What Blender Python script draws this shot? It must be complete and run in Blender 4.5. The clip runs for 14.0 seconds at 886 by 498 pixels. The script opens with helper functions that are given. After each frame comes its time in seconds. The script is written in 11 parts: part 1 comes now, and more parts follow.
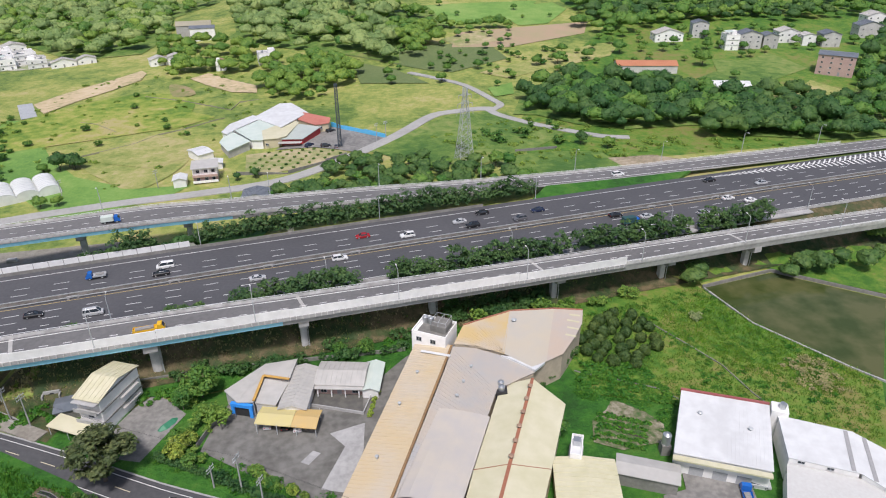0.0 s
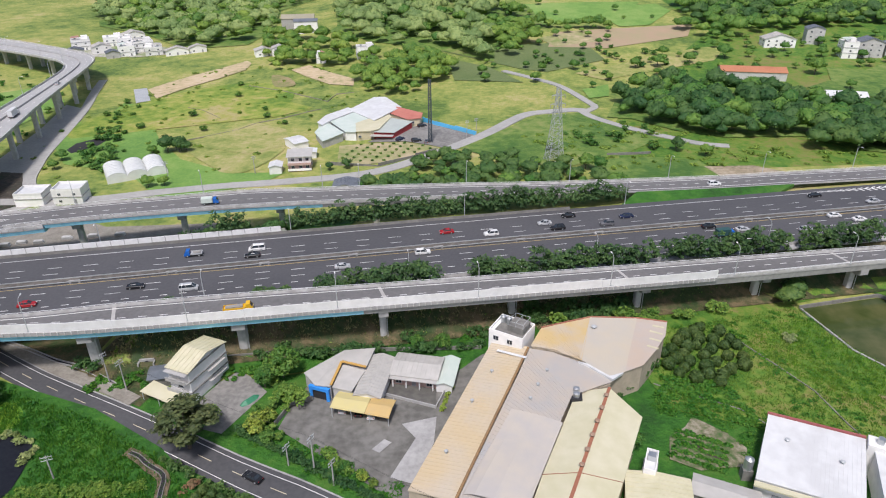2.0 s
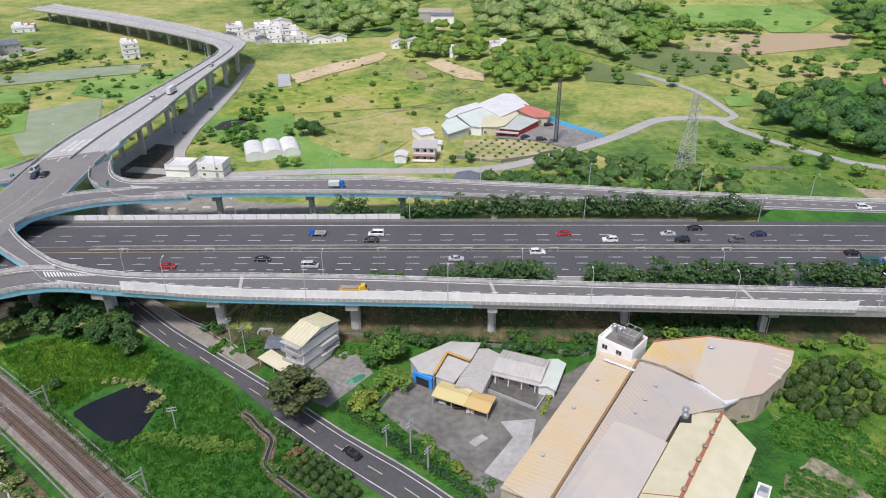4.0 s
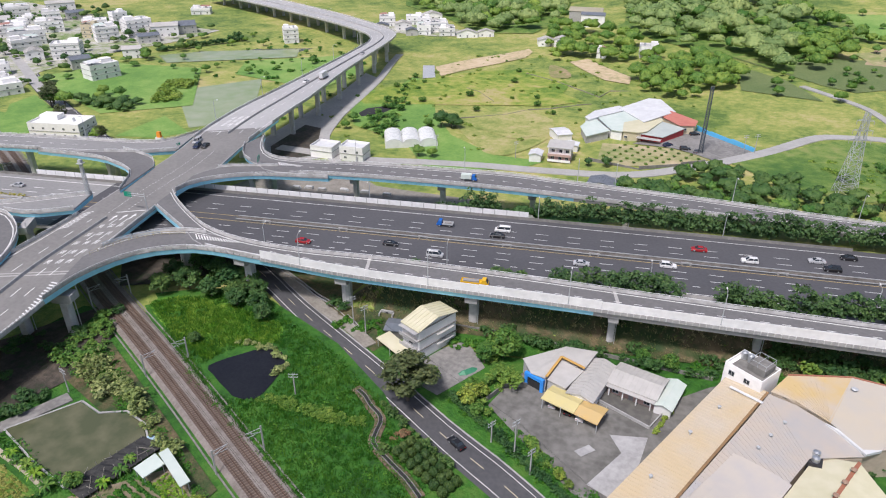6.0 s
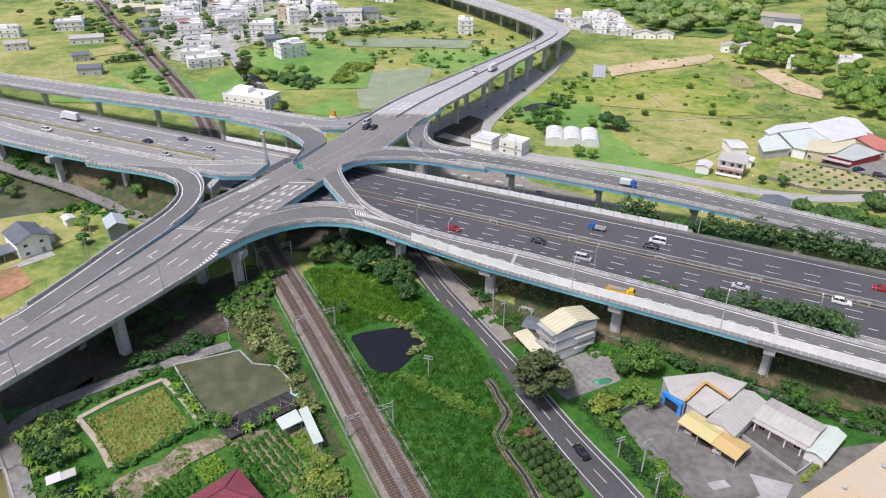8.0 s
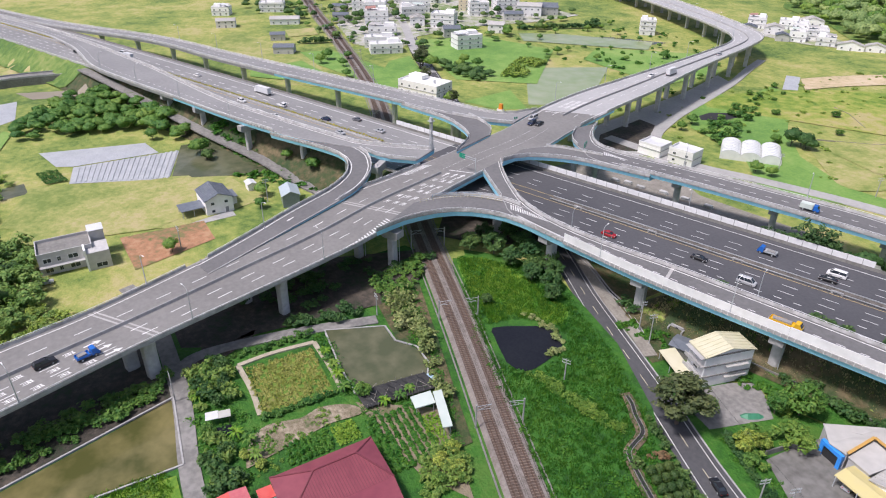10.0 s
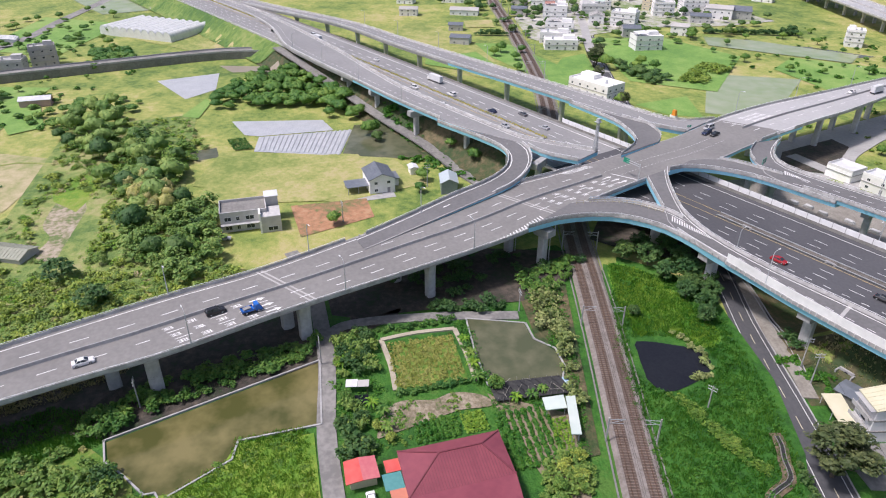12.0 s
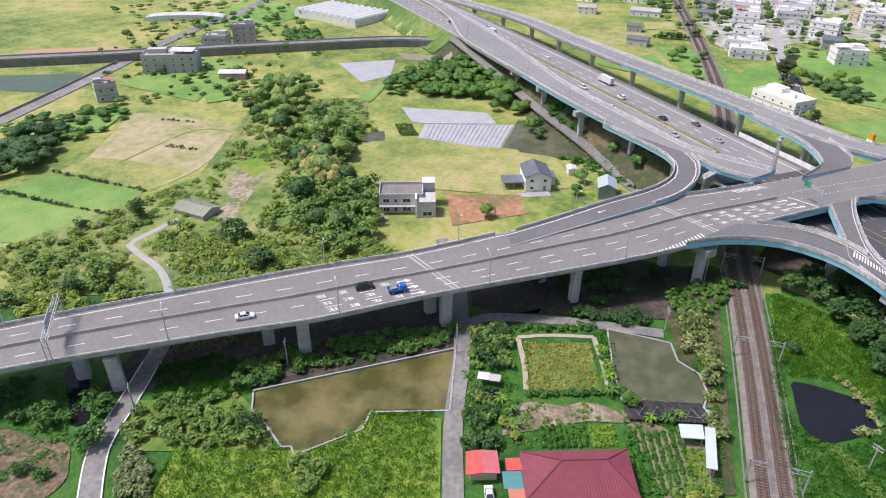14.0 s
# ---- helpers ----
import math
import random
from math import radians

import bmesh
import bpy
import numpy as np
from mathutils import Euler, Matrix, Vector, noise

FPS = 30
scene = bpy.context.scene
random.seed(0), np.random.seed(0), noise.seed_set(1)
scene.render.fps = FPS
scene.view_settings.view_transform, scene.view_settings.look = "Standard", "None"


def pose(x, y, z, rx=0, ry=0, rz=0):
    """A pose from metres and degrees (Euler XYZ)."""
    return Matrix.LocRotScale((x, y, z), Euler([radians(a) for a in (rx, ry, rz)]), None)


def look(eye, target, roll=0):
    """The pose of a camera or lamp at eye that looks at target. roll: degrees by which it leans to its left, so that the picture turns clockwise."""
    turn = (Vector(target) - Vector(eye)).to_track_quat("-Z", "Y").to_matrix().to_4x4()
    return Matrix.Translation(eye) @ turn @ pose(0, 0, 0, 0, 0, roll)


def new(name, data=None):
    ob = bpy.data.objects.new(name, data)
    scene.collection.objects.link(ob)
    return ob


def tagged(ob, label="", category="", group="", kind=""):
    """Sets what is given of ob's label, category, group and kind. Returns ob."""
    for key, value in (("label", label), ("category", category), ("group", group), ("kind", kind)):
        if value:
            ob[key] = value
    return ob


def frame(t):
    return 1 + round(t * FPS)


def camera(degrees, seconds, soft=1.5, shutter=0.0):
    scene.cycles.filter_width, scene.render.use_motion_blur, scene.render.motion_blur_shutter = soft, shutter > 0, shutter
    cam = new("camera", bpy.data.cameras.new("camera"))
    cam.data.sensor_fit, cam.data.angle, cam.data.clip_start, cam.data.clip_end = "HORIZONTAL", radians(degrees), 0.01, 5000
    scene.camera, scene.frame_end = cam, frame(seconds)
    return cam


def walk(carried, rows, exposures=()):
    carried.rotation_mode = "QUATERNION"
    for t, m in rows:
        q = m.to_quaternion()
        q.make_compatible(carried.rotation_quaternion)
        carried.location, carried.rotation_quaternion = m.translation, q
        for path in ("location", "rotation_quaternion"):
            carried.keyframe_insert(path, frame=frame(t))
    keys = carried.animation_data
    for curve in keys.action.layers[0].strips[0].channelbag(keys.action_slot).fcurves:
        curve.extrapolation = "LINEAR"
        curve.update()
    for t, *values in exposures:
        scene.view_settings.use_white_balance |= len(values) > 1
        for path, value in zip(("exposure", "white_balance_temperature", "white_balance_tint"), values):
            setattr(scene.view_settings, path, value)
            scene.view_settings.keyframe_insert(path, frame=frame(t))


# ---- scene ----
cam = camera(66.24, 14.0, 1.1)
TURNS = [
    (0, -0.05, 0.11, 108.06, -0.05, -27.99, -0.32),
    (0.5, -0.04, 0.13, 108.03, 1.76, -28.02, -0.34),
    (1, -0.03, 0.16, 107.99, 3.58, -28.05, -0.35),
    (1.5, -0.02, 0.18, 107.96, 5.49, -28.07, -0.30),
    (2, -0.00, 0.20, 107.92, 7.86, -28.10, -0.31),
    (2.5, 0.01, 0.23, 107.88, 10.53, -28.14, -0.30),
    (3, 0.02, 0.24, 107.83, 13.30, -28.19, -0.28),
    (5.5, 0.03, 0.31, 107.56, 27.52, -28.47, -0.01),
    (6, 0.02, 0.32, 107.53, 30.74, -28.54, 0.09),
    (6.5, -0.01, 0.30, 107.51, 34.23, -28.65, 0.16),
    (7, -0.05, 0.28, 107.51, 37.73, -28.77, 0.22),
    (7.5, -0.09, 0.23, 107.51, 41.24, -28.88, 0.29),
    (8, -0.14, 0.17, 107.51, 44.78, -28.99, 0.33),
    (10.5, -0.38, -0.18, 107.56, 62.74, -29.61, 0.40),
    (11, -0.41, -0.26, 107.58, 66.32, -29.75, 0.40),
    (11.5, -0.45, -0.35, 107.63, 69.92, -29.88, 0.41),
    (12, -0.49, -0.42, 107.69, 73.51, -30.00, 0.38),
    (12.5, -0.53, -0.50, 107.76, 77.11, -30.11, 0.37),
    (13, -0.58, -0.57, 107.85, 80.68, -30.23, 0.39),
    (13.5, -0.64, -0.64, 107.95, 84.26, -30.36, 0.38),
    (14, -0.70, -0.72, 108.04, 87.77, -30.48, 0.40),
]
walk(cam, [(t, pose(x, y, z, 90 + pitch, 0, yaw) @ pose(0, 0, 0, 0, 0, roll)) for t, x, y, z, yaw, pitch, roll in TURNS],
     [(0.0, -0.1, 6450, 14), (6.0, -0.02, 6400, 16), (14.0, 0.14, 6400, 20)])

# ---- daylight ----
SUN_AZ, SUN_EL = 182.0, 61.0          # compass degrees from +y towards +x, and height
world = bpy.data.worlds.new("world")
scene.world = world
world.use_nodes = True
wn = world.node_tree.nodes
sky = wn.new("ShaderNodeTexSky")
sky.sky_type = "NISHITA"
sky.sun_disc = False
sky.sun_elevation, sky.sun_rotation = radians(SUN_EL), radians(SUN_AZ)
sky.dust_density = 3.0
wn["Background"].inputs["Strength"].default_value = 0.122
world.node_tree.links.new(sky.outputs[0], wn["Background"].inputs["Color"])
sun = new("sun", bpy.data.lights.new("sun", "SUN"))
sun.data.energy, sun.data.angle, sun.data.color = 3.6, radians(9.0), (1.0, 0.975, 0.96)
az, el = radians(SUN_AZ), radians(SUN_EL)
sun.matrix_world = look((math.sin(az) * math.cos(el) * 300, math.cos(az) * math.cos(el) * 300, math.sin(el) * 300), (0, 0, 0))

# ---- materials ----
MATS = {}


def mat(name, c1, c2=None, rough=0.8, fine=1.5, broad=0.08, bump=0.0, bump_scale=3.0, metal=0.0, per_object=0.0, per_island=0.0, spread=0.5, hue=0.0):
    """A surface with colour that varies at a broad and a fine scale (cycles per metre), and relief."""
    if name in MATS:
        return MATS[name]
    m = bpy.data.materials.new(name)
    m.use_nodes = True
    nt = m.node_tree
    n, ln = nt.nodes, nt.links
    bs = n["Principled BSDF"]
    bs.inputs["Roughness"].default_value = rough
    bs.inputs["Metallic"].default_value = metal
    c2 = c2 or tuple(v * 0.75 for v in c1)
    geo = n.new("ShaderNodeNewGeometry")
    mix = n.new("ShaderNodeMix")
    mix.data_type = "RGBA"
    mix.inputs[6].default_value, mix.inputs[7].default_value = (*c1, 1), (*c2, 1)
    na, nb = n.new("ShaderNodeTexNoise"), n.new("ShaderNodeTexNoise")
    na.inputs["Scale"].default_value, na.inputs["Detail"].default_value = broad, 5
    nb.inputs["Scale"].default_value, nb.inputs["Detail"].default_value = fine, 4
    for q in (na, nb):
        ln.new(geo.outputs["Position"], q.inputs["Vector"])
    add = n.new("ShaderNodeMath")
    add.operation = "ADD"
    ln.new(na.outputs[0], add.inputs[0])
    ln.new(nb.outputs[0], add.inputs[1])
    rng = n.new("ShaderNodeMapRange")
    rng.inputs["From Min"].default_value, rng.inputs["From Max"].default_value = 1.0 - spread * 0.5, 1.0 + spread * 0.5
    ln.new(add.outputs[0], rng.inputs["Value"])
    ln.new(rng.outputs[0], mix.inputs[0])
    out = mix.outputs[2]
    for amount, node, socket in ((per_object, "ShaderNodeObjectInfo", "Random"), (per_island, "ShaderNodeNewGeometry", "Random Per Island")):
        if amount:
            src, hsv, mr = n.new(node), n.new("ShaderNodeHueSaturation"), n.new("ShaderNodeMapRange")
            mr.inputs["To Min"].default_value, mr.inputs["To Max"].default_value = 1 - amount, 1 + amount
            ln.new(src.outputs[socket], mr.inputs["Value"])
            ln.new(mr.outputs[0], hsv.inputs["Value"])
            if hue:
                mh = n.new("ShaderNodeMapRange")
                mh.inputs["To Min"].default_value, mh.inputs["To Max"].default_value = 0.5 + hue, 0.5 - hue
                ln.new(src.outputs[socket], mh.inputs["Value"])
                ln.new(mh.outputs[0], hsv.inputs["Hue"])
            ln.new(out, hsv.inputs["Color"])
            out = hsv.outputs[0]
    ln.new(out, bs.inputs["Base Color"])
    if bump:
        nc, bp = n.new("ShaderNodeTexNoise"), n.new("ShaderNodeBump")
        nc.inputs["Scale"].default_value, nc.inputs["Detail"].default_value = bump_scale, 6
        bp.inputs["Strength"].default_value, bp.inputs["Distance"].default_value = 1.0, bump
        ln.new(geo.outputs["Position"], nc.inputs["Vector"])
        ln.new(nc.outputs[0], bp.inputs["Height"])
        ln.new(bp.outputs[0], bs.inputs["Normal"])
    MATS[name] = m
    return m


def leafy(name, c1, c2, **more):
    """Leaves: part of the light goes through them."""
    m = mat(name, c1, c2, rough=0.65, hue=0.02, spread=0.35, **more)
    nt = m.node_tree
    bs, out = nt.nodes["Principled BSDF"], nt.nodes["Material Output"]
    col = bs.inputs["Base Color"].links[0].from_socket
    tr, mx = nt.nodes.new("ShaderNodeBsdfTranslucent"), nt.nodes.new("ShaderNodeMixShader")
    mx.inputs[0].default_value = 0.24
    nt.links.new(col, tr.inputs["Color"])
    nt.links.new(bs.outputs[0], mx.inputs[1])
    nt.links.new(tr.outputs[0], mx.inputs[2])
    nt.links.new(mx.outputs[0], out.inputs["Surface"])
    return m


def glassy(name, colour, rough=0.08):
    m = mat(name, colour, tuple(v * 0.8 for v in colour), rough=rough)
    m.node_tree.nodes["Principled BSDF"].inputs["IOR"].default_value = 1.5
    return m


def meadow(name, colours, broad, fine, bump=0.3, bump_scale=0.9):
    """Grassland of several tints, in patches, tussocks and blades."""
    m = mat(name, colours[0], colours[-1], fine=fine, broad=broad, bump=bump, bump_scale=bump_scale)
    nt = m.node_tree
    n, ln = nt.nodes, nt.links
    geo = n.new("ShaderNodeNewGeometry")
    total = None
    for scale, weight, detail in ((broad, 1.0, 3), (broad * 6, 0.7, 4), (fine, 0.55, 5), (fine * 5, 0.3, 3)):
        t, k = n.new("ShaderNodeTexNoise"), n.new("ShaderNodeMath")
        t.inputs["Scale"].default_value, t.inputs["Detail"].default_value = scale, detail
        ln.new(geo.outputs["Position"], t.inputs["Vector"])
        k.operation = "MULTIPLY_ADD"
        k.inputs[1].default_value = weight / 2.55
        k.inputs[2].default_value = 0.0
        ln.new(t.outputs[0], k.inputs[0])
        if total:
            ln.new(total, k.inputs[2])
        total = k.outputs[0]
    ramp = n.new("ShaderNodeValToRGB")
    el = ramp.color_ramp.elements
    el[0].position, el[1].position = 0.41, 0.59
    el[0].color, el[1].color = (*colours[0], 1), (*colours[-1], 1)
    for i, c in enumerate(colours[1:-1]):
        e = el.new(0.41 + 0.18 * (i + 1) / (len(colours) - 1))
        e.color = (*c, 1)
    ln.new(total, ramp.inputs[0])
    ln.new(ramp.outputs[0], n["Principled BSDF"].inputs["Base Color"])
    return m


GRASS = meadow("rough_grass", [(0.08, 0.145, 0.025), (0.155, 0.22, 0.042), (0.235, 0.28, 0.062), (0.32, 0.325, 0.09), (0.4, 0.35, 0.15)], 0.013, 0.35, 0.4, 0.8)
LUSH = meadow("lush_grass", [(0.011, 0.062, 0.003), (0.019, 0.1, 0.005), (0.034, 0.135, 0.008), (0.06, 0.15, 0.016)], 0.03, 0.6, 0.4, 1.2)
BRIGHT = meadow("bright_grass", [(0.07, 0.18, 0.01), (0.115, 0.23, 0.015), (0.17, 0.265, 0.024), (0.23, 0.27, 0.05)], 0.04, 0.5, 0.35, 1.2)
WEEDY = meadow("weedy_plot", [(0.04, 0.125, 0.01), (0.075, 0.175, 0.015), (0.135, 0.21, 0.026), (0.2, 0.19, 0.055)], 0.035, 0.5, 0.4, 1.0)
MEADOW = meadow("dry_meadow", [(0.15, 0.21, 0.042), (0.24, 0.275, 0.07), (0.33, 0.325, 0.11), (0.41, 0.345, 0.17)], 0.02, 0.5, 0.25, 1.0)
SLOPE = meadow("slope_grass", [(0.05, 0.125, 0.018), (0.095, 0.175, 0.028), (0.15, 0.225, 0.045), (0.22, 0.25, 0.075)], 0.03, 0.3, 0.35, 0.8)
PADDY = meadow("rice_paddy", [(0.1, 0.22, 0.04), (0.155, 0.29, 0.055), (0.225, 0.33, 0.085)], 0.02, 0.8, 0.1, 2)
SOIL = meadow("bare_soil", [(0.14, 0.15, 0.06), (0.26, 0.21, 0.14), (0.34, 0.28, 0.19), (0.42, 0.35, 0.26)], 0.12, 0.6, 0.15, 2)
STUBBLE = meadow("stubble", [(0.2, 0.25, 0.075), (0.3, 0.29, 0.13), (0.39, 0.335, 0.19), (0.45, 0.37, 0.235)], 0.03, 0.3, 0.12, 1.0)
REDSOIL = meadow("red_soil", [(0.13, 0.16, 0.045), (0.26, 0.16, 0.08), (0.38, 0.19, 0.1), (0.42, 0.25, 0.14)], 0.06, 0.5, 0.15, 1.0)
SCRUB = meadow("scrub_floor", [(0.08, 0.15, 0.03), (0.14, 0.21, 0.045), (0.22, 0.265, 0.07), (0.3, 0.29, 0.12)], 0.04, 0.4, 0.4, 0.8)
# dark soil that also carries the shade under decks in its colour
SOIL_SHADE = meadow("soil_and_shade", [(0.02, 0.04, 0.012), (0.04, 0.035, 0.026), (0.062, 0.052, 0.04), (0.1, 0.08, 0.06)], 0.1, 0.5, 0.2, 1.0)
BANK = meadow("bank_grass", [(0.018, 0.048, 0.008), (0.04, 0.064, 0.016), (0.08, 0.074, 0.03), (0.15, 0.115, 0.058)], 0.06, 0.5, 0.35, 1.0)
ASPHALT = mat("asphalt", (0.0651, 0.066, 0.072), (0.088, 0.088, 0.0945), fine=1.2, broad=0.05, bump=0.01, bump_scale=8, rough=0.85)
ASPHALT_PALE = mat("pale_asphalt", (0.172, 0.166, 0.157), (0.225, 0.217, 0.204), fine=0.9, broad=0.05, bump=0.01, bump_scale=8, rough=0.7)
ASPHALT_RAMP = mat("ramp_asphalt", (0.125, 0.123, 0.122), (0.165, 0.162, 0.16), fine=0.9, broad=0.05, bump=0.01, bump_scale=8, rough=0.8)
# next two greys mix surface age with painted distance haze and glare
ASPHALT_WEST = mat("worn_hazy_asphalt", (0.21, 0.208, 0.203), (0.27, 0.267, 0.26), fine=0.8, broad=0.04, bump=0.01, bump_scale=8, rough=0.7)
ASPHALT_OLD_HAZE = mat("bleached_hazy_asphalt", (0.36, 0.356, 0.348), (0.43, 0.425, 0.415), fine=0.8, broad=0.04, bump=0.01, bump_scale=8, rough=0.65)
ASPHALT_DARK = mat("dark_asphalt", (0.06, 0.06, 0.064), (0.085, 0.085, 0.088), fine=1.0, broad=0.07, bump=0.01, bump_scale=8, rough=0.85)
OLDROAD = mat("lane_paving", (0.165, 0.16, 0.15), (0.26, 0.25, 0.232), fine=0.8, broad=0.12, bump=0.02, spread=0.35)
PALELANE = mat("pale_lane_paving", (0.32, 0.315, 0.3), (0.4, 0.393, 0.375), fine=0.8, broad=0.12, bump=0.02)
CONCRETE = mat("concrete", (0.42, 0.415, 0.405), (0.3, 0.297, 0.29), fine=0.9, broad=0.15, bump=0.01)
PARAPET = mat("pale_concrete", (0.56, 0.555, 0.54), (0.42, 0.415, 0.4), fine=0.8, broad=0.2, bump=0.01)
DECKWALL = mat("grimy_parapet", (0.52, 0.515, 0.5), (0.33, 0.325, 0.31), fine=0.7, broad=0.25, bump=0.015, spread=0.4)
RAILING = mat("white_railing", (0.74, 0.75, 0.75), (0.62, 0.63, 0.63), rough=0.45)
# dark tone joins grime with the shaded face of the low barrier
GRIME_SHADE = mat("grimy_shaded_median", (0.07, 0.064, 0.055), (0.15, 0.137, 0.12), fine=0.8, broad=0.3, bump=0.02, spread=0.4)
GRAVEL = mat("grey_brown_gravel", (0.2, 0.18, 0.15), (0.3, 0.28, 0.24), fine=1.6, broad=0.3, bump=0.05)
CONCRETE_DARK = mat("weathered_concrete", (0.243, 0.234, 0.216), (0.153, 0.149, 0.135), fine=1.1, broad=0.2, bump=0.015)
WHITEWALL = mat("white_panel", (0.8, 0.8, 0.79), (0.68, 0.68, 0.67), fine=0.7, broad=0.2, rough=0.55)
BLUESTEEL = mat("pale_blue_steel", (0.33, 0.72, 0.88), (0.28, 0.63, 0.78), fine=0.6, broad=0.1, rough=0.5)
PAINT = mat("road_paint", (0.8, 0.8, 0.78), (0.62, 0.62, 0.6), fine=1.5, broad=0.3, rough=0.6)
YELLOWPAINT = mat("yellow_road_paint", (0.6, 0.44, 0.16), (0.45, 0.34, 0.15), fine=1.5, broad=0.3, rough=0.6)
CREAMPAINT = mat("cream_road_paint", (0.66, 0.6, 0.42), (0.5, 0.45, 0.32), fine=1.5, broad=0.3, rough=0.6)
STEEL = mat("galvanised_steel", (0.5, 0.52, 0.53), (0.4, 0.42, 0.43), rough=0.5, metal=0.15, fine=2)
BALLAST = mat("ballast", (0.15, 0.128, 0.11), (0.25, 0.222, 0.198), fine=1.4, broad=0.3, bump=0.08, bump_scale=4)
SLEEPER = mat("concrete_sleeper", (0.2, 0.15, 0.118), (0.13, 0.095, 0.073), fine=2)
RAIL = mat("rusty_rail", (0.17, 0.1, 0.065), (0.11, 0.07, 0.05), rough=0.5, metal=0.5)
WATER = mat("green_pond_water", (0.075, 0.078, 0.025), (0.19, 0.165, 0.07), rough=0.06, fine=0.12, broad=0.05, bump=0.004, bump_scale=1.5, spread=0.3)
WATER_GREEN = mat("olive_pond_water", (0.045, 0.065, 0.018), (0.1, 0.105, 0.042), rough=0.06, fine=0.12, broad=0.05, bump=0.004, bump_scale=1.5, spread=0.3)
WATER_DARK = mat("dark_pond_water", (0.012, 0.013, 0.018), (0.018, 0.02, 0.024), rough=0.05, bump=0.003)
WATER_GREY = mat("grey_pond_water", (0.08, 0.09, 0.048), (0.13, 0.13, 0.078), rough=0.12, fine=0.2, broad=0.06, bump=0.004, spread=0.3)
for _w in (WATER, WATER_GREEN, WATER_DARK, WATER_GREY):
    _w.node_tree.nodes["Principled BSDF"].inputs["IOR"].default_value = 1.25 if _w is WATER_DARK else 1.33
LEAF = leafy("leaf_leaves", (0.058, 0.17, 0.022), (0.145, 0.27, 0.04), fine=0.9, broad=0.1, per_object=0.2, per_island=0.2, bump=0.35, bump_scale=1.5)
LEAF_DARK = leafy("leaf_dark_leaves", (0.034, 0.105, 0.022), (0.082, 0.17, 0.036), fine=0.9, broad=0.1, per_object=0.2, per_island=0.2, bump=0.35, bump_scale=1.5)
LEAF_YELLOW = leafy("leaf_yellow_leaves", (0.19, 0.29, 0.03), (0.3, 0.38, 0.06), fine=0.9, broad=0.1, per_object=0.15, per_island=0.35)
LEAF_DRY = leafy("leaf_dry_leaves", (0.17, 0.24, 0.06), (0.3, 0.34, 0.13), fine=0.9, broad=0.1, per_island=0.4)
FEATHER = leafy("feathery_leaves", (0.06, 0.092, 0.028), (0.118, 0.145, 0.052), fine=0.9, broad=0.1, per_island=0.4)
TOPIARY = leafy("topiary_leaves", (0.035, 0.085, 0.014), (0.075, 0.13, 0.026), fine=0.9, broad=0.1, per_object=0.2, per_island=0.3)
BAMBOO = leafy("bamboo_leaves", (0.281, 0.315, 0.085), (0.365, 0.34, 0.119), fine=0.9, broad=0.1, per_island=0.35)
BARK = mat("bark", (0.13, 0.1, 0.075), (0.08, 0.065, 0.05), fine=4, broad=0.6, bump=0.02)
HOUSEWHITE = mat("white_render", (0.86, 0.85, 0.83), (0.76, 0.75, 0.73), fine=0.8, broad=0.25, per_object=0.12)
HOUSEGREY = mat("grey_render", (0.52, 0.51, 0.49), (0.42, 0.41, 0.4), fine=0.8, broad=0.25, per_object=0.12)
PINKTILE = mat("pink_tile_wall", (0.52, 0.36, 0.32), (0.44, 0.3, 0.27), fine=2, broad=0.3)
ROOFGREY = mat("grey_sheet_roof", (0.4, 0.388, 0.362), (0.475, 0.46, 0.43), fine=0.5, broad=0.12, rough=0.5, per_object=0.08)
ROOFSLATE = mat("slate_grey_roof", (0.12, 0.14, 0.165), (0.17, 0.185, 0.21), fine=0.9, broad=0.3, rough=0.5)
ROOFCREAM = mat("cream_sheet_roof", (0.53, 0.5, 0.33), (0.6, 0.565, 0.41), fine=0.4, broad=0.12, rough=0.5)
ROOFYELLOW = mat("yellow_sheet_roof", (0.5, 0.41, 0.26), (0.455, 0.435, 0.4), fine=0.2, broad=0.06, rough=0.5, spread=0.4)
ROOFRUST = mat("rust_stained_roof", (0.4, 0.385, 0.37), (0.47, 0.41, 0.34), fine=0.25, broad=0.09, rough=0.5, spread=0.5)
ROOFWHITE = mat("white_sheet_roof", (0.66, 0.67, 0.67), (0.56, 0.565, 0.565), fine=0.4, broad=0.1, rough=0.5)
ROOFRED = mat("maroon_sheet_roof", (0.204, 0.0467, 0.0638), (0.255, 0.0638, 0.0808), fine=0.6, broad=0.2, rough=0.45)
ROOFBRIGHT = mat("bright_red_roof", (0.55, 0.07, 0.06), (0.6, 0.12, 0.1), fine=0.6, broad=0.2, rough=0.5)
ROOFGREEN = mat("pale_green_roof", (0.5, 0.58, 0.52), (0.58, 0.64, 0.58), fine=0.4, broad=0.12, rough=0.5)
REDWALL = mat("red_panel", (0.4, 0.03, 0.035), (0.33, 0.025, 0.03), rough=0.5)
BLUEPAINT = mat("bright_blue_panel", (0.03, 0.25, 0.75), (0.05, 0.32, 0.8), rough=0.5)
SKYBLUE = mat("sky_blue_fence", (0.08, 0.45, 0.8), (0.14, 0.5, 0.8), rough=0.5)
ORANGE = mat("orange_paint", (0.75, 0.27, 0.03), (0.65, 0.22, 0.03), rough=0.5)
PLASTIC = mat("silver_plastic_mulch", (0.36, 0.375, 0.385), (0.47, 0.48, 0.485), fine=1.2, broad=0.2, rough=0.35, bump=0.1)
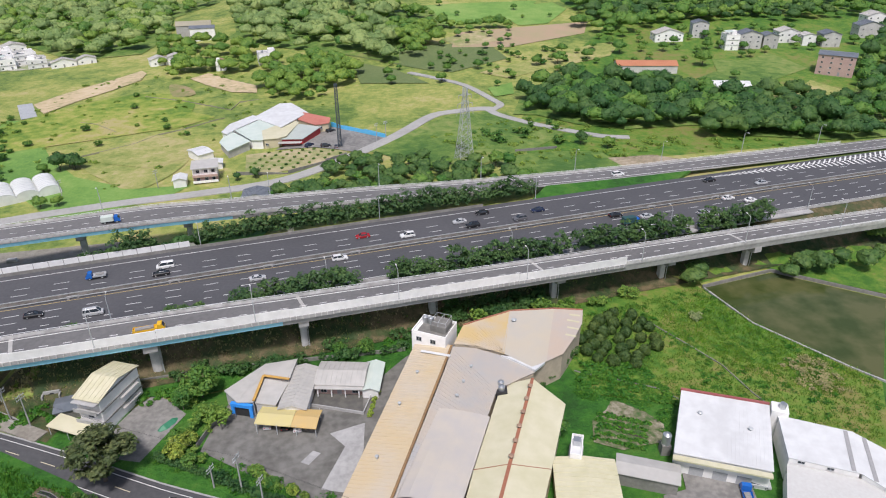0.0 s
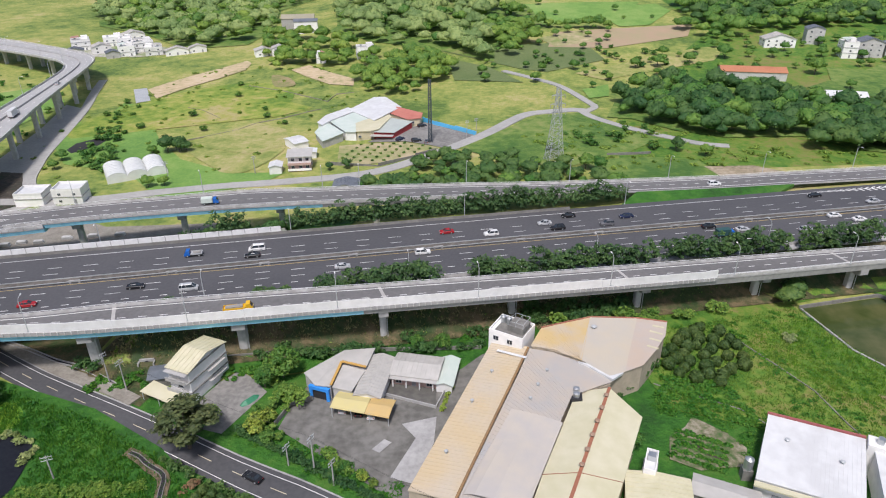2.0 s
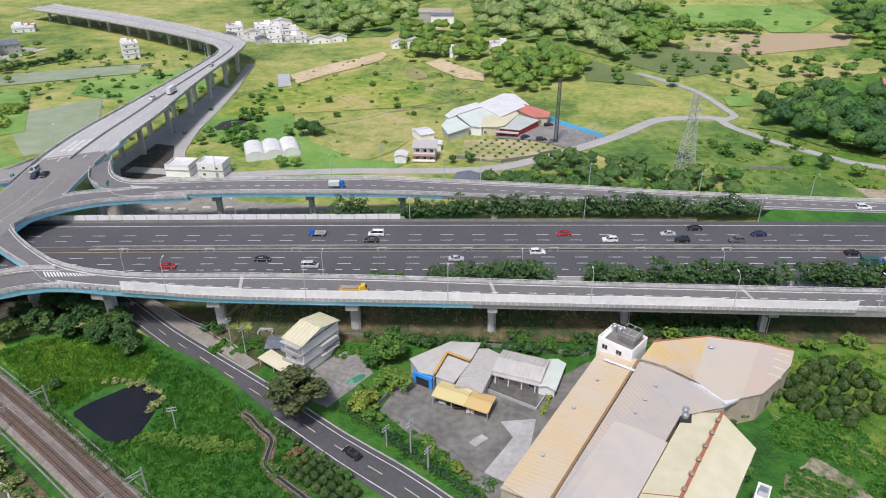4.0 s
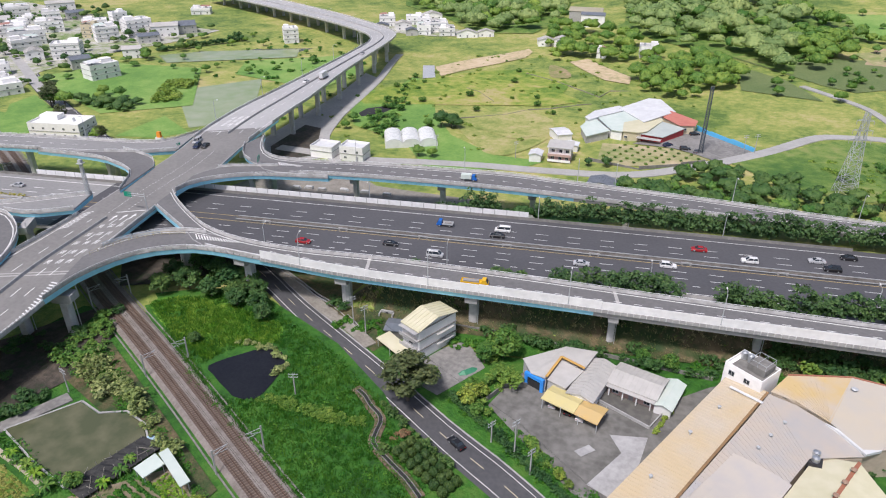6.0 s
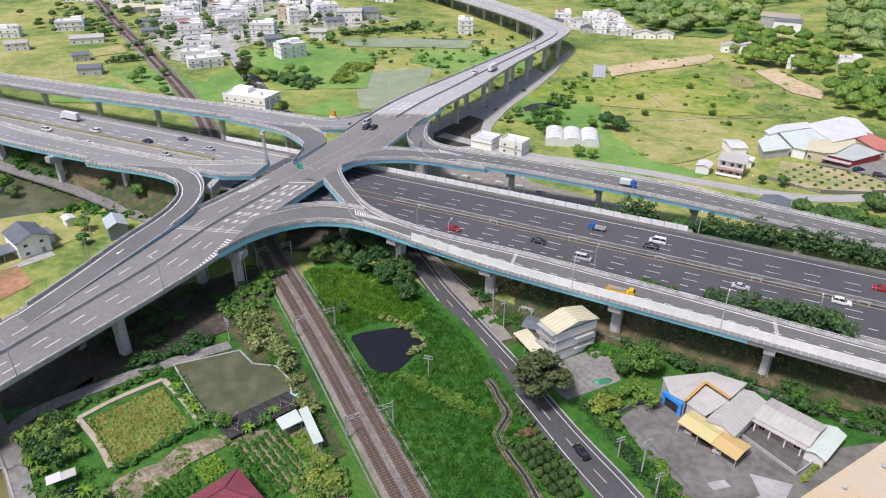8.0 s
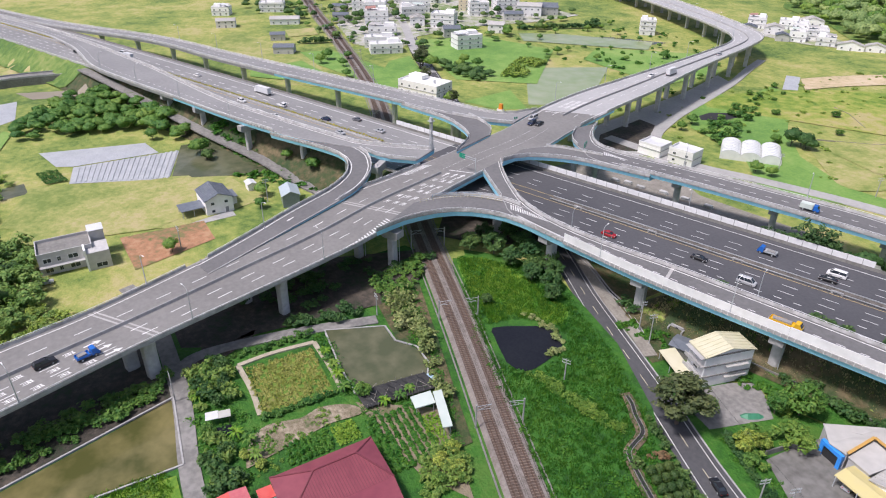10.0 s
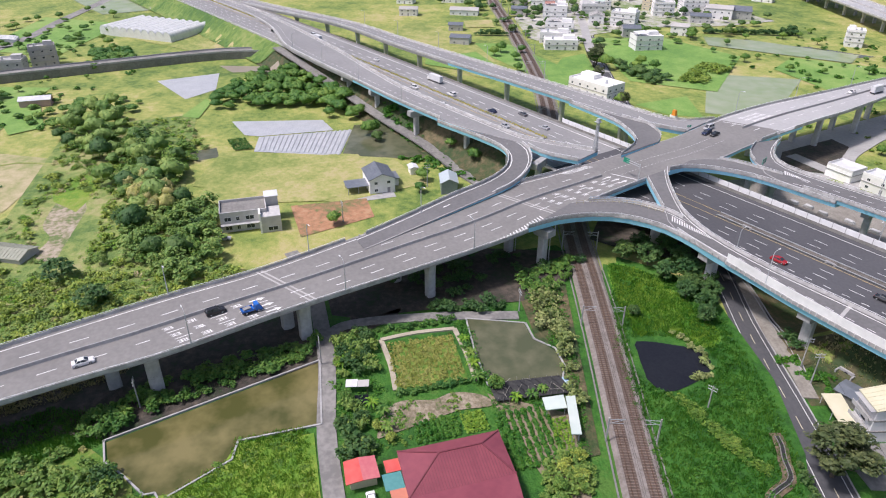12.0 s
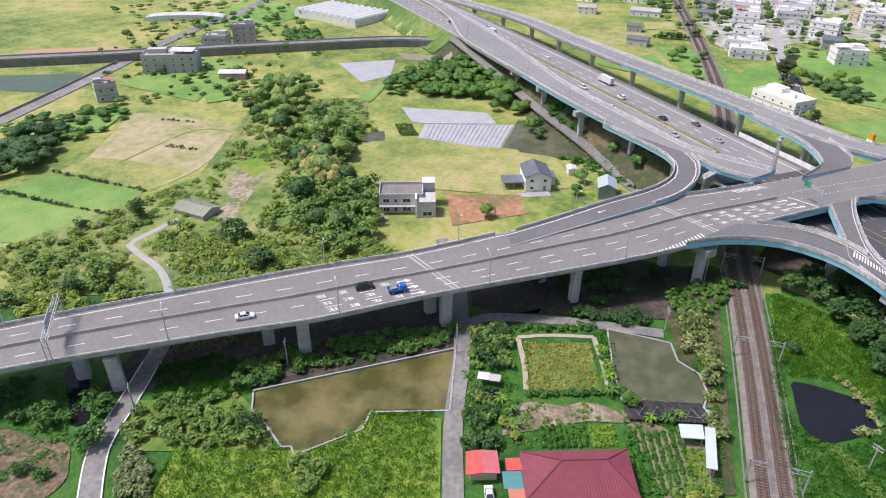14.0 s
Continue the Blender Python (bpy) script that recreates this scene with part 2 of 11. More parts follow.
GLASSHOUSE = mat("greenhouse_film", (0.62, 0.63, 0.6), (0.72, 0.73, 0.7), fine=0.7, broad=0.2, rough=0.4)
PANE = glassy("window_glass", (0.035, 0.045, 0.055))
DARK = mat("dark_opening", (0.03, 0.03, 0.032), (0.02, 0.02, 0.022))
TYRE = mat("tyre_rubber", (0.02, 0.02, 0.02), (0.03, 0.03, 0.03))
HEDGE = mat("yellow_flower_hedge", (0.42, 0.36, 0.03), (0.2, 0.22, 0.03), fine=2.5, broad=0.3, per_island=0.3)


# ---- building blocks ----
class Geo:
    """Vertices and faces of one mesh."""

    def __init__(self):
        self.v, self.f = [], []

    def add(self, verts, faces):
        o = len(self.v)
        self.v += [tuple(p) for p in verts]
        self.f += [tuple(i + o for i in q) for q in faces]
        return self

    def box(self, cx, cy, z0, sx, sy, h, turn=0.0, taper=1.0, taper_y=None):
        c, s = math.cos(radians(turn)), math.sin(radians(turn))
        vs = []
        for z, k, ky in ((z0, 1.0, 1.0), (z0 + h, taper, taper if taper_y is None else taper_y)):
            for a, b in ((-1, -1), (1, -1), (1, 1), (-1, 1)):
                x, y = a * sx / 2 * k, b * sy / 2 * ky
                vs.append((cx + x * c - y * s, cy + x * s + y * c, z))
        return self.add(vs, [(3, 2, 1, 0), (4, 5, 6, 7), (0, 1, 5, 4), (1, 2, 6, 5), (2, 3, 7, 6), (3, 0, 4, 7)])

    def prism(self, poly, z0, z1):
        n = len(poly)
        area = sum(poly[i][0] * poly[(i + 1) % n][1] - poly[(i + 1) % n][0] * poly[i][1] for i in range(n))
        poly = list(poly) if area > 0 else list(poly)[::-1]
        zs0 = z0 if isinstance(z0, (list, tuple)) else [z0] * n
        zs1 = z1 if isinstance(z1, (list, tuple)) else [z1] * n
        vs = [(x, y, z) for (x, y), z in zip(poly, zs0)] + [(x, y, z) for (x, y), z in zip(poly, zs1)]
        return self.add(vs, [tuple(range(n))[::-1], tuple(range(n, 2 * n))] + [(i, (i + 1) % n, n + (i + 1) % n, n + i) for i in range(n)])

    def tube(self, a, b, r0, r1=None, n=8):
        a, b = Vector(a), Vector(b)
        r1 = r0 if r1 is None else r1
        d = (b - a).normalized()
        u = d.cross(Vector((0, 0, 1)) if abs(d.z) < 0.9 else Vector((1, 0, 0))).normalized()
        w = d.cross(u)
        vs = [p + (u * math.cos(2 * math.pi * i / n) + w * math.sin(2 * math.pi * i / n)) * r for p, r in ((a, r0), (b, r1)) for i in range(n)]
        return self.add(vs, [tuple(range(n)), tuple(range(n, 2 * n))[::-1]] + [(n + i, n + (i + 1) % n, (i + 1) % n, i) for i in range(n)])

    def bar(self, a, b, w=0.1, h=None):
        """A square bar from a to b."""
        a, b = Vector(a), Vector(b)
        h = h or w
        d = (b - a).normalized()
        u = d.cross(Vector((0, 0, 1)) if abs(d.z) < 0.95 else Vector((1, 0, 0))).normalized() * (w / 2)
        t = d.cross(u).normalized() * (h / 2)
        vs = [p + i * u + j * t for p in (a, b) for i, j in ((-1, -1), (1, -1), (1, 1), (-1, 1))]
        return self.add(vs, [(3, 2, 1, 0), (4, 5, 6, 7), (0, 1, 5, 4), (1, 2, 6, 5), (2, 3, 7, 6), (3, 0, 4, 7)])

    def loft(self, rings, closed=True, caps=True):
        n, o = len(rings[0]), len(self.v)
        for r in rings:
            self.v += [tuple(p) for p in r]
        for k in range(len(rings) - 1):
            for i in range(n if closed else n - 1):
                j = (i + 1) % n
                self.f.append((o + k * n + i, o + k * n + j, o + (k + 1) * n + j, o + (k + 1) * n + i))
        if caps and closed:
            self.f.append(tuple(o + i for i in range(n))[::-1])
            self.f.append(tuple(o + (len(rings) - 1) * n + i for i in range(n)))
        return self

    def mesh(self, name, material, smooth=False):
        me = bpy.data.meshes.new(name)
        me.from_pydata(self.v, [], self.f)
        me.materials.append(material)
        if smooth:
            me.polygons.foreach_set("use_smooth", [True] * len(me.polygons))
        me.update()
        return me


def part(name, geo, material, parent, label="", smooth=False):
    ob = new(name, geo.mesh(name, material, smooth) if isinstance(geo, Geo) else geo)
    ob.parent = parent
    return tagged(ob, label)


def thing(name, label, category, at=(0, 0, 0), turn=0.0, group="", kind=""):
    ob = new(name)
    ob.empty_display_size = 0.5
    ob.matrix_basis = pose(*at, 0, 0, turn)
    return tagged(ob, label, category, group, kind)


def solid(name, geo, material, label, category, kind="", group="", at=None, turn=0.0, smooth=False):
    ob = new(name, geo.mesh(name, material, smooth))
    if at:
        ob.matrix_basis = pose(*at, 0, 0, turn)
    return tagged(ob, label, category, group, kind)


def sstep(a, b, x):
    t = min(1.0, max(0.0, (x - a) / (b - a)))
    return t * t * (3 - 2 * t)


def smooth_line(pts, n):
    """n points evenly along a smooth curve through pts (x, y or x, y, z)."""
    p = [np.array(q, float) for q in pts]
    p = [2 * p[0] - p[1]] + p + [2 * p[-1] - p[-2]]
    dense = []
    for i in range(1, len(p) - 2):
        a, b, c, d = p[i - 1:i + 3]
        for k in range(20):
            t = k / 20
            dense.append(0.5 * (2 * b + (c - a) * t + (2 * a - 5 * b + 4 * c - d) * t * t + (3 * b - a - 3 * c + d) * t ** 3))
    dense.append(p[-2])
    dense = np.array(dense)
    s = np.concatenate([[0], np.cumsum(np.linalg.norm(np.diff(dense[:, :2], axis=0), axis=1))])
    at = np.linspace(0, s[-1], n)
    return np.stack([np.interp(at, s, dense[:, k]) for k in range(dense.shape[1])], 1)


def median_y(x):
    return 192.7 + 0.328 * x - 0.00006 * x * x


def terrain(x, y):
    """Height of the land: flat in the south and west, a bank under the motorway, higher in the north-east."""
    v = (y - median_y(x)) * 0.946
    base = sstep(-24, 36, v) * sstep(-170, 40, x) * 6.5 + sstep(330, 900, y) * sstep(-330, -60, x) * 38
    gap = sstep(-205, -196, x) * (1 - sstep(-112, -98, x))
    bank = 1 - sstep(19.5, 34, -v) if v < 0 else 1 - sstep(18, 32, v)
    return base + (9.4 - base) * bank * (1 - gap)


def inside(x, y, poly):
    hit, j = False, len(poly) - 1
    for i in range(len(poly)):
        (xi, yi), (xj, yj) = poly[i], poly[j]
        if (yi > y) != (yj > y) and x < (xj - xi) * (y - yi) / (yj - yi) + xi:
            hit = not hit
        j = i
    return hit


def rounded(poly, n=40):
    """A smooth closed outline through the corners."""
    p = list(poly)
    return [tuple(q) for q in smooth_line(p[-2:] + p + p[:2], n * 2)[int(n * 2 * 1.5 / (len(p) + 3)):][:n]]


LAYERS = []          # sheets laid so far: each lies a little above the one before


def patch(name, poly, material, label, category="field", lift=0.06, kind="structure", step=7.0):
    """A sheet that lies on the land inside an outline."""
    bm = bmesh.new()
    bm.faces.new([bm.verts.new((x, y, 0)) for x, y in poly])
    xs, ys = [p[0] for p in poly], [p[1] for p in poly]
    for axis, lo, hi in ((0, min(xs), max(xs)), (1, min(ys), max(ys))):
        k = lo + step
        while k < hi:
            co, no = Vector((0, 0, 0)), Vector((0, 0, 0))
            co[axis], no[axis] = k, 1
            bmesh.ops.bisect_plane(bm, geom=bm.verts[:] + bm.edges[:] + bm.faces[:], plane_co=co, plane_no=no)
            k += step
    bmesh.ops.triangulate(bm, faces=bm.faces)
    LAYERS.append(name)
    lift += 0.004 * (len(LAYERS) % 60)
    for v in bm.verts:
        v.co.z = terrain(v.co.x, v.co.y) + lift
    bm.normal_update()
    if sum(f.normal.z for f in bm.faces) < 0:
        bmesh.ops.reverse_faces(bm, faces=bm.faces)
    me = bpy.data.meshes.new(name)
    bm.to_mesh(me)
    bm.free()
    me.materials.append(material)
    ob = new(name, me)
    return tagged(ob, label, category, "", kind)


class Road:
    """Stations between a left and a right edge, with heights along the way."""

    def __init__(self, left, right, heights, step=6.0):
        length = sum(math.dist(a, b) for a, b in zip(left, left[1:]))
        n = max(8, int(length / step))
        a, b = smooth_line(left, n), smooth_line(right, n)
        zs = np.interp(np.linspace(0, 1, n), np.linspace(0, 1, len(heights)), heights)
        if len(zs) > 12:
            zs = np.convolve(np.concatenate([[zs[0]] * 3, zs, [zs[-1]] * 3]), np.ones(7) / 7, "valid")
        self.L = np.column_stack([a, zs])
        self.R = np.column_stack([b, zs])
        self.w = np.linalg.norm(self.R - self.L, axis=1)
        self.u = (self.R - self.L) / self.w[:, None]
        mid = (self.L + self.R) / 2
        self.s = np.concatenate([[0], np.cumsum(np.linalg.norm(np.diff(mid, axis=0), axis=1))])
        self.length = float(self.s[-1])

    def at(self, s, side, off, dz=0.0):
        """The point s metres along, off metres in from the left (L), the right (R) or the middle (M)."""
        i = [np.interp(s, self.s, c) for c in self.L.T]
        j = [np.interp(s, self.s, c) for c in self.R.T]
        p, q = np.array(i), np.array(j)
        u = (q - p) / np.linalg.norm(q - p)
        o = p + u * off if side == "L" else q - u * off if side == "R" else (p + q) / 2 + u * off
        return (float(o[0]), float(o[1]), float(o[2] + dz))

    def heading(self, s):
        a, b = self.at(max(0, s - 1), "M", 0), self.at(min(self.length, s + 1), "M", 0)
        return math.degrees(math.atan2(b[1] - a[1], b[0] - a[0]))

    def sweep(self, profile, s0=0.0, s1=None, closed=True, step=5.0):
        s1 = self.length if s1 is None else s1
        n = max(2, int((s1 - s0) / step) + 1)
        g = Geo()
        return g.loft([[self.at(s, side, off, dz) for side, off, dz in profile] for s in np.linspace(s0, s1, n)], closed)

    def line(self, side, off, width=0.25, s0=0.0, s1=None, dash=None, dz=0.085):
        """A painted line; dash: (length, period)."""
        s1 = self.length if s1 is None else s1
        g = Geo()
        spans = [(s0, s1)]
        if dash:
            spans = [(k, min(k + dash[0], s1)) for k in np.arange(s0, s1, dash[1])]
        for a, b in spans:
            n = max(2, int((b - a) / 5) + 1)
            g.loft([[self.at(s, side, off - width / 2, dz), self.at(s, side, off + width / 2, dz)] for s in np.linspace(a, b, n)], closed=False)
        return g

# ---- land ----
def axis(lo, hi, step):
    fine = list(np.arange(lo, hi + 0.1, step))
    far = [60, 150, 300, 600, 1200, 2400]
    return [lo - k for k in far[::-1]] + fine + [hi + k for k in far]


def land():
    xs, ys = axis(-760, 440, 5.0), axis(-260, 760, 5.0)
    verts = [(x, y, terrain(x, y)) for y in ys for x in xs]
    n = len(xs)
    faces = [(j * n + i, j * n + i + 1, (j + 1) * n + i + 1, (j + 1) * n + i) for j in range(len(ys) - 1) for i in range(n - 1)]
    return solid("ground", Geo().add(verts, faces), GRASS, "rough green and yellowish grassland", "ground", "structure", smooth=True)


land()

# motorway banks
for lo, hi in ((-420, -204), (-98, 330)):
    south = [(x, median_y(x) - 20.5) for x in np.linspace(lo, hi, 30)]
    toe = [(x, median_y(x) - 37.5) for x in np.linspace(hi, lo, 30)]
    patch("bank", south + toe, BANK, "dry grass and earth on the motorway bank", "bank", lift=0.45, step=4.0)


for side in (-1, 1):
    inner = [(x, median_y(x) + side * 19.5) for x in np.linspace(-1050, -420, 40)]
    outer = [(x, median_y(x) + side * 37.5) for x in np.linspace(-420, -1050, 40)]
    patch("bank", inner + outer, SLOPE, "grassy motorway embankment", "bank", lift=0.9, step=5.0)

# ---- roads on the flat ----
def road_sheet(name, centre, width, material, label, lift=0.1, n=40):
    c = smooth_line(centre, n)
    d = np.gradient(c, axis=0)
    d /= np.linalg.norm(d, axis=1)[:, None]
    nrm = np.stack([-d[:, 1], d[:, 0]], 1) * width / 2
    g = Geo()
    rings = []
    LAYERS.append(name)
    lift += 0.005 * (len(LAYERS) % 20) + 0.2
    for p, q in zip(c, nrm):
        a, b = p + q, p - q
        z = max(terrain(*a), terrain(*b), terrain(*p)) + lift
        rings.append([(a[0], a[1], z), (b[0], b[1], z), (b[0], b[1], z - 0.7), (a[0], a[1], z - 0.7)])
    g.loft(rings)
    return solid(name, g, material, label, "road", "structure")


patch("hillside", [(36, 262), (180, 292), (330, 330), (420, 640), (90, 640), (120, 520), (60, 400), (40, 330)], WEEDY, "green weedy hillside with orchards", "grass", lift=0.02, step=9)
# the dark local road under the ramps
patch("grassland", [(-172, -60), (-172, 88), (-120, 108), (-60, 128), (20, 156), (60, 170), (80, 176), (150, 160), (150, 30), (-30, 10), (-60, -140), (-150, -140)], LUSH, "rank dark green grass and weeds", "grass", lift=0.0, step=5)
local = Road([(-500, 264), (-409, 225), (-353, 204), (-260, 172), (-190, 147), (-143, 131.3), (-119, 121.5), (-83, 109.2), (-57, 99.5), (-39, 93.8), (-20, 86), (10, 73), (40, 60)],
             [(-497, 256), (-405, 216), (-350, 196), (-257, 164), (-187, 139), (-140.5, 124.5), (-115, 114.5), (-79, 101.5), (-54, 92), (-36, 86), (-17, 78), (12, 65), (42, 52)], [0.12, 0.12], step=8)
rd = thing("local_road", "dark asphalt two-lane road with white edge lines", "road", kind="structure")
part("carriageway", local.sweep([("L", -1.2, 0), ("R", -1.2, 0), ("R", -1.2, -0.5), ("L", -1.2, -0.5)]), ASPHALT_DARK, rd)
part("edge_line", local.line("L", 0.3, 0.2), PAINT, rd)
part("edge_line", local.line("R", 0.3, 0.2), PAINT, rd)
part("centre_line", local.line("M", 0.0, 0.22, dash=(4, 10)), CREAMPAINT, rd, "dashed cream centre line")
part("kerb", local.sweep([("L", -1.2, 0.15), ("L", -1.6, 0.15), ("L", -1.6, -0.4), ("L", -1.2, -0.4)], 330, local.length - 60), CONCRETE, rd)

road_sheet("lane", [(-80, 4), (-89, 5), (-109, 6), (-130, 9), (-145, 10), (-175, 10), (-190, 6)], 4.2, OLDROAD, "grey farm lane beside a fish pond")
road_sheet("lane", [(-139, 9), (-147, 16), (-145, 38), (-139, 62)], 3.6, OLDROAD, "grey farm lane under the flyover")
road_sheet("lane", [(-70, -60), (-85, -63), (-95, -66), (-105, -68), (-118, -67), (-136, -66), (-160, -64)], 4.6, OLDROAD, "grey lane with white edge lines")
road_sheet("lane", [(-420, 20), (-306, 55), (-262, 69), (-222, 80), (-190, 95)], 5.0, OLDROAD, "grey country lane below the viaduct")
road_sheet("lane", [(-215, 215), (-175, 222), (-150, 232), (-123, 241), (-95, 247.5), (-65, 257), (-43, 278), (-22, 306), (-5, 336), (8, 343), (20, 346.5), (28, 345)], 6.0, PALELANE, "curving grey country road", n=70)
road_sheet("lane", [(26, 344), (31, 352), (28, 361), (14, 389), (-2, 405), (-20, 420)], 4.0, PALELANE, "grey track through fields")
road_sheet("lane", [(24, 345), (29, 335), (42, 322), (58.6, 310), (74, 301), (86, 299)], 4.6, PALELANE, "grey country road below the wood")
road_sheet("lane", [(-620, 301), (-492, 255), (-406, 219), (-350, 200)], 6.0, PALELANE, "grey village street")

for off in (-2.15, 2.15):
    pts = [(-70, -60), (-85, -63), (-95, -66), (-105, -68), (-118, -67), (-136, -66)]
    c_ = smooth_line(pts, 30)
    d_ = np.gradient(c_, axis=0)
    d_ /= np.linalg.norm(d_, axis=1)[:, None]
    road_sheet("kerb_line", [tuple(q) for q in c_ + np.stack([-d_[:, 1], d_[:, 0]], 1) * off][::3], 0.3, PAINT, "white painted lane edge", lift=0.16, n=30)

patch("yard", [(-188, 216), (-205, 238), (-219, 259), (-236, 308), (-250, 340), (-262, 345), (-247, 300), (-236, 250), (-226, 205), (-205, 196)], PALELANE, "pale paved ground under the flyover", "yard", lift=0.06)
road_sheet("lane", [(-181, 214), (-196, 226), (-207, 238), (-216, 256), (-222, 270), (-234, 305), (-247, 340), (-261, 371), (-272, 398)], 5.0, PALELANE, "grey service road beside the flyover", n=50)
# dark sheet standing in for the flyover's shadow beside the service road
patch("verge", [(-205, 200), (-219, 214), (-226, 246), (-216, 246), (-204, 230), (-194, 216)], SOIL_SHADE, "dark planted ground inside the loop", "grass", lift=0.12)

# ---- railway ----
RAILS = [(20, 30), (-40, 51), (-80.2, 64.8), (-93, 69.2), (-115, 76.9), (-144.7, 86.8), (-181, 98.5), (-250, 123), (-333, 153), (-450, 184), (-575, 213), (-700, 246), (-900, 300)]


def offset_line(pts, off):
    c = smooth_line(pts, 240)
    d = np.gradient(c, axis=0)
    d /= np.linalg.norm(d, axis=1)[:, None]
    return [tuple(q) for q in c + np.stack([-d[:, 1], d[:, 0]], 1) * off]


bed = Road(offset_line(RAILS, 5.2), offset_line(RAILS, -5.2), [0.55, 0.55], step=8)
rw = thing("railway", "double railway track on grey ballast", "railway", kind="structure")
part("ballast_bed", bed.sweep([("L", 1.7, 0), ("R", 1.5, 0), ("R", 0.2, -0.6), ("L", 0.6, -0.6)], step=8), BALLAST, rw)
for off in (-2.0, 2.0):
    for g in (-0.535, 0.535):
        part("rail", bed.sweep([("M", off + g - 0.05, 0.2), ("M", off + g + 0.05, 0.2), ("M", off + g + 0.07, 0.04), ("M", off + g - 0.07, 0.04)], step=6), RAIL, rw)
    part("track_bed", bed.sweep([("M", off - 1.2, 0.03), ("M", off + 1.2, 0.03), ("M", off + 1.2, -0.1), ("M", off - 1.2, -0.1)], step=6), mat("rusty_ballast", (0.07, 0.048, 0.037), (0.12, 0.086, 0.067), fine=1.6, broad=0.3, bump=0.06), rw, "rust-brown ballast between the rails")
for side in ("L", "R"):
    part("cable_trough", bed.sweep([(side, 0.1, -0.25), (side, -0.25, -0.25), (side, -0.25, -0.6), (side, 0.1, -0.6)], step=8), CONCRETE_DARK, rw)

# ---- motorway ----
FX = np.linspace(-1100, 500, 60)
fw = Road([(x - 0.33 * 17, median_y(x) + 17.2) for x in FX], [(x + 0.33 * 19, median_y(x) - 18.6) for x in FX], [10.0, 10.0], step=12)


def along(x):
    """Metres along the motorway at a given x."""
    mid = (fw.L[:, 0] + fw.R[:, 0]) / 2
    return float(np.interp(x, mid, fw.s))


mw = thing("motorway", "eight-lane dark grey asphalt motorway", "road", kind="structure")
part("carriageway", fw.sweep([("L", 0, 0), ("R", 0, 0), ("R", 0, -0.6), ("L", 0, -0.6)], along(-214), along(500)), ASPHALT, mw)
part("carriageway", fw.sweep([("L", 0, 0), ("R", 0, 0), ("R", 0, -0.6), ("L", 0, -0.6)], 0, along(-214)), ASPHALT_WEST, mw, "worn grey asphalt, paled further for haze")
part("bridge_girder", fw.sweep([("L", 1.5, -0.6), ("R", 1.5, -0.6), ("R", 2.5, -2.2), ("L", 2.5, -2.2)], along(-206), along(-94)), CONCRETE, mw)
part("edge_line", fw.line("L", 3.2, 0.24), PAINT, mw)
part("edge_line", fw.line("R", 1.9, 0.24), PAINT, mw)
part("edge_line", fw.line("M", -1.6, 0.2), YELLOWPAINT, mw, "yellow edge line")
part("edge_line", fw.line("M", 1.9, 0.22), YELLOWPAINT, mw, "yellow edge line")
for k in (5.3, 9.0):
    part("lane_line", fw.line("M", -k, 0.2, dash=(4.0, 10)), PAINT, mw)
for k in (5.6, 9.3):
    part("lane_line", fw.line("M", k, 0.2, dash=(4.0, 10)), PAINT, mw)
for k in (-9.0, -5.3, 5.6, 9.3):
    part("lane_line", fw.line("M", k, 0.34, 0, along(-214), dash=(4.5, 10), dz=0.1), PAINT, mw)
for side, k in (("L", 3.2), ("R", 1.9)):
    part("edge_line", fw.line(side, k, 0.4, 0, along(-214), dz=0.1), PAINT, mw)
part("lane_line", fw.line("M", 12.9, 0.25, dash=(2, 5)), PAINT, mw, "short dashes of the slip lane")
part("barrier", fw.sweep([("M", -1.0, 0), ("M", 0.9, 0), ("M", 0.75, 0.32), ("M", -0.85, 0.62)], along(-160), along(500)), GRIME_SHADE, mw, "grimy dark planted strip between the carriageways")
for k, zz in ((-1.0, 0.8), (1.05, 0.62)):
    part("guard_rail", fw.sweep([("M", k - 0.05, zz - 0.26), ("M", k + 0.05, zz - 0.26), ("M", k + 0.05, zz), ("M", k - 0.05, zz)], along(-160), along(500)), STEEL, mw, "galvanised guard rail")
part("shoulder", fw.sweep([("R", -0.05, -0.03), ("R", -2.4, -0.1), ("R", -2.4, -0.5), ("R", -0.05, -0.5)], along(-95), along(120)), CONCRETE, mw, "pale paved shoulder")
part("barrier", fw.sweep([("L", 0.0, 0), ("L", 0.4, 0), ("L", 0.3, 0.9), ("L", 0.1, 0.9)], along(-1000), along(20)), CONCRETE_DARK, mw)
part("barrier", fw.sweep([("R", 0.0, 0), ("R", 0.35, 0), ("R", 0.25, 0.8), ("R", 0.1, 0.8)]), CONCRETE, mw)
part("noise_wall", fw.sweep([("L", -0.2, 0), ("L", 0.0, 0), ("L", 0.0, 2.6), ("L", -0.2, 2.6)], along(-245), along(-72)), WHITEWALL, mw, "white panel noise wall")
part("planter", fw.sweep([("M", -0.7, 0.0), ("M", 0.7, 0.0), ("M", 0.7, 0.5), ("M", -0.7, 0.5)], along(-600), along(-236)), CONCRETE, mw)


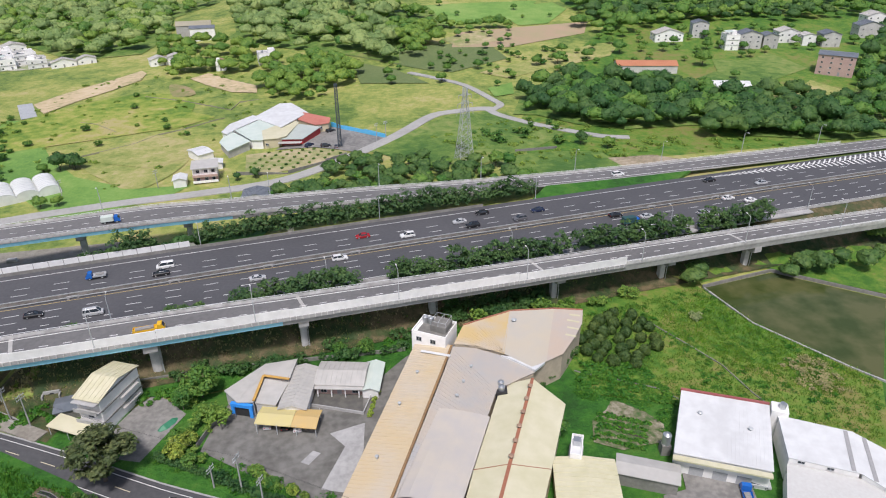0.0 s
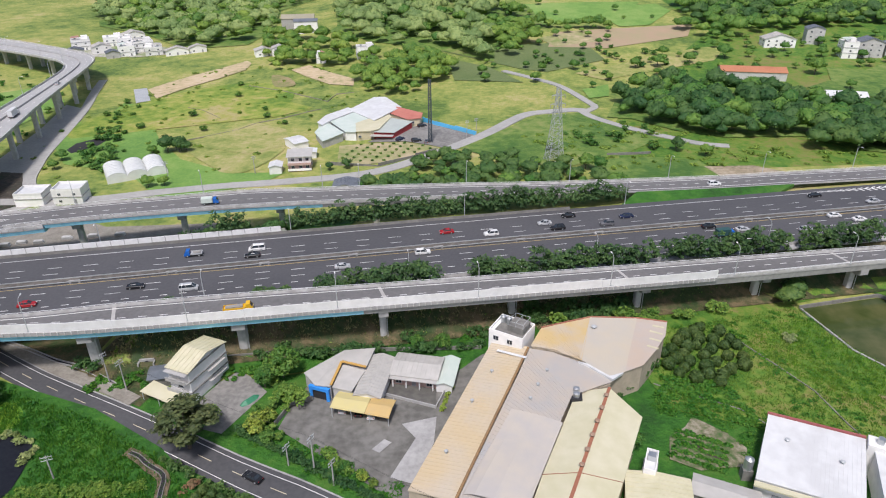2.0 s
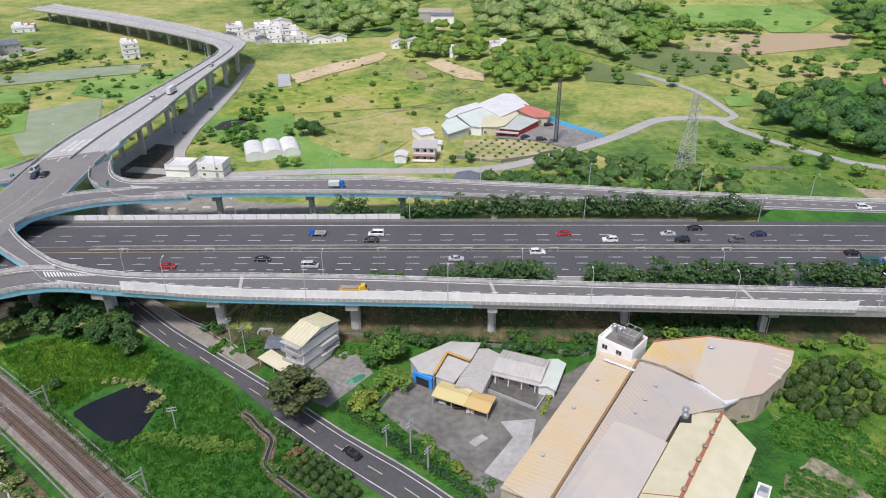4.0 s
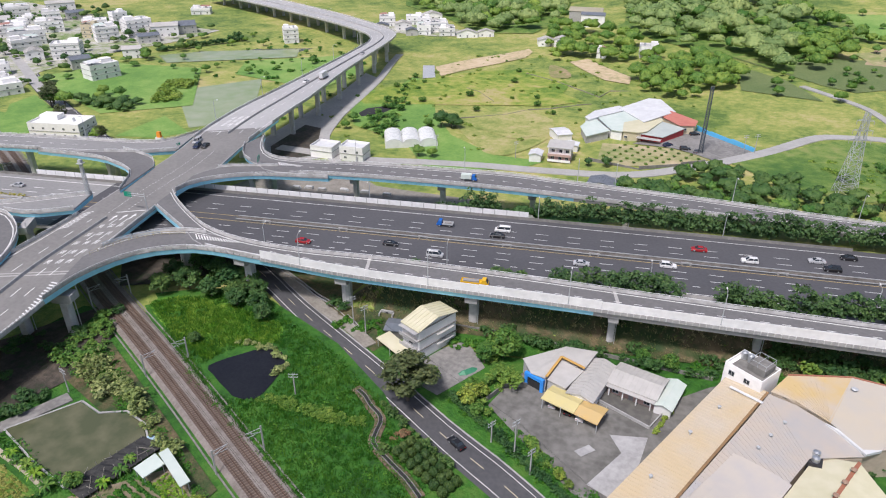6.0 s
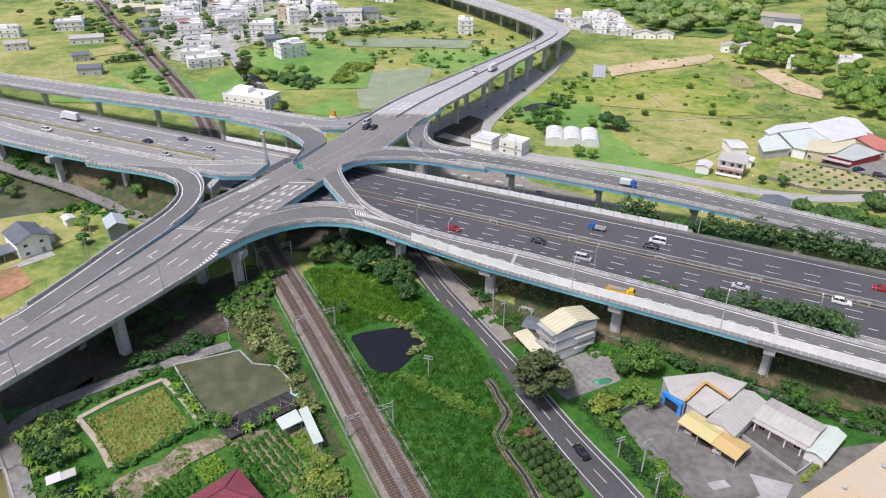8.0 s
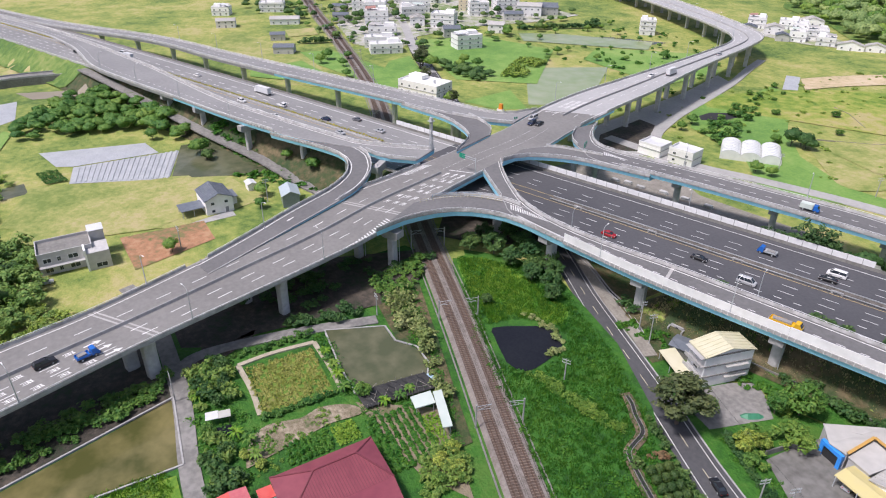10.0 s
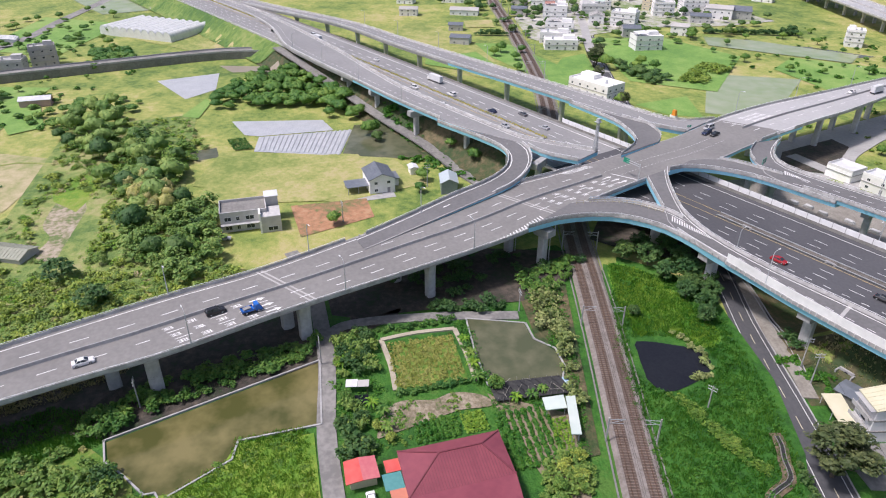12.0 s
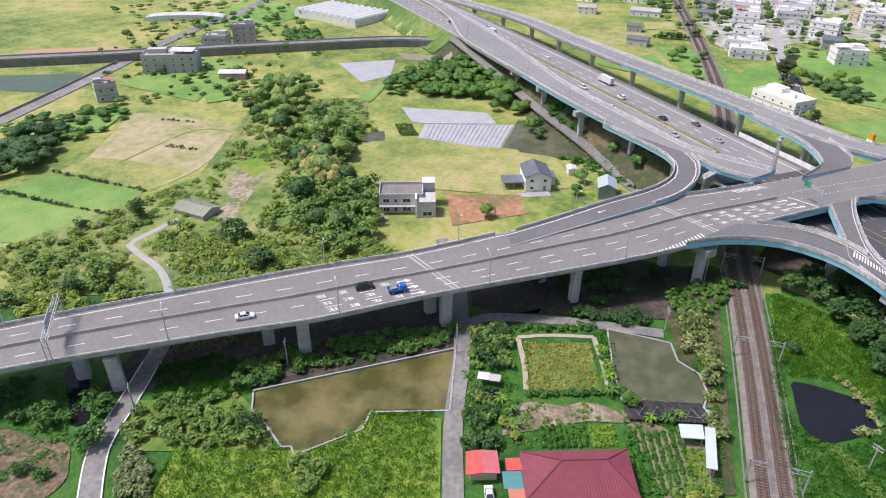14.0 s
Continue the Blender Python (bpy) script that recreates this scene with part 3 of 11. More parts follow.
# ---- flyover and ramps ----
def bridge(name, road, label, left=None, right=None, girder=BLUESTEEL, girder_span=None, concrete_span=None, depth=1.7, surface=ASPHALT_RAMP, inset=0.12, paved_to=None):
    """Deck, asphalt, girder and parapets. left, right: spans in metres along the way that carry a parapet."""
    b = thing(name, label, "bridge", kind="structure")
    part("deck", road.sweep([("L", 0, 0), ("R", 0, 0), ("R", 0, -0.4), ("L", 0, -0.4)]), CONCRETE, b)
    part("asphalt", road.sweep([("L", 0.35, 0.02), ("R", 0.35, 0.02), ("R", 0.35, -0.1), ("L", 0.35, -0.1)], 0, paved_to), surface, b)
    for mt, span in ((girder, girder_span), (CONCRETE, concrete_span)):
        if span:
            k = inset if mt is CONCRETE else 0.12
            part("girder", road.sweep([("L", k, -0.4), ("R", k, -0.4), ("R", k + 0.3, -depth), ("L", k + 0.3, -depth)], *span), mt, b)
    for side, spans in (("L", left or []), ("R", right or [])):
        for s0, s1 in spans:
            part("parapet", road.sweep([(side, 0.0, 0), (side, 0.38, 0), (side, 0.25, 0.8), (side, 0.05, 0.8)], s0, s1), DECKWALL, b)
            part("railing", road.sweep([(side, 0.1, 1.05), (side, 0.2, 1.05), (side, 0.2, 1.15), (side, 0.1, 1.15)], s0, s1), RAILING, b)
            posts = Geo()
            for s in np.arange(s0 + 1, s1, 2.5):
                x, y, z = road.at(s, side, 0.15)
                posts.box(x, y, z + 0.8, 0.12, 0.12, 0.3)
            part("railing_posts", posts, RAILING, b)
    return b


fly = Road([(-100, -170), (-118, -131), (-131.3, -99), (-143.2, -63.3), (-154.1, -28.1), (-160.7, -3), (-173.9, 31.3), (-177.5, 42.5), (-188, 69.3), (-193, 92), (-199, 115), (-206, 137), (-210.7, 153.8), (-222.5, 180.5), (-232, 210), (-241, 250), (-253.1, 297.7), (-264.6, 337.6), (-274.8, 366.7), (-287, 384), (-306, 398), (-346, 418), (-391, 435.8), (-470, 462), (-560, 485)],
           [(-86, -162), (-103, -124), (-115.1, -90.6), (-126.6, -45.1), (-130.8, -25.2), (-139.9, 3.2), (-149.2, 38.5), (-154, 56), (-159.4, 72.5), (-169.3, 93.5), (-179.9, 122.7), (-185, 139), (-187.8, 156), (-197.1, 179.3), (-209.2, 215.8), (-217.5, 244.1), (-232.8, 286), (-248.9, 334.2), (-262, 372), (-277, 402), (-303, 421), (-352.5, 446.4), (-389.4, 461.9), (-464, 488), (-555, 511)],
           [11, 11.2, 11.5, 11.8, 12.2, 12.8, 13.4, 14.2, 15, 15.8, 16.5, 16.6, 16.6, 16.2, 15.5, 14.6, 13.5, 12.5, 11.6, 11, 10.6, 10.3, 10, 10, 10])


def near(road, x, y):
    """Metres along a road nearest to a place."""
    mid = (road.L + road.R) / 2
    return float(road.s[np.argmin((mid[:, 0] - x) ** 2 + (mid[:, 1] - y) ** 2)])


F1, F2, F3, F4 = near(fly, -173, 71), near(fly, -191, 120), near(fly, -199, 150), near(fly, -210, 182)
FE = fly.length
flyover = bridge("flyover", fly, "long grey flyover with concrete parapets crossing the motorway",
                 left=[(0, F1 - 46), (F1 + 20, F2 - 3), (F4, FE)], right=[(0, F1 + 4), (F1 + 22, F2), (F4 - 8, F4 + 2), (F4 + 14, FE)],
                 girder_span=(F1 + 10, F4 + 20), concrete_span=(0, F1 + 10), surface=ASPHALT_PALE, inset=2.6, paved_to=F4 + 8)
part("asphalt", fly.sweep([("L", 0.35, 0.02), ("R", 0.35, 0.02), ("R", 0.35, -0.1), ("L", 0.35, -0.1)], F4 + 8, FE), ASPHALT_OLD_HAZE, flyover, "bleached grey asphalt, paled further for haze")
part("girder", fly.sweep([("L", 2, -0.4), ("R", 2, -0.4), ("R", 3, -1.8), ("L", 3, -1.8)], F4 + 20, FE), CONCRETE, flyover)
part("barrier", fly.sweep([("M", -0.3, 0.02), ("M", 0.3, 0.02), ("M", 0.12, 0.85), ("M", -0.12, 0.85)], 0, F2 - 8), CONCRETE, flyover)
part("barrier", fly.sweep([("M", -0.3, 0.02), ("M", 0.3, 0.02), ("M", 0.12, 0.85), ("M", -0.12, 0.85)], F4 + 2, FE), CONCRETE, flyover)
for a, b in ((0, F2 - 8), (F4 + 2, FE)):
    part("edge_line", fly.line("L", 1.6, 0.3, a, b), PAINT, flyover)
    part("edge_line", fly.line("R", 1.6, 0.3, a, b, dash=(1.5, 3) if a == 0 else None), PAINT, flyover)
    for k, s0, s1 in ((-4.4, a, b), (4.4, a, near(fly, -140, -30) - 4 if a == 0 else b), (3.8, near(fly, -140, -30), b if a == 0 else 0), (7.2, near(fly, -140, -30), b if a == 0 else 0)):
        if s1 > s0:
            part("lane_line", fly.line("M", k, 0.26, s0, s1, dash=(4, 10)), PAINT, flyover)

ramp_se = Road([(-183.4, 132.8), (-174, 127.6), (-158, 121.5), (-148, 120), (-137, 120.8), (-121, 125.3), (-103, 132.4), (-85.7, 138), (-53, 147.8), (-40.5, 151.4), (-0.3, 163.6), (37, 175.2), (65, 184), (105, 196), (150, 209), (180, 218), (300, 251)],
               [(-179.9, 122.7), (-168, 118.8), (-155.5, 115), (-144.8, 112), (-114.5, 118.8), (-105.7, 120.9), (-72.5, 130.9), (-38.5, 141.6), (2.3, 154.6), (61.1, 173.2), (108, 188.5), (184, 211), (304, 243)],
               [16.5, 15.5, 14.3, 14.1, 13.3, 12.6, 11.9, 11.5, 11.0, 10.5, 10.3, 10.05, 10.05])
SE1 = near(ramp_se, -146, 118)
bse = bridge("ramp", ramp_se, "curving two-lane ramp with pale blue steel girder", left=[(0, ramp_se.length - 150)], right=[(2, SE1 - 14), (SE1, ramp_se.length - 100)],
             girder_span=(0, near(ramp_se, -40, 148)), concrete_span=(near(ramp_se, -40, 148), ramp_se.length - 110), depth=2.3)
part("edge_line", ramp_se.line("L", 1.3, 0.3), PAINT, bse)
part("edge_line", ramp_se.line("R", 1.6, 0.3, SE1), PAINT, bse)
part("lane_line", ramp_se.line("R", 4.6, 0.24, SE1 + 20, dash=(2, 5)), PAINT, bse)

ramp_se2 = Road([(-170.2, 91), (-169.5, 100), (-164, 111), (-154, 117.5), (-140, 120), (-125, 122)],
                [(-158.8, 72), (-161.0, 84), (-158.5, 98), (-150, 108), (-140, 112.3), (-122, 116.8)], [15.5, 15.8, 15.95, 15.75, 15.3, 14.8], step=3)
bse2 = bridge("ramp", ramp_se2, "curved slip road joining the flyover, pale blue girder", left=[(6, ramp_se2.length - 28)], right=[(0, ramp_se2.length - 16)],
              girder_span=(0, ramp_se2.length), depth=1.9)
part("edge_line", ramp_se2.line("L", 1.3, 0.3, 4, ramp_se2.length - 26), PAINT, bse2)
part("edge_line", ramp_se2.line("R", 1.4, 0.3), PAINT, bse2)

ramp_ne = Road([(-197.5, 191), (-189.6, 181), (-180, 174.4), (-168, 175.5), (-141, 187.5), (-121, 195), (-96, 204.6), (-77, 209.3), (-60, 214), (-22, 224.5), (2, 230.4), (71, 249.5), (105.6, 260.5), (200, 287)],
               [(-196.9, 178.8), (-188, 169), (-177.4, 165.5), (-167.6, 163), (-148.9, 171.4), (-129.4, 179.2), (-98, 190.3), (-73.5, 198), (-42, 207.2), (2, 220.4), (60, 236.5), (108, 251), (203, 278)],
               [16.2, 16.2, 15.9, 15.6, 14.7, 13.5, 12.2, 11.4, 10.6, 10.2, 10.1, 10.1])
bne = bridge("ramp", ramp_ne, "curving two-lane ramp north of the motorway", left=[(0, ramp_ne.length - 30)], right=[(0, 20), (44, near(ramp_ne, 15, 228))],
             girder_span=(0, near(ramp_ne, -70, 205)), concrete_span=(near(ramp_ne, -70, 205), near(ramp_ne, 20, 228)))
part("edge_line", ramp_ne.line("L", 1.5, 0.3), PAINT, bne)
part("edge_line", ramp_ne.line("R", 1.5, 0.3, 40), PAINT, bne)
part("lane_line", ramp_ne.line("M", 0, 0.24, 40, dash=(2, 5)), PAINT, bne)

ramp_ne2 = Road([(-188.3, 146), (-186.5, 155.5), (-179, 162.5), (-167, 169.5), (-150, 178)],
                [(-182.9, 133.5), (-183, 142), (-176.1, 152.7), (-167.6, 160.0), (-148.9, 170.9)], [16.55, 16.4, 16.1, 15.6, 14.8], step=3)
bne2 = bridge("ramp", ramp_ne2, "curved slip road off the junction, pale blue girder", left=[(10, ramp_ne2.length - 22)], right=[(0, ramp_ne2.length)], girder_span=(0, ramp_ne2.length))
part("edge_line", ramp_ne2.line("R", 1.3, 0.3), PAINT, bne2)

ramp_nw = Road([(-700, -45), (-560, 18), (-460, 70), (-396.2, 93), (-345.6, 113), (-301.5, 131), (-266.9, 145.5), (-239.3, 156.4), (-226, 164), (-223.6, 180)],
               [(-696, -54), (-556, 8), (-456, 60), (-390, 82), (-339.3, 101), (-300.8, 117), (-274.9, 128), (-254, 136.5), (-226, 150), (-214, 160)],
               [10.2, 10.2, 10.4, 11.5, 13, 14.4, 15.4, 16, 16.4, 16.4])
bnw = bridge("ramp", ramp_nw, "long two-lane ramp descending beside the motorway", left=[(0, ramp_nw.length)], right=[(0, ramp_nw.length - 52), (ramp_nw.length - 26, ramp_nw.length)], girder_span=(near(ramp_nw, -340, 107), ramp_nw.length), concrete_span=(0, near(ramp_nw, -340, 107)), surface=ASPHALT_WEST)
part("edge_line", ramp_nw.line("L", 1.4, 0.3), PAINT, bnw)
part("edge_line", ramp_nw.line("R", 1.4, 0.3, 0, ramp_nw.length - 30), PAINT, bnw)
part("lane_line", ramp_nw.line("M", 0, 0.24, 0, ramp_nw.length - 40, dash=(2, 5)), PAINT, bnw)

ramp_nw2 = Road([(-262, 142), (-240, 149.5), (-225, 150.5), (-213, 149), (-207, 144)],
                [(-262, 133.5), (-233.9, 139.6), (-221.3, 139.1), (-209.4, 136.1), (-199, 124)], [15.5, 16, 16.3, 16.5, 16.58], step=3)
bnw2 = bridge("ramp", ramp_nw2, "curved slip road off the junction, pale blue girder", left=[(34, ramp_nw2.length - 4)], right=[(0, ramp_nw2.length)], girder_span=(0, ramp_nw2.length))
part("edge_line", ramp_nw2.line("R", 1.3, 0.3), PAINT, bnw2)

ramp_sw = Road([(-700, -62), (-560, 3), (-480, 29), (-392.4, 51), (-340, 61), (-304.3, 68.5), (-275, 77.8), (-236.2, 92.2), (-222.4, 99), (-204.7, 118)],
               [(-696, -72), (-555, -6), (-477, 18), (-412.2, 24), (-370, 35), (-325.6, 49), (-282, 62.7), (-243.8, 78), (-219.1, 95.1), (-208.9, 97), (-198.5, 107)],
               [10.1, 10.1, 10.2, 10.6, 11.6, 12.6, 13.8, 15.2, 16.1, 16.5])
bsw = bridge("ramp", ramp_sw, "long two-lane ramp beside the motorway, pale blue girder", left=[(0, ramp_sw.length)], right=[(0, ramp_sw.length - 66), (ramp_sw.length - 22, ramp_sw.length)], girder_span=(near(ramp_sw, -330, 57), ramp_sw.length), concrete_span=(near(ramp_sw, -480, 20), near(ramp_sw, -330, 57)), surface=ASPHALT_WEST)
part("edge_line", ramp_sw.line("L", 1.4, 0.3), PAINT, bsw)
part("edge_line", ramp_sw.line("R", 1.4, 0.3, 0, ramp_sw.length - 70), PAINT, bsw)
part("lane_line", ramp_sw.line("R", 5.2, 0.24, 0, ramp_sw.length - 60, dash=(2, 5)), PAINT, bsw)

ramp_sw2 = Road([(-260, 81.5), (-236, 90.5), (-219.1, 95.1), (-209.6, 94.2), (-198.2, 89.1), (-188, 79), (-179.5, 62), (-171, 43), (-163, 25)],
                [(-255, 72), (-225.4, 83.8), (-215.7, 86.1), (-207.8, 84.7), (-199.9, 80.4), (-192.6, 71.5), (-185.4, 55.5), (-177.6, 40), (-170, 23.5)], [14.6, 15.4, 15.9, 16, 15.9, 15.4, 14.7, 13.95, 13.2], step=3)
bsw2 = bridge("ramp", ramp_sw2, "tightly curved slip road joining the flyover", left=[(40, ramp_sw2.length - 48)], right=[(0, ramp_sw2.length - 4)], girder_span=(0, ramp_sw2.length))
part("edge_line", ramp_sw2.line("L", 1.3, 0.3, 36, ramp_sw2.length - 48), PAINT, bsw2)
part("edge_line", ramp_sw2.line("R", 1.3, 0.3), PAINT, bsw2)

# white noise wall on the outer edge of the near ramp
wall0, wall1 = near(ramp_se, -132, 121), near(ramp_se, 48, 175)
for k, s in enumerate(np.arange(wall0, wall1, 31.0)):
    up, out = 2.6 - 0.16 * (k % 2), 0.05 * (k % 2)
    part("noise_wall", ramp_se.sweep([("R", -0.12 - out, 0.2), ("R", 0.06 - out, 0.2), ("R", 0.06 - out, up), ("R", -0.12 - out, up)], s, min(s + 30.96, wall1)), WHITEWALL, bse, "white panel noise wall")
part("wall_sill", ramp_se.sweep([("R", -0.3, -0.75), ("R", -0.05, -0.75), ("R", -0.05, 0.25), ("R", -0.3, 0.25)], wall0, wall1), CONCRETE, bse, "grey concrete sill below the noise wall")
BRACKET = Geo().box(0, 0, -0.65, 0.24, 0.3, 0.95, 0, 0.8).mesh("bracket", PARAPET)
for s in np.arange(wall0, wall1, 1.55):
    x, y, z = ramp_se.at(s, "R", -0.4)
    ob = new("bracket", BRACKET)
    ob.matrix_basis = pose(x, y, z, 0, 0, ramp_se.heading(s))
    ob.parent = bse
WALLPOST = Geo().box(0, 0, 0, 0.2, 0.24, 2.75).mesh("wall_post", CONCRETE)
for s in np.arange(along(-245), along(-72), 4.0):
    x, y, z = fw.at(s, "L", -0.1)
    ob = new("wall_post", WALLPOST)
    ob.matrix_basis = pose(x, y, z, 0, 0, fw.heading(s))
    ob.parent = mw


# ---- piers ----
def pier(road, s, off=0.0, width=3.2, cap=0.0, thick=1.8, depth=1.7, square=False):
    """A column that flares to the deck, or one with a square crosshead and a drain pipe."""
    x, y, z = road.at(s, "M", off)
    z0 = terrain(x, y)
    top = z - depth + 0.05
    if top - z0 < 1.5:
        return
    p = thing("bridge_pier", "pale grey concrete bridge pier", "bridge pier", (x, y, z0), road.heading(s), "bridge piers")
    h = top - z0
    g = Geo()
    ring = lambda zz, w, t: [(a * t / 2 * (1 if abs(b) < 0.8 else 0.72), b * w / 2, zz) for a, b in ((-1, -0.7), (-1, 0.7), (-0.99, 0.9), (0, 1), (0.99, 0.9), (1, 0.7), (1, -0.7), (0.99, -0.9), (0, -1), (-0.99, -0.9))][::-1]
    if square:
        g.loft([ring(-0.8, width, thick), ring(h - 2.3, width, thick)])
    else:
        flare = (cap or width) / width
        g.loft([ring(-0.8, width, thick), ring(max(h - 4.6, 0.4), width, thick)] + [ring(h - d, width * (1 + (flare - 1) * k), thick) for d, k in ((3.4, 0.1), (2.2, 0.36), (1.2, 0.75), (0.7, 1.0), (0, 1.0))])
    part("column", g, PARAPET, p)
    if square:
        c = Geo()
        c.add([(a * thick * 0.7, b * w / 2, zz) for zz, w in ((h - 2.7, cap * 0.72), (h - 2.1, cap), (h, cap)) for a, b in ((-1, -1), (1, -1), (1, 1), (-1, 1))],
              [(3, 2, 1, 0), (8, 9, 10, 11)] + [(k + i, k + (i + 1) % 4, k + 4 + (i + 1) % 4, k + 4 + i) for k in (0, 4) for i in range(4)])
        part("crosshead", c, CONCRETE, p, "grey concrete crosshead")
        part("drain_pipe", Geo().tube((thick * 0.7, -cap / 2 + 0.3, h + 1.6), (thick * 0.7, -cap / 2 + 0.3, h - 0.4), 0.11, 0.11, 6).tube((thick * 0.7, -cap / 2 + 0.3, h - 0.4), (thick * 0.6, -width / 2 - 0.12, h - 2.6), 0.11, 0.11, 6).tube((thick * 0.6, -width / 2 - 0.12, h - 2.6), (thick * 0.6, -width / 2 - 0.12, -0.4), 0.11, 0.11, 6), STEEL, p, "grey drain pipe")


def pier_at(road, x, y, *sizes):
    """A pier whose foot stands at the given place under a road."""
    s = near(road, x, y)
    a, b = road.at(s, "M", 0), road.at(s, "M", 1)
    pier(road, s, (x - a[0]) * (b[0] - a[0]) + (y - a[1]) * (b[1] - a[1]), *sizes)


for x, y in ((-120, -74), (-131, -34), (-143, 3), (-153, 39), (-160.5, 75.5), (-128, -78), (-139, -38), (-149.5, 0), (-166, 35), (-173.5, 73)):
    pier_at(fly, x, y, 2.7, 4.0 if y < 60 else 6.4, 3.0 if y < 20 else 2.4, 1.7, y > 60)
for k in np.arange(F4 + 20, FE, 30):
    pier(fly, k, 4.5, 2.4, 4)
    pier(fly, k, -4.5, 2.4, 4)
for x, y in ((-163, 118), (-137, 119), (-108, 126), (-72, 137), (-38.5, 147), (-5, 160), (31, 170), (66, 181), (98, 191)):
    pier_at(ramp_se, x, y, 3.0 if x < -60 else 2.2, 9.4, 2.4 if x < -60 else 1.8, 2.3 if x < -40 else 1.9, True)
for k in np.arange(30, near(ramp_ne, -30, 215), 32):
    pier(ramp_ne, k, 0, 2.4, 7.5, 1.8, 1.7, True)
for k in np.arange(30, ramp_nw.length - 160, 36):
    pier(ramp_nw, ramp_nw.length - k, 0, 2.6, 4.5)
for x, y in ((-205, 96), (-224, 91), (-246, 82), (-271, 69), (-309, 58), (-340, 49), (-372, 42)):
    pier_at(ramp_sw, x, y, 2.4, 7.5, 1.8, 1.7, True)
pier(ramp_ne2, 24, 0, 2.4, 4)
pier(ramp_nw2, 28, 0, 2.4, 4)

# ---- fields, ponds and yards ----
patch("pond", [(-120, -39), (-134, 7.5), (-113, 5), (-113, -12.5), (-108, -14), (-101, -27), (-103, -28), (-103, -30), (-109, -34), (-114, -38)], WATER, "shallow brownish-green fish pond with concrete rim", "pond", lift=0.05, step=60)
patch("pond", [(-141, 48), (-135, 62), (-128, 61.5), (-123, 65), (-116, 64.5), (-112, 62), (-115, 45), (-127, 46)], WATER_GREY, "square grey-green farm pond", "pond", lift=0.34, step=60)
patch("pond", [(80, 177), (104, 186), (131, 170), (109, 133), (104, 138), (87, 158)], WATER_GREEN, "large green fish pond with concrete rim", "pond", lift=0.05, step=60)
patch("field", [(-136, 27), (-136, 42), (-118, 41), (-119, 25)], WEEDY, "small yellowing vegetable field", step=30)
patch("field", [(-246, -140), (-260, -134), (-314, -135), (-313, -118), (-294, -82), (-287, -77), (-246, -87), (-228, -99)], STUBBLE, "dry tan stubble field")
patch("field", [(-246, -140), (-260, -134), (-258, -119), (-246, -89), (-236, -95), (-228, -99)], MEADOW, "greener strip of the stubble field")
patch("field", [(-230, -154), (-244, -141), (-228.5, -101), (-209, -104)], PADDY, "bright green paddy field")
patch("field", [(-221, -160), (-228, -153), (-208, -106), (-190, -121), (-195, -160)], PADDY, "bright green paddy field")
patch("field", [(-320, -9), (-311, 32), (-296, 35), (-297, 2), (-300, -4)], PLASTIC, "field covered with silver plastic sheet")
patch("field", [(-296, 2), (-294, 43), (-265, 33), (-279, -1)], PLASTIC, "field with rows of silver plastic mulch", lift=0.08)
patch("field", [(-250, -25), (-282, -14), (-267, 33), (-262, 52), (-229, 61), (-221, 26)], MEADOW, "mown yellow-green field")
patch("pond", [(-265, 34), (-300, 45), (-296, 58), (-250, 70)], WATER_GREY, "flooded grey paddy", "pond", lift=0.08, step=40)
patch("field", [(-223, 9), (-222, 36), (-207, 36), (-199, 10)], REDSOIL, "orange-red bare soil plot")
patch("yard", [(-53, 110), (-52, 122), (-49, 131), (-17, 133), (-10, 143), (-6, 147), (-20, 92), (-33, 99)], mat("yard_paving", (0.11, 0.106, 0.095), (0.2, 0.195, 0.178), fine=0.6, broad=0.12, bump=0.02), "stained grey concrete yard", "yard", lift=0.1)
patch("field", [(-224, 320), (-231, 352), (-216, 348), (-179, 294), (-156, 270), (-125, 255), (-102, 257), (-108, 245), (-131, 231), (-146, 229), (-169, 250), (-187, 257)], PADDY, "bright green grass beside the tunnels", lift=0.1)
patch("field", [(-223, 278), (-239, 317), (-219, 310), (-185, 254), (-205, 258)], PADDY, "green plot beside the flyover", lift=0.1)
patch("field", [(-215, 275), (-216, 284), (-210, 293), (-204, 290), (-204, 283), (-210, 271)], DARK, "plot under black sheeting", lift=0.14)
patch("field", rounded([(-162, 287), (-140, 318), (-114, 291), (-121, 256), (-144, 264)]), MEADOW, "mown yellow-green field", lift=0.15)
patch("field", [(-88, 290), (-76.5, 292.7), (-58, 295), (-45.5, 290), (-41.2, 287), (-56, 272), (-70, 266), (-82.6, 266.4)], STUBBLE, "tan soil plot with rows of saplings", lift=0.15)
patch("yard", [(-76, 295), (-58, 296), (-46, 291), (-40, 287.5), (-26, 304), (-54.6, 325.5), (-66, 312)], OLDROAD, "grey asphalt car park", "yard", lift=0.18)

# ---- plants ----
def rng(seed):
    return np.random.RandomState(seed)


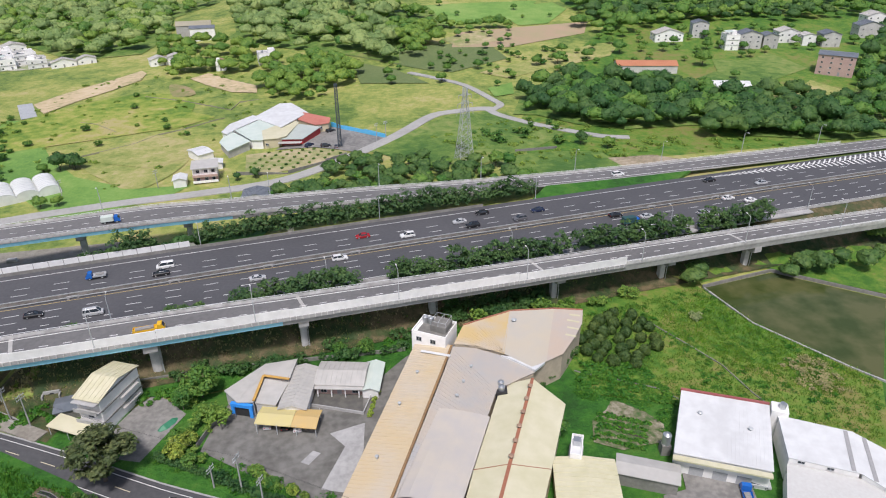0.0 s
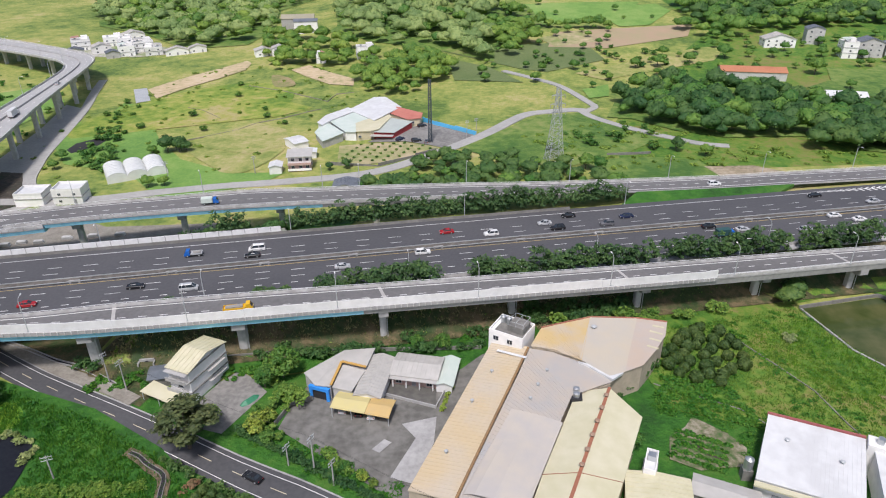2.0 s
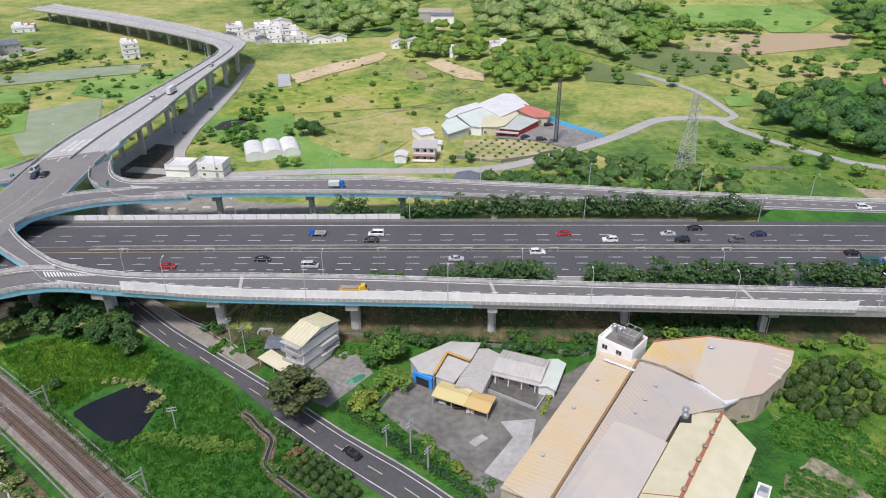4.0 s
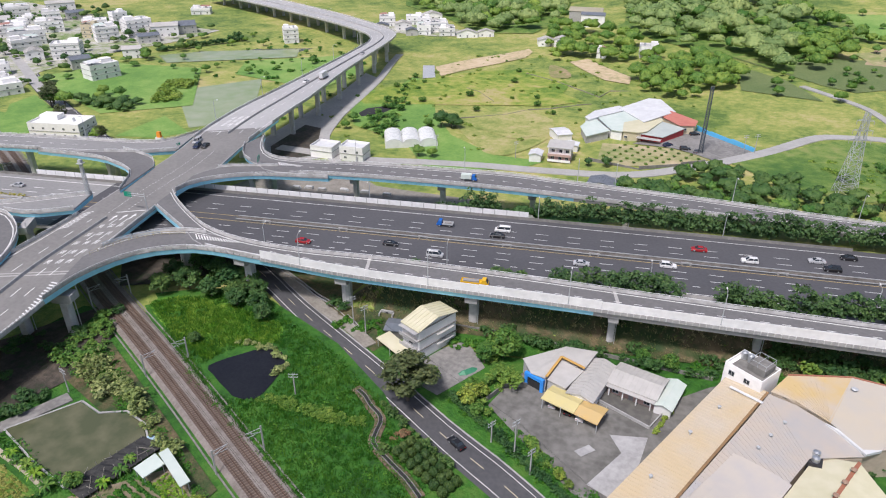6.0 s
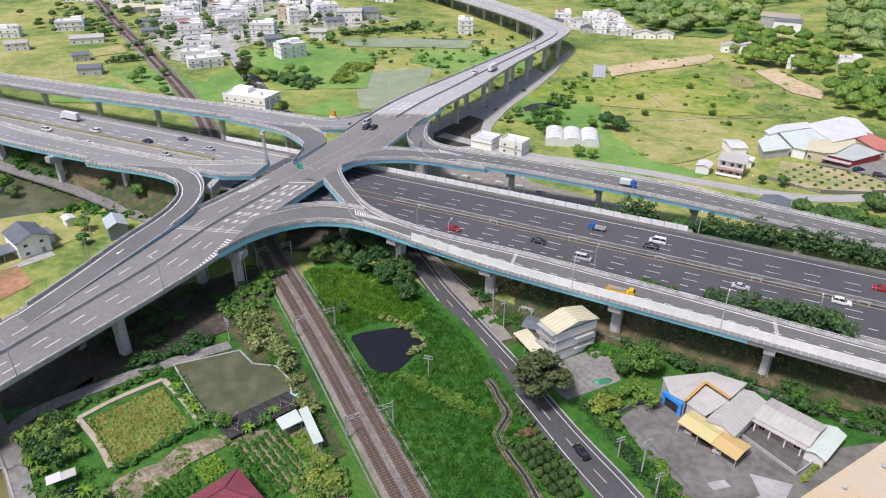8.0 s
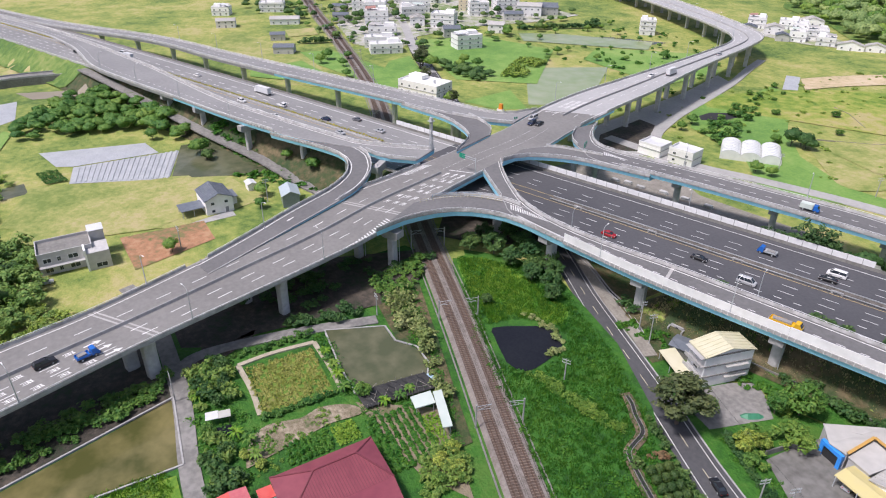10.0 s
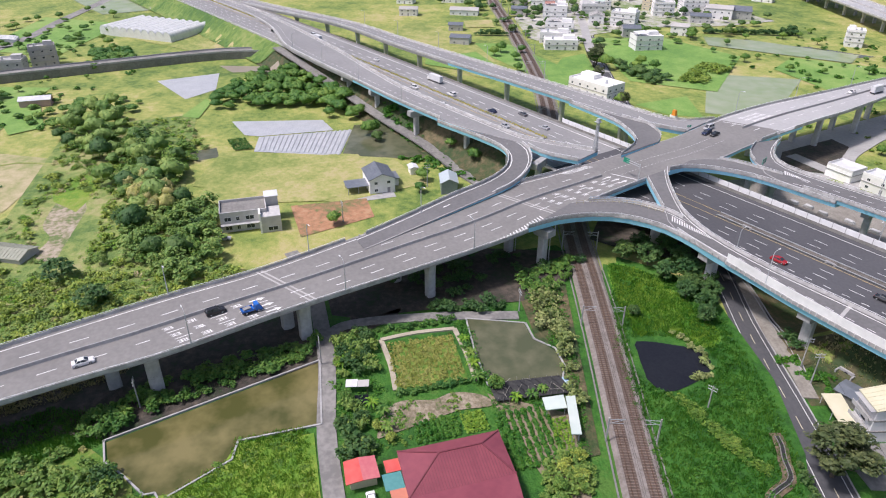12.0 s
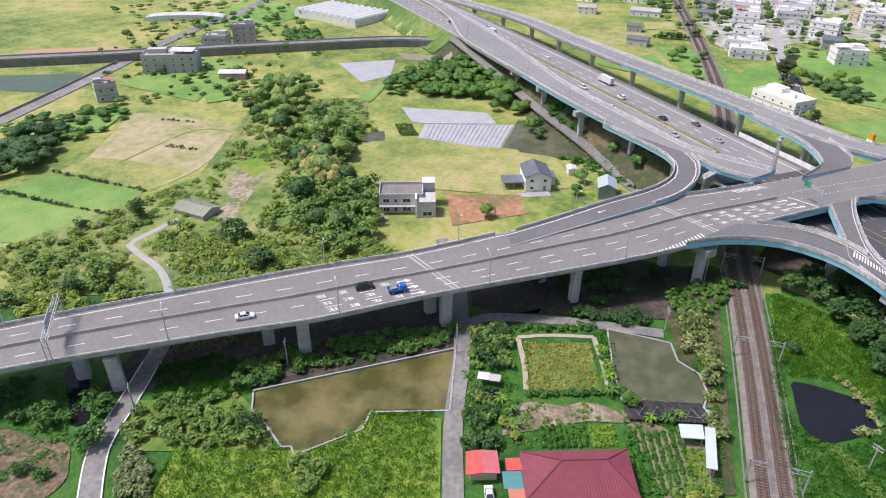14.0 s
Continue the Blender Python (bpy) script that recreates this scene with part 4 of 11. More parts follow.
def leaf_cloud(seed, clumps, per, rx, rz, z0, size, clump_r, squash=0.8, droop=0.0, flat=0.0):
    """Corner points of leaf sprays, as an array of quads (n, 4, 3), gathered in clumps round a crown."""
    r = rng(seed)
    out = []
    for _ in range(clumps):
        d = r.normal(size=3)
        d /= np.linalg.norm(d)
        d[2] = d[2] * 0.75 + 0.18
        k = r.uniform(0.45, 1.0) ** 0.6
        c = np.array([d[0] * rx * k, d[1] * rx * k, z0 + rz + d[2] * rz * k])
        cr = clump_r * r.uniform(0.7, 1.35)
        n = r.normal(size=(per, 3))
        n[:, 2] = np.abs(n[:, 2]) * 0.9 - 0.15
        n /= np.linalg.norm(n, axis=1)[:, None]
        p = c + n * cr * r.uniform(0.55, 1.05, (per, 1)) * np.array([1, 1, squash])
        nn = n * (0.55 - 0.4 * flat) + np.array([0, -0.15, 0.7 + 0.5 * flat]) + r.normal(size=(per, 3)) * 0.35
        nn /= np.linalg.norm(nn, axis=1)[:, None]
        t = np.cross(nn, r.normal(size=(per, 3)))
        t /= np.linalg.norm(t, axis=1)[:, None]
        b = np.cross(nn, t)
        s = size * r.uniform(0.6, 1.4, (per, 1))
        t, b = t * s, b * s * 0.62
        tip = np.zeros((per, 3))
        tip[:, 2] = -droop * s[:, 0]
        out.append(np.stack([p - t + tip, p - b, p + t + tip, p + b], 1))
    return np.concatenate(out)


def quads_mesh(name, quads, material):
    q = np.asarray(quads, np.float32)
    n = len(q)
    me = bpy.data.meshes.new(name)
    me.vertices.add(4 * n)
    me.vertices.foreach_set("co", q.reshape(-1))
    me.loops.add(4 * n)
    me.loops.foreach_set("vertex_index", np.arange(4 * n, dtype=np.int32))
    me.polygons.add(n)
    me.polygons.foreach_set("loop_start", np.arange(0, 4 * n, 4, dtype=np.int32))
    me.polygons.foreach_set("loop_total", np.full(n, 4, dtype=np.int32))
    me.materials.append(material)
    me.update(calc_edges=True)
    return me


def crown_dome(seed, rx, rz, z0, lobes=24, nu=16, nv=8, leaves=115, size=0.54):
    """A crown: the outer hull of many overlapping round boughs, and the leaf sprays that stand off it. Points, quads, sprays."""
    r = rng(seed)
    d = r.normal(size=(lobes, 3))
    d /= np.linalg.norm(d, axis=1)[:, None]
    d[:, 2] = np.abs(d[:, 2]) * 0.95 - 0.2
    c, rad = d * r.uniform(0.5, 0.78, (lobes, 1)), r.uniform(0.2, 0.36, lobes)

    def hull(u):
        t = u @ c.T
        disc = rad ** 2 - (c ** 2).sum(1) + t ** 2
        return np.where(disc > 0, t + np.sqrt(np.maximum(disc, 0)), 0.5).max(1)

    box, foot = np.array([rx, rx, rz]), np.array([0, 0, z0 + rz])
    pol, azi = np.meshgrid(np.radians(np.linspace(3, 125, nv)), np.arange(nu) * 2 * math.pi / nu, indexing="ij")
    u = np.stack([np.sin(pol) * np.cos(azi), np.sin(pol) * np.sin(azi), np.cos(pol)], -1).reshape(-1, 3)
    v = u * (hull(u) * r.uniform(0.9, 1.05, len(u)))[:, None] * box + foot
    q = [(i * nu + k, (i + 1) * nu + k, (i + 1) * nu + (k + 1) % nu, i * nu + (k + 1) % nu) for i in range(nv - 1) for k in range(nu)]
    n = r.normal(size=(leaves, 3))
    n[:, 2] = np.abs(n[:, 2]) - 0.25
    n /= np.linalg.norm(n, axis=1)[:, None]
    p = n * (hull(n) * r.uniform(0.94, 1.1, leaves))[:, None] * box + foot
    nn = n * 0.6 + r.normal(size=(leaves, 3)) * 0.45 + np.array([0, 0, 0.35])
    nn /= np.linalg.norm(nn, axis=1)[:, None]
    t = np.cross(nn, r.normal(size=(leaves, 3)))
    t /= np.linalg.norm(t, axis=1)[:, None]
    k = size * r.uniform(0.5, 1.3, (leaves, 1))
    t, w = t * k, np.cross(nn, t) * k * 0.7
    return v, np.array(q), np.stack([p - t, p - w, p + t, p + w], 1)


def canopy_mesh(name, domes, sprays, material):
    """Smooth crown skins and loose leaf sprays in one mesh."""
    n0 = sum(len(v) for v, _ in domes)
    loose = np.asarray(sprays, float).reshape(-1, 3)
    verts = np.concatenate([v for v, _ in domes] + [loose])
    quads, off = [], 0
    for v, q in domes:
        quads.append(q + off)
        off += len(v)
    smooth_n = sum(len(q) for q in quads)
    quads = np.concatenate(quads + [np.arange(len(loose)).reshape(-1, 4) + n0]).astype(np.int32)
    me = bpy.data.meshes.new(name)
    me.vertices.add(len(verts))
    me.vertices.foreach_set("co", verts.astype(np.float32).reshape(-1))
    me.loops.add(quads.size)
    me.loops.foreach_set("vertex_index", quads.reshape(-1))
    me.polygons.add(len(quads))
    me.polygons.foreach_set("loop_start", np.arange(0, quads.size, 4, dtype=np.int32))
    me.polygons.foreach_set("loop_total", np.full(len(quads), 4, dtype=np.int32))
    me.polygons.foreach_set("use_smooth", np.arange(len(quads)) < smooth_n)
    me.materials.append(material)
    me.update(calc_edges=True)
    return me


def trunk_geo(seed, h, top, r0, limbs=5, spread=2.0):
    r = rng(seed)
    g = Geo()
    lean = r.uniform(-0.3, 0.3, 2)
    g.tube((0, 0, -0.4), (lean[0] * 0.4, lean[1] * 0.4, h * 0.6), r0, r0 * 0.75, 7)
    g.tube((lean[0] * 0.4, lean[1] * 0.4, h * 0.6), (lean[0], lean[1], top), r0 * 0.75, r0 * 0.25, 6)
    for k in range(limbs):
        a = 2 * math.pi * (k + r.uniform(-0.3, 0.3)) / limbs
        zz = h * r.uniform(0.55, 1.0)
        g.tube((lean[0] * 0.5, lean[1] * 0.5, zz), (math.cos(a) * spread, math.sin(a) * spread, zz + spread * r.uniform(0.5, 1.0)), r0 * 0.42, r0 * 0.12, 5)
    return g


KINDS = {}
YELLOWTREE = leafy("yellow_green_leaves", (0.13, 0.24, 0.03), (0.25, 0.32, 0.05), fine=0.9, broad=0.1, per_object=0.25, per_island=0.4)


def leaf_ball(seed, rx, rz, z0, count):
    """Leaves on a clipped, slightly lumpy ball."""
    r = rng(seed)
    q = []
    for k in range(count):
        u, a = 1 - 1.75 * (k + 0.5) / count, 2.39996 * k
        c = math.sqrt(1 - u * u)
        n = np.array([c * math.cos(a), c * math.sin(a), u])
        lump = 1 + 0.07 * math.sin(5 * n[0] + seed) + 0.06 * math.sin(7 * n[1] + 4 * n[2]) + r.uniform(-0.05, 0.05)
        p = n * np.array([rx, rx, rz]) * lump + np.array([0, 0, z0])
        d = n + r.uniform(-0.55, 0.55, 3)
        e = np.cross(d, (0.3, 0.2, 1.0))
        e = e / np.linalg.norm(e) * r.uniform(0.12, 0.2)
        f = np.cross(d, e)
        f = f / np.linalg.norm(f) * r.uniform(0.12, 0.2)
        q.append([p - e - f, p + e - f, p + e + f, p - e + f])
    return np.array(q)


def far_crown(seed, radius, rz, z0, size, leaf):
    v, q, sprays = crown_dome(seed, radius, rz, z0, leaves=190, size=size)
    return canopy_mesh("crown", [(v, q)], sprays, leaf)


def tree_kind(key, seed, height, radius, leaf, clumps, per, size, clump_r, stem=0.3, droop=0.0):
    rz = height * (1 - stem) / 2
    KINDS[key] = (trunk_geo(seed, height * (stem + 0.15), height * 0.8, max(0.1, height * 0.025), 5, radius * 0.55).mesh("trunk", BARK),
                  far_crown(seed, radius, rz, height * stem, size, leaf) if key.startswith("far") else
                  quads_mesh("crown", leaf_cloud(seed, clumps, per, radius * 0.82, rz * 0.9, height * stem, size, clump_r, droop=droop), leaf), height)


for i in range(4):
    tree_kind(f"broad{i}", 10 + i, 8.0, 4.2, LEAF, 40, 31, 0.43, 1.25, 0.12)
    tree_kind(f"dark{i}", 20 + i, 7.0, 3.4, LEAF_DARK, 36, 30, 0.41, 1.1, 0.08)
    tree_kind(f"farbroad{i}", 50 + i, 8.0, 4.2, LEAF, 13, 8, 0.4, 1.5, 0.1)
    tree_kind(f"fardark{i}", 55 + i, 7.0, 3.4, LEAF_DARK, 13, 8, 0.4, 1.3, 0.06)
for i in range(2):
    tree_kind(f"yellow{i}", 30 + i, 5.0, 2.8, YELLOWTREE, 34, 40, 0.3, 0.9, 0.08)
    tree_kind(f"thin{i}", 35 + i, 11.0, 3.8, FEATHER, 90, 34, 0.26, 0.85, 0.12, droop=0.3)
    tree_kind(f"bush{i}", 40 + i, 2.4, 1.7, LEAF, 20, 34, 0.26, 0.6, 0.02)
    KINDS[f"ball{i}"] = (Geo().tube((0, 0, -0.3), (0, 0, 1.2), 0.12, 0.08, 7).mesh("trunk", BARK), quads_mesh("crown", leaf_ball(45 + i, 1.35, 1.4, 1.3, 620), TOPIARY), 2.6)
TREE_LABELS = {"broad": "leafy green broadleaf tree", "dark": "dense dark green tree", "yellow": "small yellow-green tree", "thin": "tall feathery grey-green tree",
               "bush": "rounded green bush", "ball": "clipped round dark green fruit bush"}


def tree(key, x, y, height, turn=None, group="", beside="", wide=1.0, z=None):
    if math.hypot(x, y) > 205 and key[:-1] in ("broad", "dark"):
        key = "far" + key
    trunk, crown, h = KINDS[key]
    key = key.replace("far", "")
    word = key.rstrip("0123456789")
    k = height / h
    z = terrain(x, y) if z is None else z
    t = thing("bush" if word in ("bush", "ball") else "tree", TREE_LABELS[word] + (" " + beside if beside else " in the grass"), "bush" if word in ("bush", "ball") else "tree", (x, y, z), (x * 37 + y * 91) % 360 if turn is None else turn, group)
    t.scale = (k * wide, k * wide, k)
    part("trunk", trunk, BARK, t)
    part("crown", crown, LEAF, t)
    return t


PONDS = [[(-332, 256), (-308, 301), (-255, 238), (-272, 213)], [(-414, 310), (-395, 336), (-343, 375), (-328, 355), (-391, 298)], [(-266, 34), (-300, 46), (-296, 58), (-250, 70)], [(-141, 48), (-135, 62), (-112, 62), (-115, 45)], [(80, 177), (104, 186), (131, 170), (109, 133), (104, 138), (87, 158)], [(-122, 85), (-121, 94), (-115, 100), (-108, 102.5), (-102, 97), (-99.5, 88), (-101, 83), (-108, 80)], [(-120, -39), (-134, 7.5), (-113, 5), (-113, -12.5), (-108, -14), (-101, -27), (-103, -30), (-114, -38)]]


def scatter(poly, count, seed, gap=0.0):
    """Random places in an outline, none in the ponds."""
    r = rng(seed)
    xs, ys = [p[0] for p in poly], [p[1] for p in poly]
    out, tries = [], 0
    while len(out) < count and tries < count * 40:
        tries += 1
        x, y = r.uniform(min(xs), max(xs)), r.uniform(min(ys), max(ys))
        if inside(x, y, poly) and not any(inside(x, y, w) for w in PONDS) and (not gap or all((x - a) ** 2 + (y - b) ** 2 > gap * gap for a, b in out)):
            out.append((x, y))
    return out


DRYREED = leafy("pale_reed_leaves", (0.15, 0.22, 0.07), (0.26, 0.31, 0.13), fine=0.6, broad=0.1, per_island=0.3)


def wood(name, label, category, leaf, places, seed, height, radius, clumps=14, per=16, size=0.6, clump_r=1.2, stem=0.1, jitter=0.35, flat=0.0):
    """One sheet of many crowns that nobody would count."""
    far = radius >= 2.5 and min(math.hypot(x, y) for x, y in places) > 190
    rz = height * (1 - stem) * 0.45
    skins = [crown_dome(seed + k, radius, rz * 1.12, height * stem, leaves=110, size=max(0.32, radius * 0.1)) for k in range(6)] if far else []
    base = [q[2] for q in skins] if far else [leaf_cloud(seed + k, clumps, per, radius * 0.8, rz, height * stem, size, clump_r, flat=flat) for k in range(6)]
    r = rng(seed)
    out, domes = [], []

    def shift(q, x, y, z, c, sn, k):
        p = np.empty_like(q)
        p[..., 0] = q[..., 0] * c - q[..., 1] * sn + x
        p[..., 1] = q[..., 0] * sn + q[..., 1] * c + y
        p[..., 2] = q[..., 2] * k + z
        return p

    for i, (x, y) in enumerate(places):
        a, k = r.uniform(0, 6.28), r.uniform(1 - jitter, 1 + jitter)
        c, sn, up, z = math.cos(a) * k, math.sin(a) * k, k * r.uniform(0.85, 1.15), terrain(x, y)
        out.append(shift(base[i % 6], x, y, z, c, sn, up))
        if far:
            v, q, _ = skins[i % 6]
            domes.append((shift(v, x, y, z, c, sn, up), q))
    ob = new(name, canopy_mesh(name, domes, np.concatenate(out), leaf) if far else quads_mesh(name, np.concatenate(out), leaf))
    return tagged(ob, label, category, "", "stuff")


def tufts(name, label, leaf, places, seed, height=0.8, blades=10, width=0.22, spread=0.5):
    r = rng(seed)
    n = len(places)
    base = np.repeat(np.array([(x, y, terrain(x, y)) for x, y in places]), blades, 0)
    m = len(base)
    base[:, :2] += r.uniform(-spread, spread, (m, 2))
    a = r.uniform(0, 6.28, m)
    side = np.stack([np.cos(a), np.sin(a), np.zeros(m)], 1) * width
    up = np.stack([r.uniform(-0.5, 0.5, m), r.uniform(-0.5, 0.5, m), np.ones(m)], 1) * (height * r.uniform(0.5, 1.3, (m, 1)))
    q = np.stack([base - side, base + side, base + side * 0.3 + up, base - side * 0.3 + up], 1)
    ob = new(name, quads_mesh(name, q, leaf))
    return tagged(ob, label, "grass", "", "stuff")


# woods and scrub
HILL = [(-356, 563), (-269, 510), (-223, 508), (-209, 536), (-240, 640), (-215, 700), (-362, 795), (-490, 795)]
GROVE_B = [(-200, 491), (-186, 504), (-123, 470), (-118, 430), (-140, 441), (-177, 433)]
GROVE_C = [(-105, 405), (-112, 500), (-60, 450), (-50, 378), (-82, 378)]
GROVE_D = [(-164, 532), (-150, 612), (-10, 585), (3, 532), (-31, 470), (-87, 490)]
FOREST_E = [(36, 335), (42, 362), (58, 388), (84, 394), (100, 384), (121, 384), (143, 376), (147, 350), (170, 340), (190, 322), (200, 297), (178, 293), (140, 300), (125, 316), (100, 313), (88, 310), (66, 318), (48, 334)]
FOREST_E2 = [(170, 318), (224, 365), (290, 470), (330, 516), (300, 380), (215, 300), (190, 296)]
TOP_E = [(94, 520), (115, 596), (380, 600), (345, 532), (221, 545), (123, 490)]
SCRUB_W = [(-160, -105), (-176, -128), (-189, -120), (-229, -92), (-240, -80), (-300, -80), (-331, -60), (-331, -29), (-290, -20), (-262, -28), (-232, -30), (-212, -20), (-189, -17), (-178, -30), (-167, -64)]
for poly in (HILL, FOREST_E, FOREST_E2, GROVE_D, [(-500, 760), (-277, 747), (-214, 555), (-216, 499), (-262, 488), (-322, 543), (-385, 576)], [(-197, 682), (-37, 610), (-27, 440), (-65, 468), (-123, 499), (-158, 539)]):
    patch("wood_floor", poly, SLOPE, "shaded undergrowth of the wood", "grass", lift=0.3)
wood("woodland", "dense mixed green forest on a hillside", "forest", LEAF, scatter(HILL, 190, 1, 7.5), 60, 11, 6.5, 14, 16, 1.0, 2.2)
wood("woodland", "dense dark broadleaf wood beside the motorway", "forest", LEAF_DARK, scatter(FOREST_E, 130, 2, 4.5) + scatter(FOREST_E2, 85, 3, 6), 64, 11, 5.2, 18, 16, 0.78, 1.7)
wood("woodland", "lighter green crowns in the wood beside the motorway", "forest", LEAF, scatter(FOREST_E, 60, 402, 5) + scatter(FOREST_E2, 60, 403, 6), 65, 10, 5.2, 18, 16, 0.75, 1.6)
wood("woodland", "bright green grove of broadleaf trees", "forest", LEAF, scatter(GROVE_D, 50, 6, 7) + scatter(TOP_E, 110, 7, 8), 68, 9.5, 5.8, 14, 16, 0.95, 1.9)
SCRUBLEAF = leafy("scrub_leaves", (0.135, 0.26, 0.05), (0.25, 0.36, 0.085), fine=0.9, broad=0.08, per_island=0.2, bump=0.35, bump_scale=1.5)
CLEAR = [[(-208, -71), (-231, -75), (-253, -73), (-260, -65), (-241, -55), (-217, -54), (-199, -59)], [(-210, -82), (-198, -84), (-190, -88), (-185, -86), (-174, -75), (-163, -69), (-150, -64), (-150, -72), (-164, -78), (-177, -86), (-186, -95), (-192, -96), (-208, -88)]]
west = lambda poly, n, seed, gap: [p for p in scatter(poly, n, seed, gap) if not any(inside(*p, c) for c in CLEAR)]
GROVE_N = [(-312, -82), (-353, -86), (-359, -64), (-310, -47), (-293, -27), (-267, -25), (-241, -31), (-227, -33), (-228, -42), (-246, -48), (-253, -56), (-275, -54), (-294, -68)]
GROVE_M = [(-228, -42), (-236, -29), (-230, -17), (-191, -16), (-180, -25), (-189, -34), (-203, -44), (-218, -45)]
BAND_W = [(-165, -72), (-161, -63), (-181, -8), (-191, -17), (-180, -28), (-195, -54), (-188, -75)]
LOW_W = [(-150, -98), (-158, -118), (-186, -131), (-199, -116), (-206, -98), (-196, -74), (-168, -66), (-152, -84)]
wood("scrub", "dark dense trees in the scrubland", "bushes", SCRUBLEAF, west(GROVE_N, 46, 8, 5), 72, 7.6, 4.2, 20, 22, 0.5, 1.2)
wood("scrub", "darker broadleaf trees in the scrubland", "bushes", LEAF_DARK, west(GROVE_N, 11, 508, 6) + west(GROVE_M, 4, 509, 5), 572, 8.0, 3.8, 18, 22, 0.5, 1.2)
wood("scrub", "bright green saplings in the scrubland", "bushes", LEAF, west(GROVE_N, 60, 510, 4) + west(GROVE_M, 40, 511, 3), 573, 4.4, 2.6, 14, 20, 0.4, 0.9)
wood("scrub", "mixed green trees and saplings", "bushes", SCRUBLEAF, west(GROVE_M, 46, 108, 3) + west(SCRUB_W, 14, 109, 6), 74, 5.5, 3.4, 18, 22, 0.45, 1.0)
wood("scrub", "yellowish bamboo clump", "bushes", BAMBOO, scatter([(-254, -48), (-256, -35), (-227, -30), (-227, -42)], 22, 110, 3), 75, 6.5, 2.6, 16, 22, 0.4, 0.9)
wood("scrub", "low rank yellow-green undergrowth", "bushes", LEAF_YELLOW, west(SCRUB_W, 170, 9, 2.2) + west(BAND_W, 90, 519, 2), 76, 1.8, 1.8, 9, 16, 0.36, 0.6)
wood("scrub", "low rank green undergrowth", "bushes", SCRUBLEAF, west(SCRUB_W, 240, 209, 2.2) + west(BAND_W, 80, 529, 2), 77, 1.4, 1.9, 10, 20, 0.25, 0.65)
wood("scrub", "dark tree clumps in scrubland", "bushes", LEAF_DARK, west(SCRUB_W, 6, 10, 7) + west(LOW_W, 2, 210, 5), 80, 6.5, 3.8, 18, 20, 0.5, 1.3)
wood("scrub", "bushes and young trees above the flyover", "bushes", SCRUBLEAF, west(LOW_W, 26, 211, 3.4), 81, 2.6, 2.2, 14, 20, 0.42, 0.9)
wood("scrub", "bright yellow-green bushes above the flyover", "bushes", LEAF_YELLOW, west([(-152, -108), (-162, -100), (-156, -91), (-149, -102)], 14, 212, 2) + west(LOW_W, 24, 213, 4), 83, 2.6, 2.2, 12, 18, 0.36, 0.75)
wood("scrub", "trees beside the country lane", "bushes", LEAF, scatter([(-349, -16), (-330, 36), (-306, 46), (-330, 50), (-395, 22), (-380, -5)], 60, 11, 4.5), 82, 6, 4, 16, 18, 0.6, 1.3)
wood("scrub", "dark green shrubs along the flooded paddies", "bushes", LEAF_DARK, scatter([(-264, -171), (-310, -160), (-251, -148), (-236, -160)], 30, 12, 4.5), 84, 6, 4.5, 16, 18, 0.6, 1.4)
wood("scrub", "leafy shrubs along the fish pond edge", "bushes", LEAF, scatter([(-121, -42), (-125, -34), (-137, 8), (-143, 8), (-136, -30), (-125, -48)], 70, 13, 1.6), 86, 2.2, 1.7, 10, 18, 0.35, 0.7)
MIDBUSH = leafy("mid_bush_leaves", (0.1, 0.21, 0.03), (0.2, 0.3, 0.055), fine=0.6, broad=0.08, per_island=0.2)
LANE_PLOT = [(-116, -65), (-118, -58), (-120, -43), (-108, -35), (-104, -33), (-105, -62)]
wood("scrub", "overgrown bushes beside the lane", "bushes", MIDBUSH, scatter(LANE_PLOT, 34, 14, 1.9) + [(-98, -26), (-95, -24), (-92.5, -23.5), (-96, -22.5)], 88, 2.6, 2.0, 12, 20, 0.34, 0.75)
wood("scrub", "dry yellowish shrubs beside the lane", "bushes", BAMBOO, scatter(LANE_PLOT, 7, 114, 1.6), 188, 1.6, 1.5, 9, 16, 0.32, 0.6)
wood("scrub", "dark bushes beside the lane", "bushes", LEAF_DARK, [(-107, -36), (-109, -38), (-105.5, -38.5)], 189, 3.6, 2.4, 14, 20, 0.36, 0.85)
wood("reeds", "tall pale silvery reeds by the lane", "grass", DRYREED, scatter([(-104, -62), (-98, -56), (-91, -53.5), (-92, -60), (-98, -62)], 34, 115, 1.2), 190, 1.7, 1.2, 8, 18, 0.3, 0.55)
wood("scrub", "bushes by the stream below the flyover", "bushes", LEAF, [(-112, -89), (-115, -86), (-114, -84), (-111, -82), (-112, -79), (-117, -73), (-115, -71), (-98, -81), (-96.5, -76), (-105, -70), (-118, -95), (-122, -92)], 90, 3.6, 2.7, 14, 20, 0.4, 0.95)
wood("garden_plants", "mixed garden shrubs and small trees", "bushes", MIDBUSH, scatter([(-140, 13), (-142, 20), (-136, 22), (-127, 20), (-127, 10)], 14, 16, 1.9) + scatter([(-116, 9.5), (-116, 15), (-101, 15), (-101, 8.5)], 12, 116, 1.9), 92, 2.6, 1.7, 12, 20, 0.3, 0.65)
wood("garden_plants", "dark leafy fruit trees in the garden", "bushes", LEAF_DARK, scatter([(-140, 13), (-142, 20), (-136, 22), (-127, 20), (-127, 10)], 9, 117, 2.4) + scatter([(-112, 9.5), (-112, 14), (-101, 14.5), (-101, 9)], 9, 118, 2.2), 93, 3.0, 1.9, 14, 20, 0.3, 0.7)
